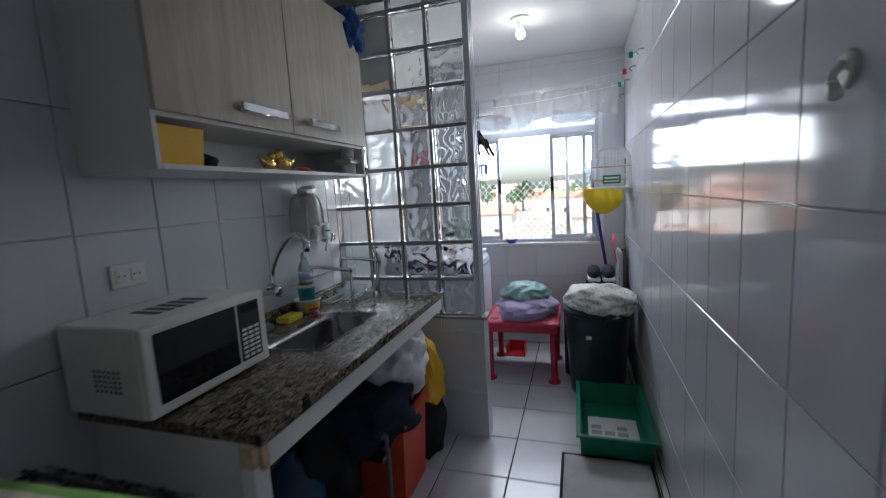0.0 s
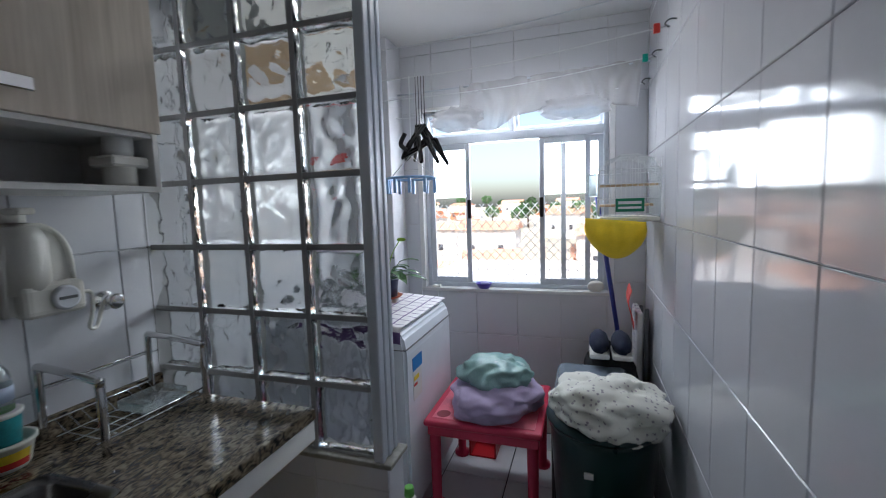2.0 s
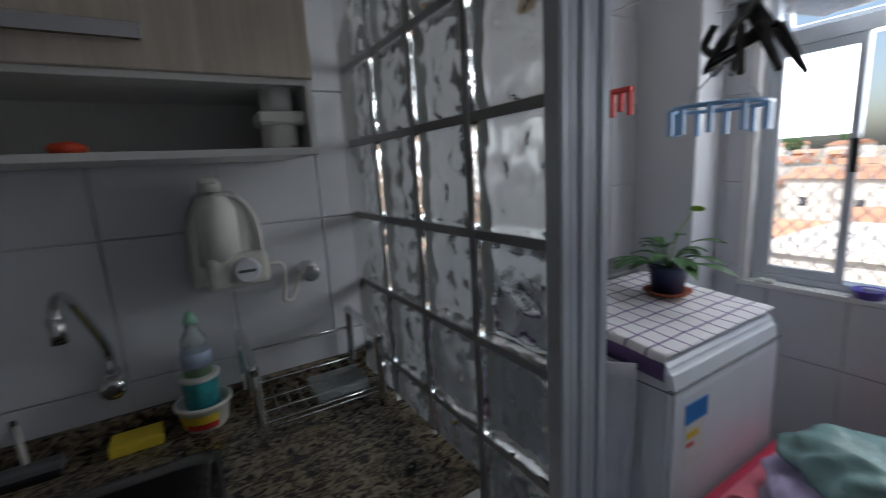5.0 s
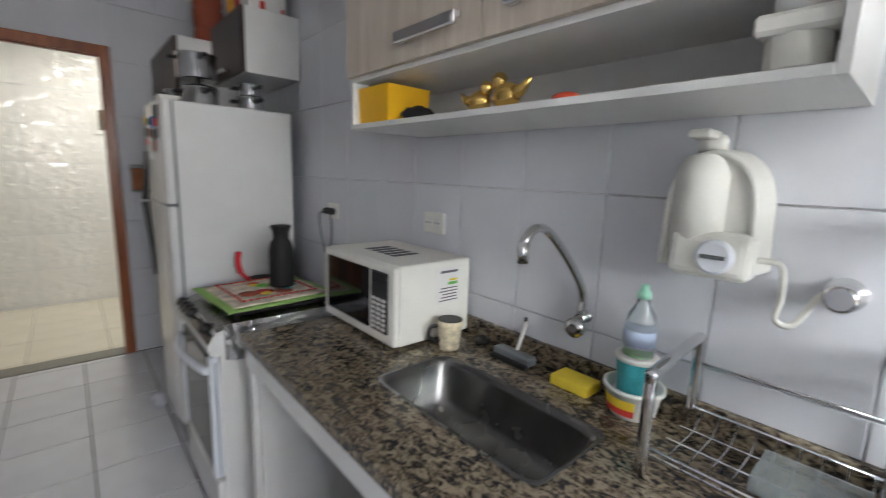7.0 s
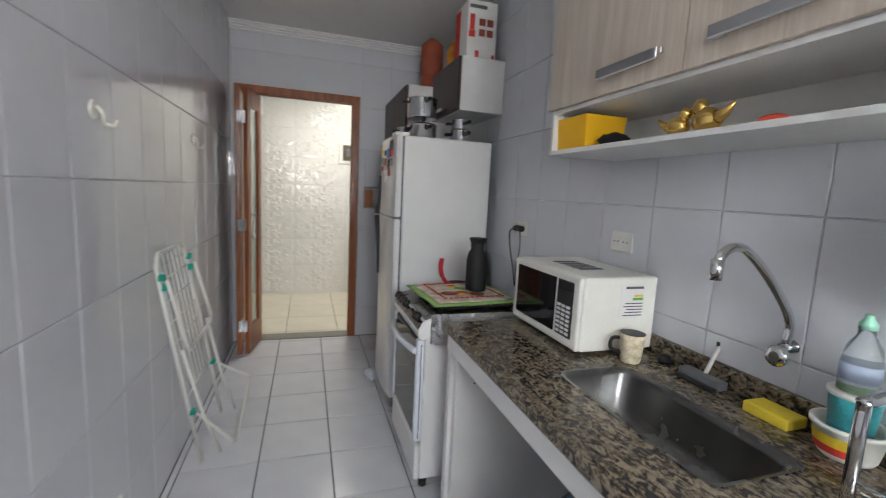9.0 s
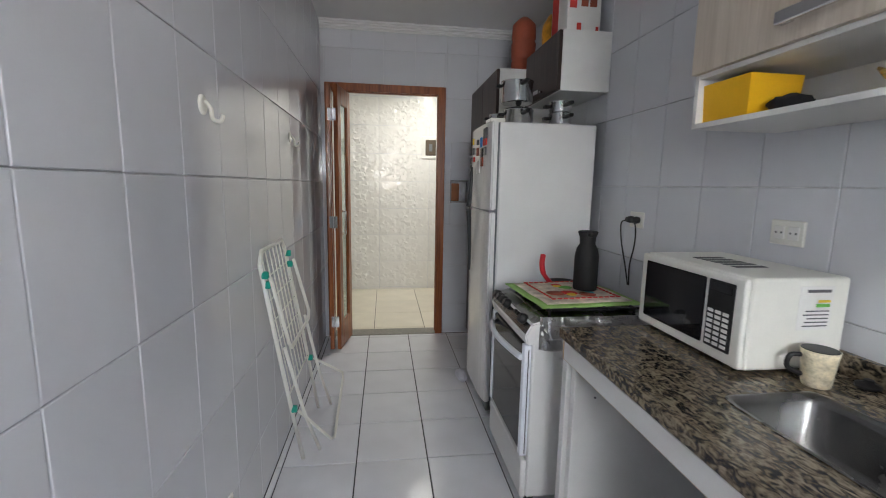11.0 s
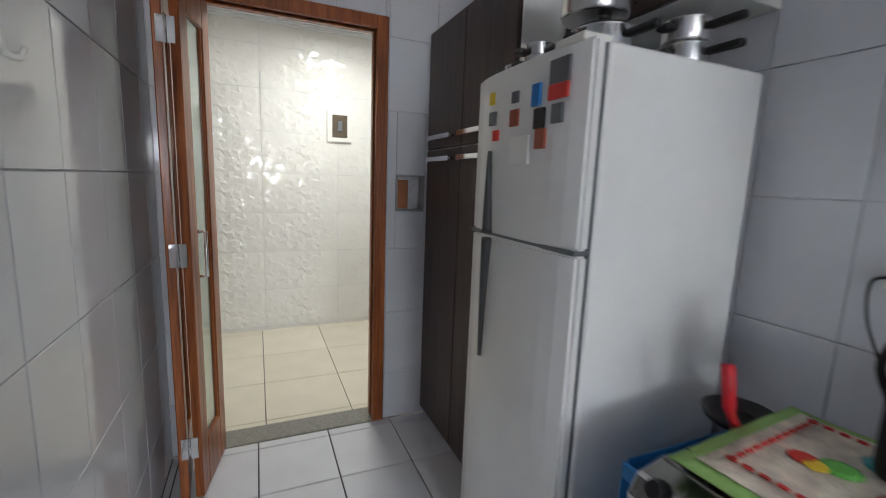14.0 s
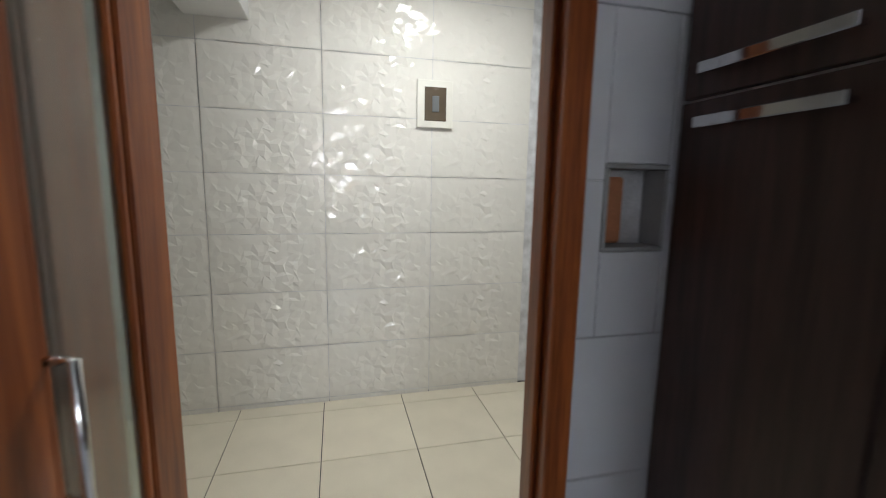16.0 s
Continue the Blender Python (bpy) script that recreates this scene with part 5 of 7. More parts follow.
def wall_hook(y, z):
    h = thing("wall_hook", "white plastic wall hook on the tiles", "hook", (XR, y, z), "hooks on the long wall")
    lathe(h, "base", (XR, y, z + 0.02), [(0.028, 0), (0.028, 0.004), (0.02, 0.008)], WHITE_PLASTIC, 18, tilt=Matrix.Rotation(radians(-90), 3, "Y"))
    tube(h, "hook", arc([(XR - 0.008, y, z + 0.03), (XR - 0.022, y - 0.004, z + 0.01), (XR - 0.02, y - 0.02, z - 0.015), (XR - 0.035, y - 0.035, z - 0.02), (XR - 0.04, y - 0.045, z - 0.002)], 5), 0.006, WHITE_PLASTIC, 8)


wall_hook(1.47, 1.515)
wall_hook(0.33, 1.545)
lowbox = thing("low_socket", "white socket plate low on the wall", "socket", (XR, 1.45, 0.38))
box(lowbox, "plate", (XR - 0.009, 1.43, 0.22), (XR, 1.51, 0.30), WHITE_PLASTIC, 0.003)

# hall fuse box and the open pipe recess
fuse = thing("fuse_box", "cream fuse box with a smoked window", "fuse box", (-0.55, YH, 1.74))
box(fuse, "case", (-0.687, YH + 0.003, 1.65), (-0.473, YH + 0.02, 1.92), WHITE_PLASTIC, 0.005)
box(fuse, "window", (-0.647, YH + 0.018, 1.69), (-0.518, YH + 0.0235, 1.88), mat("smoked_window", (0.10, 0.075, 0.05), 0.25), 0.003)
box(fuse, "switches", (-0.602, YH + 0.023, 1.74), (-0.562, YH + 0.03, 1.83), GREY_PLASTIC, 0.003)
rec = thing("pipe_recess", "open wall recess showing raw brick, tile trim round it", "recess", (-0.64, YD, 1.25), kind="structure")
boxes(rec, "rim", [((-0.739, YD - 0.07, 1.178), (-0.578, YD + 0.003, 1.188)), ((-0.739, YD - 0.07, 1.362), (-0.578, YD + 0.003, 1.372)), ((-0.739, YD - 0.07, 1.188), (-0.729, YD + 0.003, 1.362)), ((-0.588, YD - 0.07, 1.188), (-0.578, YD + 0.003, 1.362))], MORTAR, 0.002)
boxes(rec, "brick", [((-0.665, YD - 0.071, 1.19), (-0.590, YD - 0.05, 1.345))], RAW_BRICK, 0.006)
tagged(heap(None, "floor_rag", (-0.54, 0.02, 0.02), (0.07, 0.16, 0.05), PALE_CLOTH, 7, 0.4, sub=3, flat=0.7), "small crumpled pale rag by the fridge", "rag")

# ---- under the counter ----
cr = thing("orange_crate", "orange-red plastic crate under the counter", "crate", (-0.8, 2.42, 0))
bm = bmesh.new()
for lo, hi in (((-0.98, 2.28, 0.0), (-0.64, 2.54, 0.01)), ((-0.65, 2.28, 0.01), (-0.64, 2.54, 0.42)), ((-0.98, 2.28, 0.01), (-0.97, 2.54, 0.42)), ((-0.97, 2.28, 0.01), (-0.65, 2.29, 0.42)), ((-0.97, 2.53, 0.01), (-0.65, 2.54, 0.42)), ((-0.64, 2.27, 0.385), (-0.625, 2.55, 0.42))):
    add_box(bm, lo, hi)
for v in bm.verts:
    k = 1 + 0.12 * v.co.z / 0.42
    v.co.x, v.co.y = -0.81 + (v.co.x + 0.81) * k, 2.41 + (v.co.y - 2.41) * k
finish("shell", bm, ORANGE_RED, cr)
tagged(heap(None, "navy_clothes", (-0.85, 2.36, 0.42), (0.42, 0.55, 0.30), NAVY, 2, 0.3), "heap of navy clothes in the crate", "clothes")
tagged(heap(None, "carrier_bag", (-0.78, 2.52, 0.62), (0.24, 0.30, 0.32), BAG_WHITE, 6, 0.35), "full white carrier bag on the clothes", "bag")
tagged(heap(None, "yellow_bag", (-0.68, 2.70, 0.50), (0.22, 0.20, 0.42), YELLOW, 9, 0.3), "yellow shopping bag beside the crate", "bag")
tagged(heap(None, "black_sack", (-0.70, 2.70, 0.20), (0.26, 0.26, 0.42), BLACK_CLOTH, 4, 0.2, flat=0.9), "black rubbish sack on the floor", "sack")
fr = thing("metal_frame", "grey tubular step stool folded under the counter", "step stool", (-0.68, 2.1, 0))
tube(fr, "tube", arc([(-0.66, 2.20, 0.0), (-0.66, 2.21, 0.36), (-0.68, 2.19, 0.40), (-0.80, 2.19, 0.40), (-0.82, 2.19, 0.0)], 4), 0.011, GREY_PLASTIC)
boxes(fr, "tread", [((-0.82, 2.16, 0.30), (-0.66, 2.23, 0.32))], BLACK_PLASTIC, 0.004)
jug = thing("water_gallon", "large blue water bottle under the counter", "water bottle", (-0.95, 1.95, 0))
lathe(jug, "body", (-0.95, 1.95, 0), [(0.12, 0), (0.13, 0.02), (0.13, 0.12), (0.12, 0.135), (0.13, 0.15), (0.13, 0.30), (0.06, 0.40), (0.03, 0.43), (0.03, 0.46)], mat("gallon_blue", (0.02, 0.07, 0.16), 0.2, transmission=0.2), 28)
tin = thing("green_tin", "green and white tin under the counter", "tin", (-0.75, 1.86, 0.0))
lathe(tin, "body", (-0.75, 1.86, 0.0), [(0.06, 0), (0.06, 0.25), (0.05, 0.27)], mat("tin_print", (0.03, 0.18, 0.12), 0.4, var=0.5, scale=12), 22)
tagged(heap(None, "dark_clothes", (-0.95, 2.12, 0.28), (0.36, 0.36, 0.56), BLACK_CLOTH, 8, 0.25, flat=0.98), "heap of dark clothes under the counter", "clothes")

# ---- laundry ----
def washer():
    w = thing("washing_machine", "white top-loading washing machine, closed", "washing machine", (-0.78, 3.7, 0))
    x0, x1, y0, y1 = -1.10, -0.46, 3.42, 3.98
    bm = bmesh.new()
    sec = [(x0, 0.03), (x1, 0.03), (x1, 0.76), (x1 - 0.012, 0.83), (x1 - 0.04, 0.855), (x0 + 0.2, 0.895), (x0, 0.895)]
    A = [bm.verts.new((x, y0, z)) for x, z in sec]
    B = [bm.verts.new((x, y1, z)) for x, z in sec]
    bm.faces.new(A), bm.faces.new(B[::-1])
    for i in range(len(sec)):
        bm.faces.new((A[i], A[(i + 1) % len(sec)], B[(i + 1) % len(sec)], B[i]))
    bmesh.ops.recalc_face_normals(bm, faces=bm.faces)
    bmesh.ops.bevel(bm, geom=bm.edges[:], offset=0.012, segments=3, affect="EDGES")
    finish("cabinet", bm, COLD_PLASTIC, w)
    box(w, "seam", (x0 + 0.02, y0 - 0.001, 0.775), (x1 + 0.0015, y1 + 0.001, 0.779), GREY_PLASTIC, 0)
    bm = bmesh.new()
    add_box(bm, (x0 + 0.16, y0 + 0.02, -0.006), (x1 - 0.03, y1 - 0.02, 0.008), 0.006, 2)
    for v in bm.verts:
        v.co.z += 0.868 - 0.09 * (v.co.x - (x0 + 0.2)) * 1.0 + 0.028
    finish("lid", bm, COLD_PLASTIC, w)
    bm = bmesh.new()
    add_box(bm, (x0, y0 + 0.01, 0.89), (x0 + 0.16, y1 - 0.01, 0.945), 0.015, 3)
    for v in bm.verts:
        v.co.z += 0.25 * (x0 + 0.08 - v.co.x)
    finish("control_panel", bm, GREY_PLASTIC, w)
    for k in range(4):
        lathe(w, "knob", (x0 + 0.10, y0 + 0.10 + 0.10 * k, 0.935), [(0.018, 0), (0.016, 0.016)], COLD_PLASTIC, 14)
    box(w, "energy_label_blue", (x1, y0 + 0.06, 0.66), (x1 + 0.0015, y0 + 0.16, 0.72), LABEL_BLUE, 0)
    box(w, "energy_label", (x1, y0 + 0.06, 0.53), (x1 + 0.0015, y0 + 0.15, 0.658), PAPER, 0)
    box(w, "energy_bar", (x1 + 0.001, y0 + 0.068, 0.615), (x1 + 0.0026, y0 + 0.12, 0.635), LABEL_YELLOW, 0)
    box(w, "energy_mark", (x1 + 0.001, y0 + 0.068, 0.59), (x1 + 0.0026, y0 + 0.10, 0.602), LABEL_RED, 0)
    for x in (x0 + 0.05, x1 - 0.05):
        for y in (y0 + 0.05, y1 - 0.05):
            lathe(w, "foot", (x, y, 0), [(0.022, 0), (0.018, 0.035)], BLACK_PLASTIC, 10)
    cl = thing("dish_cloth", "white checked cloth spread over the washing machine", "cloth", (-0.75, 3.7, 0.89))

    def f(u, v):
        x = x0 + 0.17 + (x1 - x0 - 0.19) * u
        y = y0 - 0.035 + (y1 - y0 + 0.03) * v
        z = 0.868 - 0.09 * (x - (x0 + 0.2)) + 0.0415 + 0.004 * noise.noise(Vector((u * 7, v * 7, 3)))
        if y < y0 + 0.0:
            z -= (y0 - y) * 1.9
            y = y0 - 0.006
        return (x, y, z)
    sheet(cl, "cloth", f, 24, 30, CHECKED, 0.003)


washer()
plant = thing("pot_plant", "leafy green plant in a dark blue pot on a red saucer", "plant", (-0.79, 3.80, 0.90))
px, py, pz = -0.79, 3.80, 0.906
lathe(plant, "saucer", (px, py, pz), [(0.06, 0), (0.075, 0.012), (0.07, 0.014), (0.055, 0.006)], TERRACOTTA, 24)
lathe(plant, "pot", (px, py, pz + 0.008), [(0.048, 0), (0.056, 0.08), (0.06, 0.085), (0.06, 0.095), (0.05, 0.09), (0.045, 0.085)], mat("pot_blue", (0.02, 0.035, 0.09), 0.4), 24)
rp = random.Random(12)
for k in range(30):
    a = rp.uniform(0, 2 * math.pi)
    el = rp.uniform(0.25, 1.25)
    ln = rp.uniform(0.07, 0.17)
    root = Vector((px, py, pz + 0.09))
    d = Vector((math.cos(a) * math.cos(el), math.sin(a) * math.cos(el), math.sin(el)))
    mid = root + d * ln * 0.7
    bm = bmesh.new()
    add_tube(bm, [root, mid], 0.0018, 4)
    side = d.cross(Vector((0, 0, 1))).normalized()
    flop = Vector((d.x, d.y, 0)).normalized()
    L_, W_ = rp.uniform(0.07, 0.11), rp.uniform(0.014, 0.024)
    rows = []
    for i in range(6):
        t = i / 5
        c = mid + (d * 0.5 + flop * 0.6) * L_ * t - Vector((0, 0, 0.04 * t * t))
        w = W_ * math.sin(math.pi * min(0.97, t * 0.9 + 0.08))
        rows.append([bm.verts.new(c - side * w + Vector((0, 0, 0.004))), bm.verts.new(c), bm.verts.new(c + side * w + Vector((0, 0, 0.004)))])
    for A, B in zip(rows, rows[1:]):
        bm.faces.new((A[0], A[1], B[1], B[0])), bm.faces.new((A[1], A[2], B[2], B[1]))
    finish("leaf", bm, LEAF, plant, smooth=True)
bm = bmesh.new()
add_tube(bm, arc([(px, py, pz + 0.09), (px + 0.03, py, pz + 0.22), (px + 0.075, py, pz + 0.30)], 4), 0.002, 5)
g = bmesh.ops.create_uvsphere(bm, u_segments=10, v_segments=6, radius=1.0)
for v in g["verts"]:
    v.co = Vector((px + 0.085, py, pz + 0.305)) + Vector((v.co.x * 0.024, v.co.y * 0.006, v.co.z * 0.01))
finish("young_leaf", bm, LEAF_NEW, plant)

tw = thing("hanging_cloth", "pale cloth hanging over the washing machine side", "cloth", (-0.7, 3.38, 0.4))
sheet(tw, "cloth", lambda u, v: (-0.80 + 0.26 * u, 3.395 - 0.02 + 0.022 * math.sin(14 * u + 2 * v), 0.84 - 0.46 * v), 24, 10, PALE_CLOTH, 0.006)


def low_table():
    t = thing("low_table", "small crimson plastic table with a pink printed top", "table", (-0.2, 3.63, 0))
    x0, x1, y0, y1 = -0.44, 0.05, 3.43, 3.90
    box(t, "top", (x0, y0, 0.395), (x1, y1, 0.425), STOOL_RED, 0.012, 3)
    box(t, "printed_panel", (x0 + 0.03, y0 + 0.03, 0.424), (x1 - 0.03, y1 - 0.03, 0.428), STOOL_TOP, 0.002)
    boxes(t, "apron", [((x0 + 0.015, y0 + 0.015, 0.35), (x1 - 0.015, y0 + 0.025, 0.396)), ((x0 + 0.015, y1 - 0.025, 0.35), (x1 - 0.015, y1 - 0.015, 0.396)), ((x0 + 0.015, y0 + 0.025, 0.35), (x0 + 0.025, y1 - 0.025, 0.396)), ((x1 - 0.025, y0 + 0.025, 0.35), (x1 - 0.015, y1 - 0.025, 0.396))], STOOL_RED, 0.003)
    for x, y in ((x0 + 0.04, y0 + 0.04), (x1 - 0.04, y0 + 0.04), (x0 + 0.04, y1 - 0.04), (x1 - 0.04, y1 - 0.04)):
        lathe(t, "leg", (x, y, 0), [(0.038, 0), (0.038, 0.015), (0.02, 0.022), (0.024, 0.37), (0.03, 0.396)], STOOL_RED, 14)
    for x, y in ((x0 + 0.07, y0 + 0.07), (x0 + 0.07, y1 - 0.07), (x1 - 0.07, y1 - 0.07)):
        lathe(t, "cup_hole", (x, y, 0.4275), [(0.03, 0), (0.03, 0.001)], mat("cup_hole_red", (0.25, 0.01, 0.03), 0.5), 16)


low_table()
tagged(heap(None, "lilac_towel", (-0.17, 3.62, 0.495), (0.40, 0.36, 0.17), LILAC, 3, 0.2, 1.3, 5, flat=0.72, folds=0.05), "folded lilac towel on the low table", "towel")
tagged(heap(None, "plastic_bag", (-0.16, 3.66, 0.615), (0.30, 0.26, 0.19), MINT, 5, 0.34, 1.2, 5, folds=0.05), "crumpled mint green plastic bag on the towel", "bag")
dust = thing("dustpan", "red plastic dustpan under the low table", "dustpan", (-0.3, 3.98, 0))
boxes(dust, "pan", [((-0.36, 3.93, 0.0), (-0.22, 4.06, 0.008)), ((-0.36, 3.93, 0.008), (-0.35, 4.06, 0.09)), ((-0.23, 3.93, 0.008), (-0.22, 4.06, 0.09)), ((-0.35, 4.05, 0.008), (-0.23, 4.06, 0.09))], RED_PLASTIC, 0.003)
clean = thing("bleach_bottle", "white cleaning bottle with a green cap", "bottle", (-0.40, 3.27, 0))
lathe(clean, "body", (-0.40, 3.27, 0), [(0.04, 0), (0.043, 0.02), (0.043, 0.18), (0.03, 0.24), (0.014, 0.27)], WHITE_PLASTIC, 20)
lathe(clean, "cap", (-0.40, 3.27, 0.265), [(0.018, 0), (0.016, 0.035)], LABEL_GREEN, 14)
lathe(clean, "label", (-0.40, 3.27, 0.05), [(0.0436, 0), (0.0436, 0.09)], LABEL_BLUE, 20)

binn = thing("waste_bin", "large dark green plastic bin with a lid", "bin", (0.285, 3.29, 0))
lathe(binn, "body", (0.285, 3.29, 0), [(0.15, 0), (0.155, 0.01), (0.185, 0.50), (0.19, 0.51), (0.19, 0.535), (0.175, 0.535)], DARK_BIN, 36)
lathe(binn, "lid", (0.285, 3.29, 0.535), [(0.197, 0), (0.2, 0.012), (0.185, 0.03), (0.12, 0.05), (0.05, 0.055)], DARK_BIN, 36)
box(binn, "sticker", (0.22, 3.108, 0.40), (0.25, 3.118, 0.42), PAPER, 0.001)
tagged(heap(None, "spotted_cloth", (0.30, 3.27, 0.665), (0.38, 0.36, 0.20), SPOTTED, 11, 0.32, 1.6, 5, flat=0.8, folds=0.05), "crumpled pale spotted cloth on the bin", "cloth")
pet = thing("storage_case", "black case with a clear pale blue lid", "case", (0.22, 3.67, 0))
box(pet, "base", (0.09, 3.52, 0.0), (0.42, 3.84, 0.50), BLACK_PLASTIC, 0.03, 3)
box(pet, "lid", (0.10, 3.53, 0.50), (0.41, 3.83, 0.57), CLEAR_LID, 0.035, 3)
box(pet, "lid_handle", (0.18, 3.64, 0.57), (0.33, 3.70, 0.585), CLEAR_LID, 0.006)
tagged(heap(None, "black_bag", (0.31, 4.02, 0.31), (0.30, 0.26, 0.66), BLACK_CLOTH, 2, 0.15, flat=0.94), "stuffed black sports bag on the floor", "bag")


def shoe(x):
    s = thing("sports_shoe", "navy sports shoe with a white sole", "shoe", (x, 3.97, 0.62), "pair of shoes on the bag")
    heap(s, "upper", (x, 3.96, 0.685), (0.085, 0.22, 0.10), NAVY, 1, 0.1, sub=3, flat=0.7)
    box(s, "sole", (x - 0.042, 3.855, 0.63), (x + 0.042, 4.065, 0.655), PAPER, 0.01)
    box(s, "mark", (x - 0.012, 3.857, 0.69), (x + 0.012, 3.866, 0.70), LABEL_RED, 0.001)


shoe(0.27)
shoe(0.365)
broom = thing("broom", "broom with a blue handle leaning in the corner", "broom", (0.44, 4.02, 0))
tube(broom, "handle", [(0.255, 4.13, 1.46), (0.44, 4.06, 0.12)], 0.011, mat("navy_handle", (0.015, 0.025, 0.20), 0.3), 10)
box(broom, "head", (0.36, 4.02, 0.0), (0.49, 4.10, 0.12), BLUE_PLASTIC, 0.015)
board = thing("ironing_board", "folded ironing board with a checked cover", "ironing board", (0.46, 3.9, 0))
box(board, "top", (0.425, 3.71, 0.05), (0.455, 4.12, 0.93), CHECKED, 0.012)
boxes(board, "frame", [((0.458, 3.69, 0.0), (0.478, 3.715, 0.96)), ((0.458, 4.06, 0.0), (0.478, 4.085, 0.92))], GREY_PLASTIC, 0.004)
tagged(sheet(None, "red_cloth", lambda u, v: (0.418 - 0.012 * math.sin(5 * v), 4.0 + 0.11 * u, 0.96 - 0.19 * v + 0.02 * u), 8, 8, RED_SILK, 0.004), "small red cloth over the ironing board", "cloth")


def cage():
    c = thing("bird_cage", "white wire bird cage on the wall, empty", "cage", (0.38, 3.6, 1.31))
    x0, x1, y0, y1, z0, z1 = 0.265, 0.49, 3.46, 3.76, 1.315, 1.57
    wires = bmesh.new()

    def hoop(y):
        return [(x0, y, z0), (x0, y, z1 - 0.07), (x0 + 0.03, y, z1 - 0.02), (x0 + 0.08, y, z1), (x1 - 0.08, y, z1), (x1 - 0.03, y, z1 - 0.02), (x1, y, z1 - 0.07), (x1, y, z0)]
    for k in range(17):
        add_tube(wires, hoop(y0 + (y1 - y0) * k / 16), 0.0013, 4)
    for k in range(12):
        x = x0 + (x1 - x0) * k / 11
        for y in (y0, y1):
            add_tube(wires, [(x, y, z0), (x, y, z1 - 0.02)], 0.0013, 4)
    for z in (z0, 1.39, 1.45, 1.51):
        add_tube(wires, [(x0, y0, z), (x1, y0, z), (x1, y1, z), (x0, y1, z)], 0.0018, 4, closed=True)
    tagged(finish("wires", wires, ROPE, c), "", "", "", "stuff")
    tube(c, "perch", [(x0, y0 + 0.07, 1.447), (x1, y0 + 0.07, 1.447)], 0.006, CHIP)
    tube(c, "perch", [(x0, y0 + 0.2, 1.36), (x1, y0 + 0.2, 1.36)], 0.006, CHIP)
    boxes(c, "feeder", [((0.325, y0 - 0.02, 1.335), (0.43, y0 - 0.016, 1.347)), ((0.325, y0 - 0.02, 1.378), (0.43, y0 - 0.016, 1.39)), ((0.325, y0 - 0.02, 1.347), (0.335, y0 - 0.016, 1.378)), ((0.42, y0 - 0.02, 1.347), (0.43, y0 - 0.016, 1.378)), ((0.335, y0 - 0.014, 1.356), (0.42, y0 + 0.02, 1.366))], GREEN_PLASTIC, 0.001)
    box(c, "tray", (x0, y0, z0 - 0.02), (x1, y1, z0 - 0.004), WHITE_PLASTIC, 0.004)
    boxes(c, "water_cup", [((x0 - 0.045, y0 + 0.05, 1.40), (x0 - 0.005, y0 + 0.10, 1.50))], MILKY, 0.006)
    yc = thing("cage_skirt", "yellow gathered cloth skirt under the cage", "cloth", (0.37, 3.6, 1.16))

    def f(u, v):
        a = -0.15 + 1.3 * u
        bag = math.sin(math.pi * min(1, max(0, u))) ** 0.7
        x = x0 - 0.055 + (x1 - x0 - 0.0) * u
        y = y0 - 0.025 - 0.05 * math.sin(math.pi * v) * (0.4 + 0.6 * bag) + 0.006 * math.sin(26 * u) * (1 - v)
        z = z0 + 0.02 - 0.02 * u - v * (0.05 + 0.10 * bag)
        return (x, y, z)
    sheet(yc, "front", f, 36, 10, YELLOW_CLOTH, 0.003)
    heap(yc, "fold", (0.35, 3.53, 1.255), (0.18, 0.18, 0.14), YELLOW_CLOTH, 3, 0.12, sub=3)


cage()

# washing lines, hooks and what hangs on them
for k, (y, z) in enumerate(((3.30, 2.0), (3.58, 1.99), (3.85, 1.98), (4.14, 1.95))):
    ln = thing("washing_line", "thin white washing line across the laundry", "washing line", (XR, y, z), "washing lines")
    tube(ln, "line", arc([(XR - 0.02, y, z), (-0.1, y + 0.01, z - 0.05), (-0.7, y + 0.02, z - 0.05), (XL + 0.02 if y < 4.0 else -0.86, y + 0.02, z - 0.03)], 4), 0.0022, ROPE, 5)
    tube(ln, "hook", arc([(XR, y, z + 0.02), (XR - 0.02, y, z + 0.022), (XR - 0.035, y, z + 0.008), (XR - 0.022, y, z - 0.006)], 4), 0.003, GREY_PLASTIC, 6)
    if k < 3:
        box(ln, "peg", (XR - 0.07, y - 0.006, z - 0.02), (XR - 0.05, y + 0.006, z + 0.012), (TEAL_CLIP, LABEL_RED, TEAL_CLIP)[k], 0.002)
hang = thing("clothes_hangers", "bunch of black clothes hangers on the line", "hanger", (-0.45, 3.59, 1.94))
for k in range(4):
    a = radians(35 * k - 60)
    u = Vector((math.cos(a), math.sin(a), 0))
    o = Vector((-0.45 + 0.012 * k, 3.595, 1.70))
    tube(hang, "hook", [o + Vector((0, 0, 0.235)), o + Vector((0, 0, 0.02))], 0.002, GREY_PLASTIC, 5)
    tube(hang, "hanger", [o + Vector((0, 0, 0.03)), o - u * 0.06 - Vector((0, 0, 0.05)), o - u * 0.09 - Vector((0, 0, 0.11)), o + u * 0.05 - Vector((0, 0, 0.03)), o + u * 0.10 - Vector((0, 0, 0.14)), o + Vector((0, 0, 0.02))], 0.008, BLACK_PLASTIC, 6)
tube(hang, "loop", arc([(-0.50, 3.59, 1.70), (-0.52, 3.59, 1.65), (-0.46, 3.57, 1.62), (-0.40, 3.60, 1.68)], 5), 0.01, BLACK_PLASTIC, 8)
ring = thing("peg_ring", "pale blue plastic peg ring hanging from the line", "peg hanger", (-0.47, 3.58, 1.5))
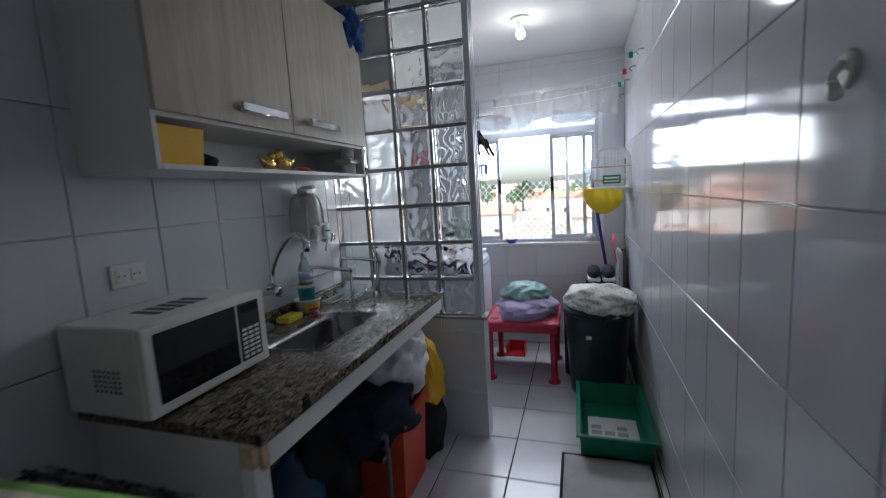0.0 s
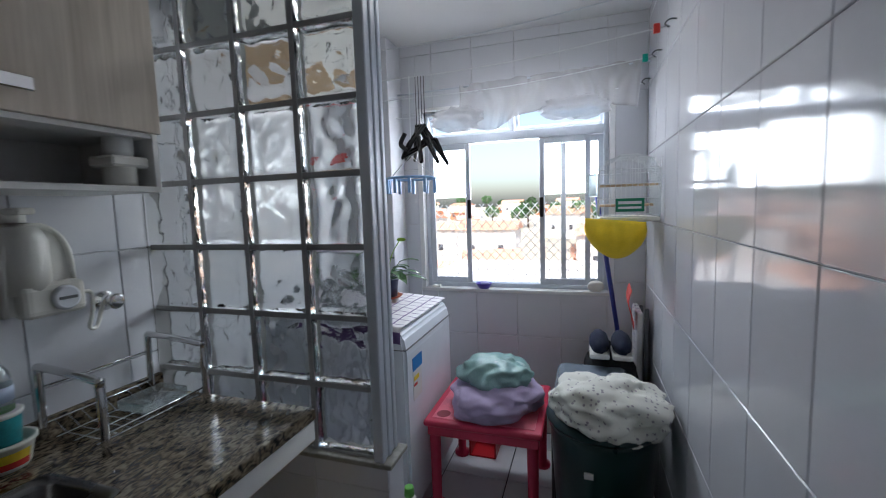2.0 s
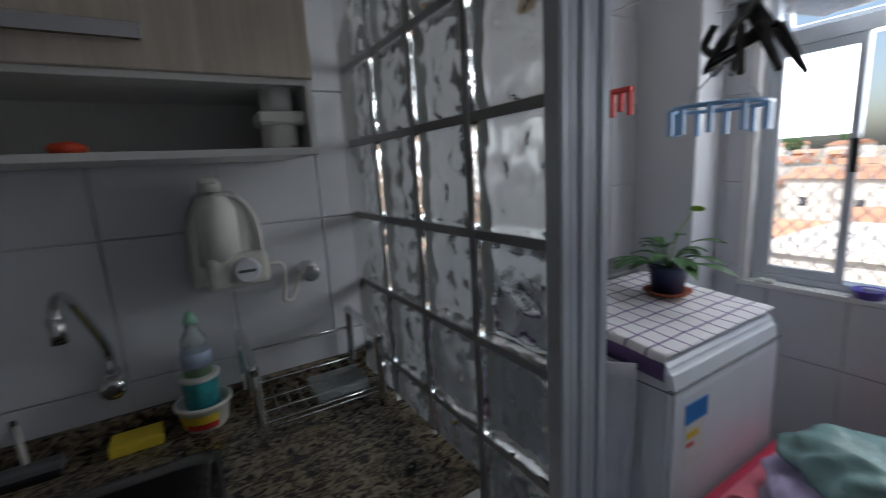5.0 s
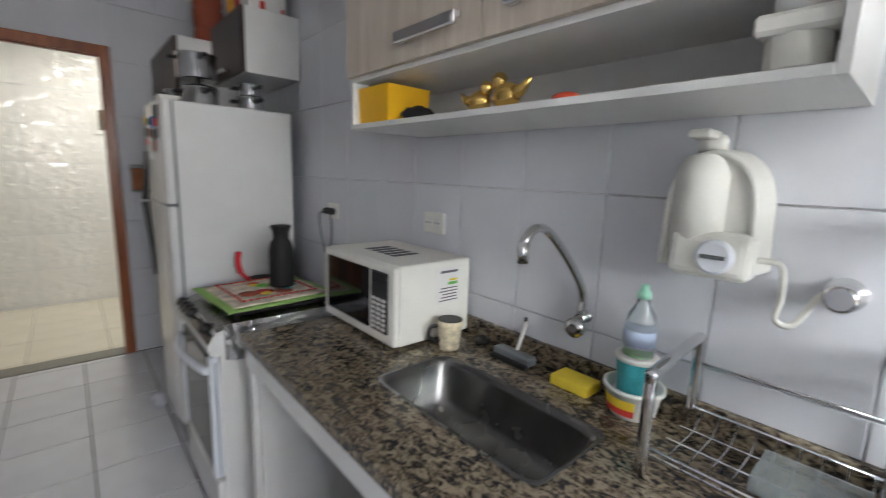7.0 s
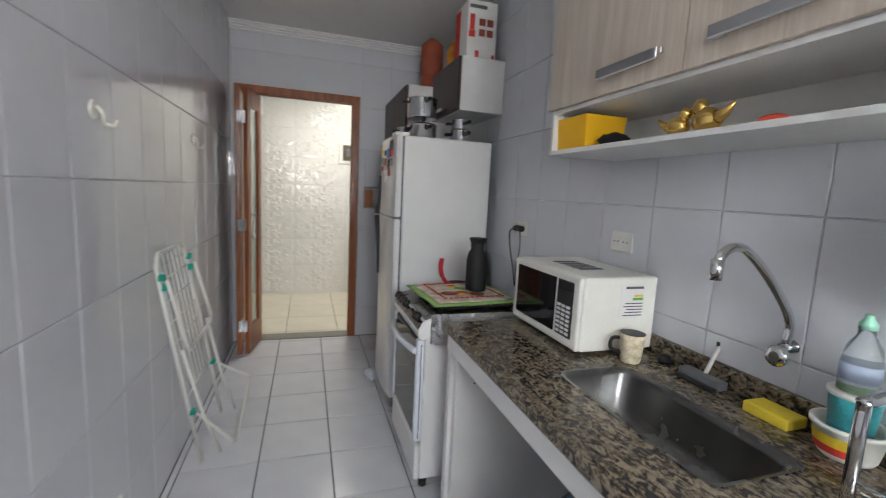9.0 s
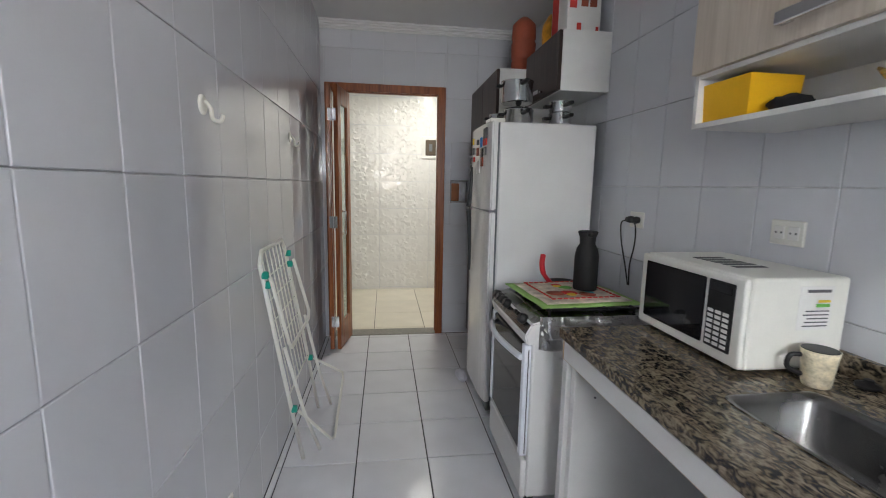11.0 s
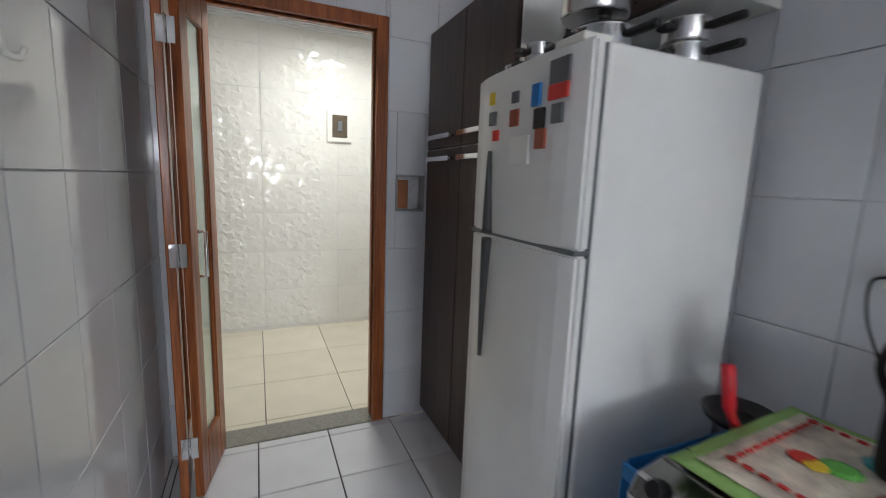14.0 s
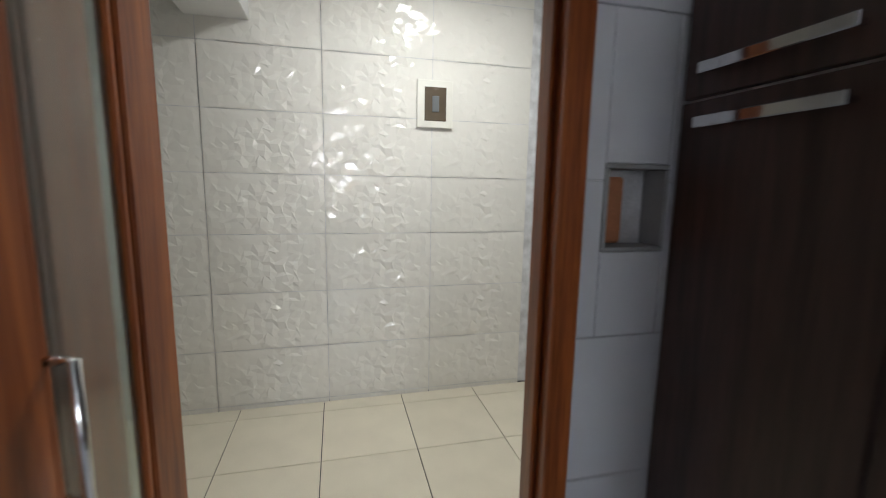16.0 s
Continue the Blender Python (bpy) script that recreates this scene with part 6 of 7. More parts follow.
tube(ring, "hoop", [(-0.475 + 0.10 * math.cos(2 * math.pi * k / 20), 3.58 + 0.10 * math.sin(2 * math.pi * k / 20), 1.50) for k in range(20)], 0.006, CLEAR_BLUE, 6, closed=True)
for k in range(10):
    a = 2 * math.pi * k / 10
    box(ring, "peg", (-0.475 + 0.10 * math.cos(a) - 0.006, 3.58 + 0.10 * math.sin(a) - 0.006, 1.435), (-0.475 + 0.10 * math.cos(a) + 0.006, 3.58 + 0.10 * math.sin(a) + 0.006, 1.50), CLEAR_BLUE, 0.002)
tube(ring, "cord", [(-0.475, 3.59, 1.94), (-0.475, 3.58, 1.60), (-0.375, 3.58, 1.50)], 0.002, ROPE, 5)
tube(ring, "cord", [(-0.475, 3.58, 1.60), (-0.575, 3.58, 1.50)], 0.002, ROPE, 5)
rring = thing("peg_ring", "red plastic peg hanger hanging from the line", "peg hanger", (-0.79, 3.6, 1.55))
boxes(rring, "bar", [((-0.86, 3.59, 1.585), (-0.72, 3.61, 1.60))], RED_SILK, 0.003)
for k in range(5):
    box(rring, "peg", (-0.855 + 0.03 * k, 3.593, 1.515 + 0.014 * (k % 2)), (-0.841 + 0.03 * k, 3.607, 1.585), RED_SILK, 0.002)
tube(rring, "cord", [(-0.79, 3.60, 1.60), (-0.79, 3.60, 1.945)], 0.0015, ROPE, 5)

cur = thing("curtain", "sheer white curtain knotted up over the window", "curtain", (0.0, 4.14, 1.8))


def swag(u, v):
    x = -0.42 + 0.88 * u
    drop = 0.19 + 0.05 * math.sin(2 * math.pi * u * 1.0 + 0.6) + 0.03 * abs(math.sin(9 * u))
    return (x + 0.02 * v * math.sin(11 * u), 4.135 - 0.03 * v + 0.03 * noise.noise(Vector((u * 13, v * 1.5, 3))) + 0.008 * math.sin(70 * u + 9 * noise.noise(Vector((u * 4, v, 1)))), 2.045 + 0.02 * u - drop * v)


sheet(cur, "cloth", swag, 110, 14, SHEER, 0.0012)
heap(cur, "knot", (-0.43, 4.10, 1.85), (0.26, 0.08, 0.12), SHEER, 4, 0.35, folds=0.12)
heap(cur, "gather", (0.16, 4.10, 1.855), (0.30, 0.07, 0.11), SHEER, 8, 0.3, folds=0.12)
tube(cur, "rod", [(-0.78, 4.15, 2.035), (XR, 4.15, 2.055)], 0.005, ALU_FRAME, 8)

lamp = thing("ceiling_lamp", "bare lit bulb in a white ceiling holder", "lamp", (-0.2, 3.59, HL))
lathe(lamp, "rose", (-0.2, 3.59, HL - 0.022), [(0.03, 0), (0.06, 0.012), (0.062, 0.022)], WHITE_PLASTIC, 24)
lathe(lamp, "holder", (-0.2, 3.59, HL - 0.065), [(0.018, 0), (0.02, 0.02), (0.022, 0.045)], WHITE_PLASTIC, 18)
b_ = lathe(lamp, "bulb", (-0.2, 3.59, HL - 0.125), [(0.008, 0), (0.02, 0.006), (0.029, 0.022), (0.029, 0.036), (0.02, 0.054), (0.014, 0.062)], BULB_GLOW, 22)
b_.visible_shadow = False

lc = thing("laundry_cabinet", "white laundry wall cabinet with a raw chipboard edge", "cabinet", (-1.1, 3.6, 2.1))
box(lc, "body", (XL + 0.002, 3.2, 2.095), (-0.955, 3.98, HL - 0.002), CAB_WHITE, 0.002)
boxes(lc, "bottom_edge", [((XL + 0.002, 3.2, 2.083), (-0.95, 3.982, 2.0945))], CHIP, 0.001)
lathe(lc, "knob", (-0.955, 3.75, 2.2), [(0.012, 0), (0.014, 0.02)], BLACK_PLASTIC, 12, tilt=Matrix.Rotation(radians(90), 3, "Y"))
ltap = thing("laundry_tap", "short chrome tap on the laundry wall", "tap", (XL, 4.0 - 0.12, 1.04))
tube(ltap, "pipe", [(XL, 3.90, 1.05), (XL + 0.10, 3.90, 1.05), (XL + 0.115, 3.90, 1.01)], 0.012, CHROME, 10)
lathe(ltap, "wheel", (XL + 0.06, 3.90, 1.06), [(0.012, 0), (0.024, 0.02), (0.024, 0.03)], CHROME, 14)
bowl = thing("purple_bowl", "small purple plastic bowl on the window sill", "bowl", (-0.445, YW + 0.03, WIN[2]))
lathe(bowl, "bowl", (-0.445, YW + 0.02, WIN[2] - 0.002), [(0.03, 0), (0.05, 0.03), (0.052, 0.034), (0.047, 0.034), (0.03, 0.006)], mat("purple", (0.12, 0.08, 0.45), 0.35), 22)
tagged(box(None, "soap_bar", (-0.79, YW - 0.004, WIN[2] - 0.002), (-0.73, YW + 0.03, WIN[2] + 0.014), WHITE_PLASTIC, 0.006), "small bar of soap on the window sill", "soap")
tagged(heap(None, "scrub_sponge", (0.23, YW + 0.01, WIN[2] + 0.03), (0.09, 0.05, 0.07), PAPER, 2, 0.15, sub=3), "white scrubbing brush on the window sill", "brush")

tray = thing("litter_tray", "green plastic tray holding newspaper", "tray", (0.32, 2.82, 0))
bm = bmesh.new()
for lo, hi in (((0.17, 2.58, 0), (0.46, 3.06, 0.006)), ((0.17, 2.58, 0.006), (0.176, 3.06, 0.11)), ((0.454, 2.58, 0.006), (0.46, 3.06, 0.11)), ((0.176, 2.58, 0.006), (0.454, 2.586, 0.11)), ((0.176, 3.054, 0.006), (0.454, 3.06, 0.11)),
               ((0.158, 2.568, 0.106), (0.174, 3.072, 0.116)), ((0.456, 2.568, 0.106), (0.472, 3.072, 0.116)), ((0.174, 2.568, 0.106), (0.456, 2.582, 0.116)), ((0.174, 3.058, 0.106), (0.456, 3.072, 0.116))):
    add_box(bm, lo, hi)
for v in bm.verts:
    k = 1 + 0.08 * v.co.z / 0.11
    v.co.x, v.co.y = 0.315 + (v.co.x - 0.315) * k, 2.82 + (v.co.y - 2.82) * k
finish("tray", bm, GREEN_PLASTIC, tray)
np_ = thing("newspaper", "grey folded newspaper lying in the tray", "newspaper", (0.31, 2.78, 0.007))
box(np_, "paper", (0.20, 2.62, 0.0065), (0.43, 2.90, 0.011), PAPER, 0.001)
boxes(np_, "print", [((0.215 + 0.06 * (k % 3), 2.64 + 0.05 * (k // 3), 0.0105), (0.262 + 0.06 * (k % 3), 2.675 + 0.05 * (k // 3), 0.0116)) for k in range(12) if k % 5], mat("newsprint", (0.35, 0.35, 0.36), 0.8))
fm = thing("floor_mat", "pale grey floor mat with a dark border", "mat", (0.25, 2.2, 0))
sheet(fm, "mat", lambda u, v: (0.05 + 0.40 * u, 1.85 + 0.72 * v, 0.004 + 0.006 * noise.noise(Vector((u * 5, v * 7, 1)))), 14, 22, mat("pale_mat", (0.52, 0.50, 0.50), 0.9, var=0.15, bump=0.3), 0.005)
tube(fm, "border", [(0.05, 1.85, 0.01), (0.05, 2.57, 0.01), (0.45, 2.57, 0.01), (0.45, 1.85, 0.01)], 0.007, BLACK_CLOTH, 6, closed=True)

# ---- final places: thing, fixed corner, stretch, shift ----
def settle(ob, corner, stretch, shift):
    """Stretch a thing about a corner and shift it, parts and all."""
    c = Vector(corner)
    m = Matrix.Translation(c + Vector(shift)) @ Matrix.Diagonal((*stretch, 1)) @ Matrix.Translation(-c)
    parts = [p for p in scene.objects if p.parent == ob]
    if ob.data is not None:
        ob.data.transform(m)
    elif parts:
        ob.matrix_basis = Matrix.Translation(m @ ob.matrix_basis.translation)
    for p in parts:
        p.data.transform(m)
        p.matrix_parent_inverse = ob.matrix_basis.inverted()


SAME = (1, 1, 1)
PLACES = {
    "microwave": ((XL, 1.385, 0.837), (1, 1.076, 1.10), (0.027, 0.045, 0.013)),
    "mug": (None, SAME, (-0.05, -0.035, 0)), "sink_squeegee": (None, SAME, (-0.02, -0.035, 0)), "sponge": (None, SAME, (-0.06, -0.04, 0)),
    "soap_tub": (None, SAME, (-0.04, -0.017, 0)), "printed_cup": (None, SAME, (-0.04, -0.017, 0)), "detergent_bottle": (None, SAME, (-0.04, -0.017, 0)),
    "dish_rack": ((-0.935, 2.565, CT), (1, 1.2, 1), (-0.035, 0, 0)), "soap_dish": (None, SAME, (-0.03, 0.05, 0)), "sink_plug": (None, SAME, (-0.06, -0.03, 0)),
    "wall_tap": (None, SAME, (-0.01, 0.004, 0.04)), "water_purifier": (None, SAME, (0, 0.045, 0.057)), "stove": (None, SAME, (0.03, 0.01, 0)), "stop_valve": (None, SAME, (0, 0.02, 0.045)),
    "power_cord": (None, SAME, (0, 0.022, 0.023)), "table_mat": (None, SAME, (-0.055, -0.005, -0.002)), "thermos_flask": (None, SAME, (-0.11, -0.015, 0)),
    "yellow_box": (None, SAME, (0.02, 0.045, 0)), "dark_pouch": (None, SAME, (0.03, 0.045, 0)), "orange_dish": (None, SAME, (0.02, 0.06, 0)),
    "gold_ornament": ((-1.03, 1.985, SH), (0.85, 0.85, 0.95), (0.03, 0.10, 0)), "gold_ornament.001": ((-1.03, 2.075, SH), (0.85, 0.85, 0.95), (0.03, 0.095, 0)), "canister": ((-1.03, 2.655, SH), (0.85, 0.85, 1), (0.03, 0.035, 0)),
    "blue_rag": (None, SAME, (0, 0.02, 0.03)), "appliance_carton": (None, SAME, (0, 0.10, 0)), "blue_crate": ((-0.64, 0.715, 0), (1, 0.3, 0.97), (0.02, 0.01, 0)), "clothes_airer": ((0.4, 0.5, 0), (1, 1.13, 1.0), (-0.005, 0.03, 0)),
    "litter_tray": ((0.46, 2.58, 0), (1.15, 1.2, 1.1), (0, 0.28, 0)), "newspaper": ((0.46, 2.58, 0), (1.15, 1.2, 1.1), (0, 0.28, 0)), "floor_mat": ((0.45, 2.57, 0), (1.05, 1, 1), (0, 0.27, 0)),
    "orange_crate": (None, SAME, (0, 0.03, 0)), "carrier_bag": ((-0.78, 2.52, 0.62), (1.15, 1.2, 1.15), (0.05, -0.02, -0.02)), "yellow_bag": (None, SAME, (0, 0.0, -0.07)),
    "clay_water_jar": ((0, 0, 2.062), (1, 1, 1.1), (0, 0.03, 0.028)), "navy_clothes": (None, SAME, (0.04, 0, 0.02)), "bird_cage": ((XR, 3.46, 1.315), (1.15, 1.1, 1.1), (0, 0.54, 0.055)), "cage_skirt": ((XR, 3.46, 1.335), (1.15, 1.1, 1.15), (0, 0.54, 0.03)),
}
ROOM = ((0.50, 2.885, 0), (1.12, 1.1675, 1.05), (-0.005, 0.033, 0))
NUDGE = {"pot_plant": (0.08, 0, 0), "low_table": (0, 0.1, 0), "lilac_towel": (0, 0.1, -0.012), "plastic_bag": (0.01, 0.1, -0.05), "waste_bin": (-0.02, 0.26, 0), "spotted_cloth": (-0.01, 0.24, -0.055),
         "storage_case": (-0.02, 0.16, 0), "red_cloth": (-0.005, 0.0, -0.03)}
for ob in [o for o in scene.objects if o.parent is None]:
    kind = ob.name.split(".")[0]
    if ob.name in PLACES:
        corner, stretch, shift = PLACES[ob.name]
        settle(ob, corner or (0, 0, 0), stretch, shift)
    elif kind in ("washing_machine", "dish_cloth", "pot_plant", "hanging_cloth", "low_table", "lilac_towel", "plastic_bag", "dustpan", "bleach_bottle", "waste_bin", "spotted_cloth", "storage_case",
                  "black_bag", "sports_shoe", "broom", "red_cloth", "washing_line", "clothes_hangers", "peg_ring", "curtain"):
        settle(ob, ROOM[0], ROOM[1], [a + b for a, b in zip(ROOM[2], NUDGE.get(kind, (0, 0, 0)))])
    elif kind == "ironing_board":
        settle(ob, (0.46, 4.12, 0), (1, 0.62, 0.93), (0, 0.36, 0))
    elif kind == "door_1":
        settle(ob, (0, 0, 0), SAME, (-0.022, 0, 0))
    elif kind == "cooking_pot":
        settle(ob, (0, 0, 0), SAME, (0.02, 0.04, 0))

# ---- outside: hillside town ----
bm = bmesh.new()


def hill(x, y):
    t = min(1, max(0, (y - 18) / 330))
    return -11 + 11.5 * t ** 0.8 + 1.6 * noise.noise(Vector((x * 0.012, y * 0.012, 4))) * min(1, y / 60)


ys = [YW + 0.3, 12, 20, 30, 40, 55, 70, 90, 115, 145, 180, 220, 270, 330, 420, 700, 1500]
g = []
for y in ys:
    g.append([bm.verts.new((x * max(1.0, y / 30), y, hill(x * max(1.0, y / 30), y) if y < 400 else hill(x, 400) - (y - 400) * 0.02)) for x in np.linspace(-60, 60, 33)])
for A, B in zip(g, g[1:]):
    for i in range(32):
        bm.faces.new((A[i], A[i + 1], B[i + 1], B[i]))
tagged(finish("ground", bm, OUT_GROUND), "sloping hillside below the window", "ground", "", "structure")


def house(w, d, h, material, m):
    o = thing("house", "small pale house with a clay tile roof", "house", group="houses on the hillside")
    box(o, "wall", (-w / 2, -d / 2, -2), (w / 2, d / 2, h), material, 0)
    bm = bmesh.new()
    P = [(-w / 2 - 0.4, -d / 2 - 0.4, h), (w / 2 + 0.4, -d / 2 - 0.4, h), (w / 2 + 0.4, d / 2 + 0.4, h), (-w / 2 - 0.4, d / 2 + 0.4, h), (-w / 2 - 0.4, 0, h + 1.4), (w / 2 + 0.4, 0, h + 1.4)]
    v = [bm.verts.new(p) for p in P]
    for f in ((0, 1, 5, 4), (2, 3, 4, 5), (0, 4, 3), (1, 2, 5), (3, 2, 1, 0)):
        bm.faces.new([v[i] for i in f])
    finish("roof", bm, OUT_ROOF, o)
    for k in (-1, 1):
        box(o, "window", (k * w * 0.25 - 0.5, -d / 2 - 0.06, h * 0.35), (k * w * 0.25 + 0.5, -d / 2 + 0.02, h * 0.35 + 1.2), OUT_DARK, 0)
    o.matrix_basis = m
    return o


ro = random.Random(21)
protos = [house(7, 6, 3.2, OUT_WALL, Matrix.Translation((-14, 48, hill(-14, 48)))), house(10, 7, 5.8, OUT_WALL, Matrix.Translation((16, 55, hill(16, 55)))), house(6, 6, 3.0, RAW_BRICK, Matrix.Translation((2, 62, hill(2, 62))))]
for k in range(95):
    y = 42 + 210 * (k / 95) ** 1.15
    x = ro.uniform(-0.75, 0.75) * y
    copy_thing(protos[ro.randrange(3)], Matrix.Translation((x, y, hill(x, y))) @ pose(0, 0, 0, 0, 0, ro.uniform(-35, 35)))
near = thing("apartment_block", "low pale building with dark windows below", "building", (1, 27, -11))
box(near, "wall", (-8.5, 24, -12), (2.0, 33, -2.9), OUT_WALL, 0)
box(near, "wing", (2.1, 25, -12), (6.5, 33, -3.6), OUT_WALL, 0)
box(near, "parapet", (-8.7, 23.8, -2.9), (2.1, 33.2, -2.6), OUT_WALL, 0.02)
for x, z in ((-6.2, -4.6), (-3.4, -4.6), (-0.9, -4.9), (-6.2, -7.4), (-3.4, -7.4), (-0.9, -7.4)):
    box(near, "window", (x - 0.35, 23.9, z - 0.6), (x + 0.35, 24.1, z + 0.7), OUT_DARK, 0.01)
shed = thing("clay_roof_shed", "low shed with a clay tile roof", "shed", (6, 20, -9))
boxes(shed, "wall", [((4.2, 17, -12), (9.5, 21, -5.6))], OUT_WALL)
bm = bmesh.new()
v = [bm.verts.new(p) for p in ((3.8, 16.6, -5.6), (10, 16.6, -5.6), (10, 21.4, -4.2), (3.8, 21.4, -4.2), (3.8, 21.4, -4.4), (10, 21.4, -4.4), (10, 16.6, -5.8), (3.8, 16.6, -5.8))]
for f in ((0, 1, 2, 3), (4, 5, 6, 7), (0, 7, 6, 1), (2, 5, 4, 3), (1, 6, 5, 2), (0, 3, 4, 7)):
    bm.faces.new([v[i] for i in f])
finish("roof", bm, OUT_ROOF, shed)


def tree(h, seed):
    t = thing("tree", "leafy green tree on the hillside", "tree", group="trees on the hillside")
    rt = random.Random(seed)
    bm = bmesh.new()
    add_tube(bm, [(0, 0, -1), (0.1, 0, h * 0.4), (0.2, 0.1, h * 0.75)], [h * 0.04, h * 0.03, h * 0.01], 6)
    for k in range(5):
        a = k * 1.3
        add_tube(bm, [(0.1, 0, h * 0.4), (math.cos(a) * h * 0.25, math.sin(a) * h * 0.25, h * 0.7)], [h * 0.018, h * 0.006], 5)
    finish("trunk", bm, OUT_BARK, t)
    bm = bmesh.new()
    for k in range(420):
        d = Vector((rt.gauss(0, 1), rt.gauss(0, 1), rt.gauss(0, 0.8))).normalized() * rt.uniform(0.5, 1) ** 0.5
        lump = 1 + 0.35 * noise.noise(d * 2 + Vector((seed, 0, 0)))
        c = Vector((d.x * h * 0.38 * lump, d.y * h * 0.38 * lump, h * 0.72 + d.z * h * 0.3 * lump))
        u = Vector((rt.gauss(0, 1), rt.gauss(0, 1), rt.gauss(0, 1))).normalized()
        w = u.orthogonal().normalized()
        s = h * rt.uniform(0.035, 0.07)
        q = [bm.verts.new(c + u * s), bm.verts.new(c + w * s * 0.6), bm.verts.new(c - u * s), bm.verts.new(c - w * s * 0.6)]
        bm.faces.new(q)
    tagged(finish("leaves", bm, OUT_LEAF, t), "", "", "", "stuff")
    return t


trees = [tree(7, 1), tree(9, 2)]
trees[0].matrix_basis = Matrix.Translation((-30, 150, hill(-30, 150)))
trees[1].matrix_basis = Matrix.Translation((25, 190, hill(25, 190)))
for k in range(46):
    y = 110 + 170 * ro.random()
    if k > 20:
        y = ro.uniform(240, 330)
    x = ro.uniform(-0.6, 0.6) * y
    copy_thing(trees[k % 2], Matrix.Translation((x, y, hill(x, y))) @ pose(0, 0, 0, 0, 0, ro.uniform(0, 360)) @ Matrix.Scale(1, 4))

# ---- tiles, piece by piece ----
TILE_MESH = {}


def tile_mesh(w, h, material, kind="flat"):
    key = (round(w, 3), round(h, 3), material.name, kind)
    if key not in TILE_MESH:
        bm = bmesh.new()
        b = 0.0018
        o = [(-w / 2, -h / 2), (w / 2, -h / 2), (w / 2, h / 2), (-w / 2, h / 2)]
        base = [bm.verts.new((x, y, -T)) for x, y in o]
        mid = [bm.verts.new((x, y, -b)) for x, y in o]
        topv = [bm.verts.new((x - math.copysign(b, x), y - math.copysign(b, y), 0)) for x, y in o]
        for A, B in ((base, mid), (mid, topv)):
            for i in range(4):
                bm.faces.new((A[i], A[(i + 1) % 4], B[(i + 1) % 4], B[i]))
        bm.faces.new(topv)
        me = bpy.data.meshes.new("tile")
        bm.to_mesh(me)
        bm.free()
        me.materials.append(material)
        TILE_MESH[key] = me
    return TILE_MESH[key]


def cuts(lo, hi, origin, pitch):
    k = math.ceil((lo - origin) / pitch - 1e-6)
    out = [lo]
    while origin + k * pitch < hi - 1e-6:
        if origin + k * pitch > lo + 0.012:
            out.append(origin + k * pitch)
        k += 1
    return out + [hi]


def lay(parent, place, us, vs, material, joint=0.0028, holes=(), name="tile"):
    """Tiles on a plane: place(u, v) gives the pose of a tile's middle."""
    rnd = random.Random(len(us) * 31 + len(vs))
    for a, b in zip(us, us[1:]):
        for c, d in zip(vs, vs[1:]):
            pieces = [(a, b, c, d)]
            for h0, h1, g0, g1 in holes:
                nxt = []
                for (p, q, r, s) in pieces:
                    if q <= h0 or p >= h1 or s <= g0 or r >= g1:
                        nxt.append((p, q, r, s))
                        continue
                    if p < h0:
                        nxt.append((p, h0, r, s))
                    if q > h1:
                        nxt.append((h1, q, r, s))
                    m0, m1 = max(p, h0), min(q, h1)
                    if r < g0:
                        nxt.append((m0, m1, r, g0))
                    if s > g1:
                        nxt.append((m0, m1, g1, s))
                pieces = nxt
            for p, q, r, s in pieces:
                if q - p < 0.008 or s - r < 0.008:
                    continue
                me = tile_mesh(q - p - joint, s - r - joint, material)
                ob = new(name, me)
                fasten(ob, parent, True)
                ob.matrix_basis = place((p + q) / 2, (r + s) / 2) @ pose(0, 0, 0, rnd.uniform(-0.12, 0.12), rnd.uniform(-0.12, 0.12), 0)


ROWZ, COLW, ROWH = 1.335, 0.26, 0.355
lay(wall_left, lambda u, v: Matrix.Translation((XL, u, v)) @ Matrix(((0, 0, 1, 0), (1, 0, 0, 0), (0, 1, 0, 0), (0, 0, 0, 1))), cuts(YD, YW, 2.307, COLW), cuts(0, HK, ROWZ, ROWH), TILE)
lay(wall_right, lambda u, v: Matrix.Translation((XR, u, v)) @ Matrix(((0, 0, -1, 0), (-1, 0, 0, 0), (0, 1, 0, 0), (0, 0, 0, 1))), cuts(YD, YW, 1.607, COLW), cuts(0, HK, ROWZ, ROWH), TILE)
lay(wall_door, lambda u, v: Matrix.Translation((u, YD, v)) @ Matrix(((-1, 0, 0, 0), (0, 0, 1, 0), (0, 1, 0, 0), (0, 0, 0, 1))), cuts(XL, XR, -0.53, COLW), cuts(0, HK, ROWZ, ROWH), TILE,
    holes=((DOOR[0], DOOR[1], -1, DOOR[2]), (-0.739, -0.578, 1.178, 1.372)))
lay(wall_window, lambda u, v: Matrix.Translation((u, YW, v)) @ Matrix(((1, 0, 0, 0), (0, 0, -1, 0), (0, 1, 0, 0), (0, 0, 0, 1))), cuts(XL, XR, 0.03, COLW), cuts(0, HL, ROWZ - 0.005, ROWH), TILE,
    holes=((WIN[0] - 0.03, WIN[1] + 0.03, WIN[2] - 0.022, WIN[3] + 0.02),))
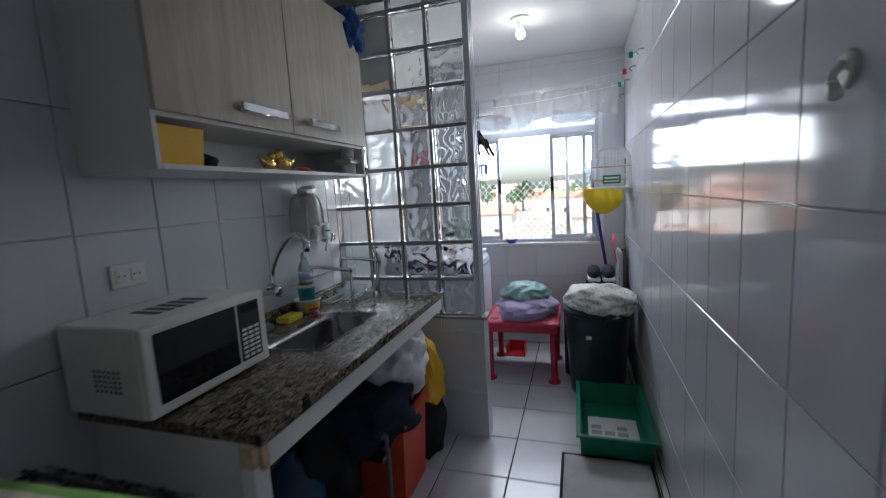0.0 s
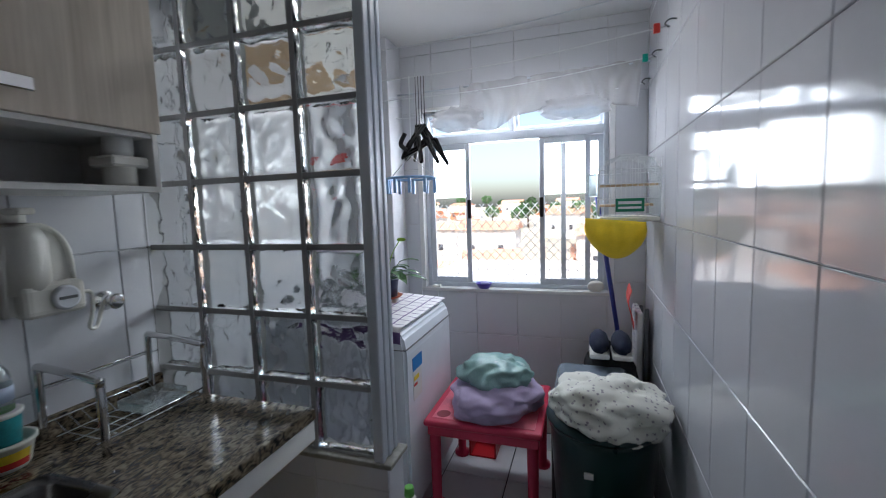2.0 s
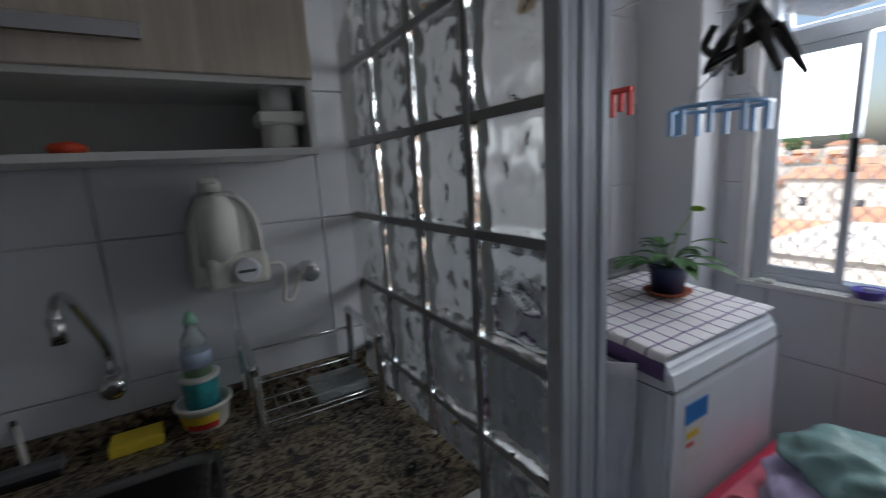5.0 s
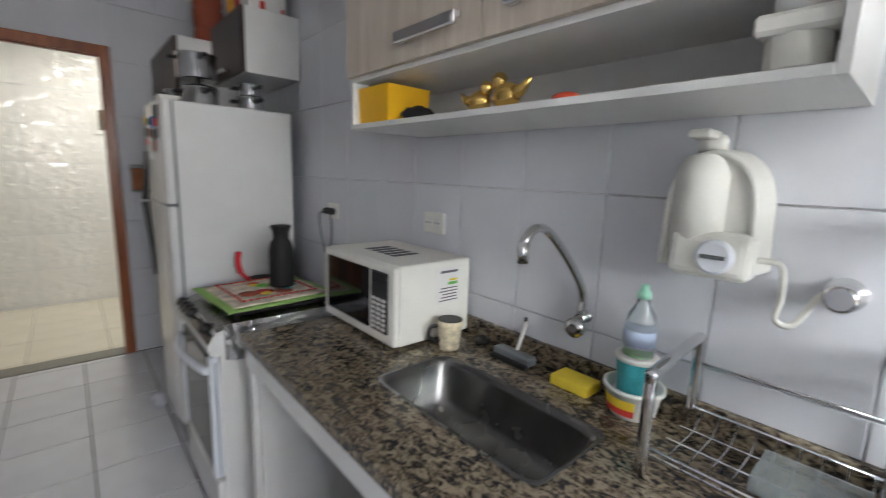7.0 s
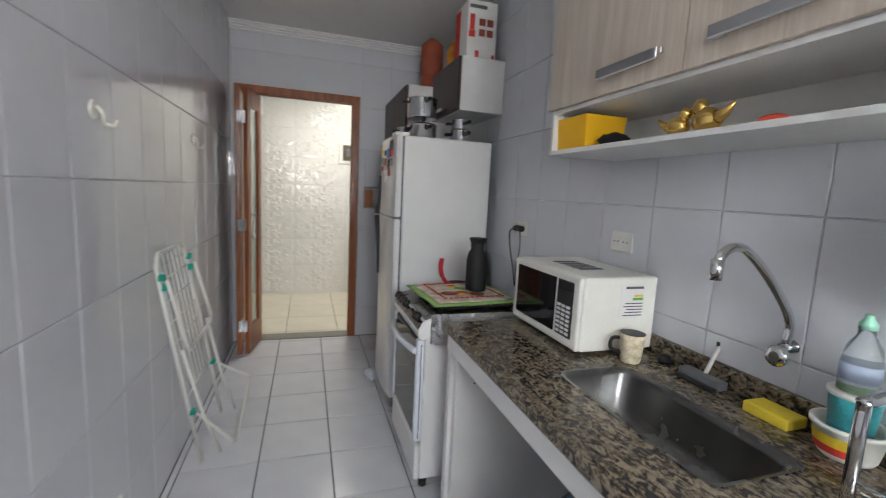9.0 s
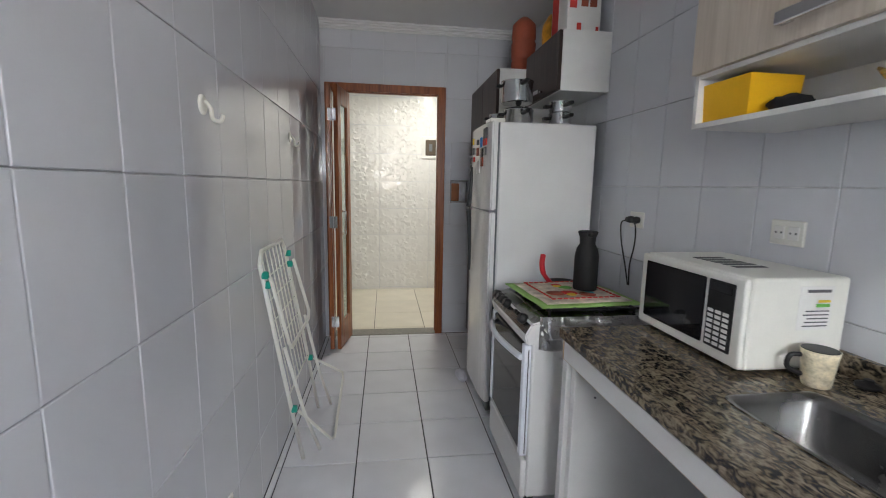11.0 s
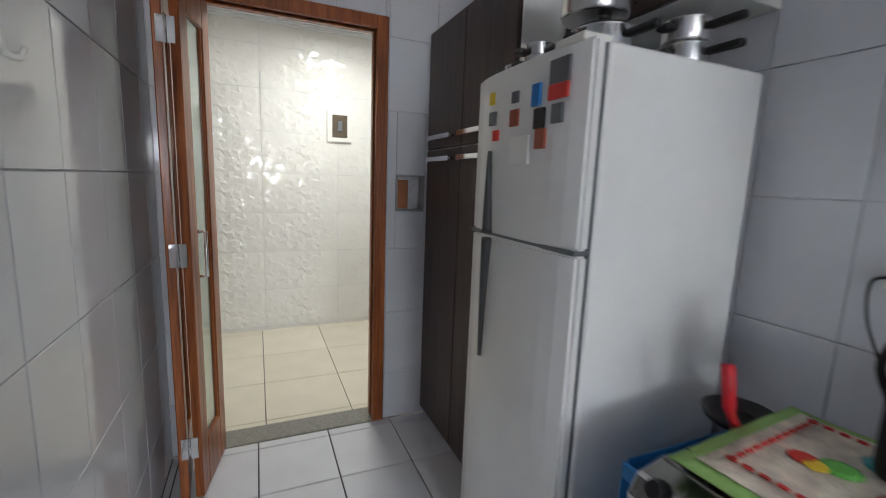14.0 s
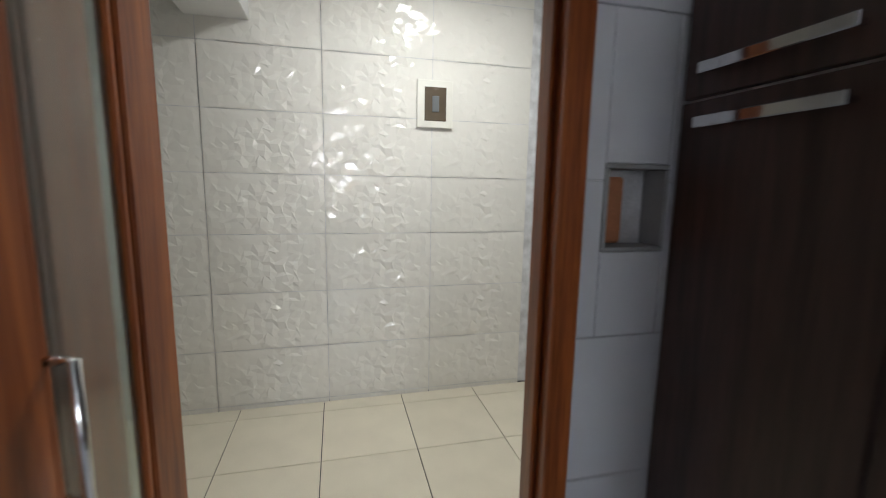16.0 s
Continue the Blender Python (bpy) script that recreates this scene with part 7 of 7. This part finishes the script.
lay(half_wall, lambda u, v: Matrix.Translation((u, YP - 0.004, v)) @ Matrix(((1, 0, 0, 0), (0, 0, -1, 0), (0, 1, 0, 0), (0, 0, 0, 1))), cuts(XL, PX + 0.012, -0.36, COLW), cuts(0, PZ - 0.016, ROWZ, ROWH), TILE)
FP = 0.343
lay(floor, lambda u, v: Matrix.Translation((u, v, 0)), cuts(XL, XR, 0.122, FP), cuts(YD + 0.01, YW, 0.883, FP), FLOOR_TILE, 0.006)
lay(hall_floor, lambda u, v: Matrix.Translation((u, v, 0)), cuts(-1.6, 1.6, 0.083, 0.47), cuts(YH, YD - 0.14, -2.03, 0.47), HALL_FLOOR, 0.004)


def relief_mesh(w, h):
    """A tile with a low relief of small flat facets, strongest towards its middle."""
    bm = bmesh.new()
    rnd = random.Random(8)
    nx, ny = 20, 11
    g = []
    for i in range(nx + 1):
        row = []
        for j in range(ny + 1):
            u, v = i / nx * 2 - 1, j / ny * 2 - 1
            inner = 0 < i < nx and 0 < j < ny
            amp = max(0.25, 1.2 - abs(u) * 0.8 - abs(v) * 0.2)
            jx, jy = (rnd.uniform(-0.35, 0.35), rnd.uniform(-0.35, 0.35)) if inner else (0, 0)
            row.append(bm.verts.new(((i + jx) / nx * w - w / 2, (j + jy) / ny * h - h / 2, rnd.choice((-1, 0, 0, 1)) * rnd.uniform(0.002, 0.0045) * amp if inner else -0.001)))
        g.append(row)
    for i in range(nx):
        for j in range(ny):
            a, b, c, d = g[i][j], g[i + 1][j], g[i + 1][j + 1], g[i][j + 1]
            if rnd.random() < 0.5:
                bm.faces.new((a, b, c)), bm.faces.new((a, c, d))
            else:
                bm.faces.new((a, b, d)), bm.faces.new((b, c, d))
    me = bpy.data.meshes.new("relief_tile")
    bm.to_mesh(me)
    bm.free()
    me.materials.append(HALL_TILE)
    return me


RELIEF = relief_mesh(0.616, 0.331)
for i in range(-2, 3):
    for k in range(-1, 8):
        z = 0.1925 + 0.335 * k
        if z + 0.17 > HK + 0.2:
            continue
        ob = new("relief_tile", RELIEF)
        fasten(ob, hall_wall, True)
        ob.matrix_basis = Matrix.Translation((0.362 + 0.62 * i, YH, z)) @ Matrix(((-1, 0, 0, 0), (0, 0, 1, 0), (0, 1, 0, 0), (0, 0, 0, 1)))
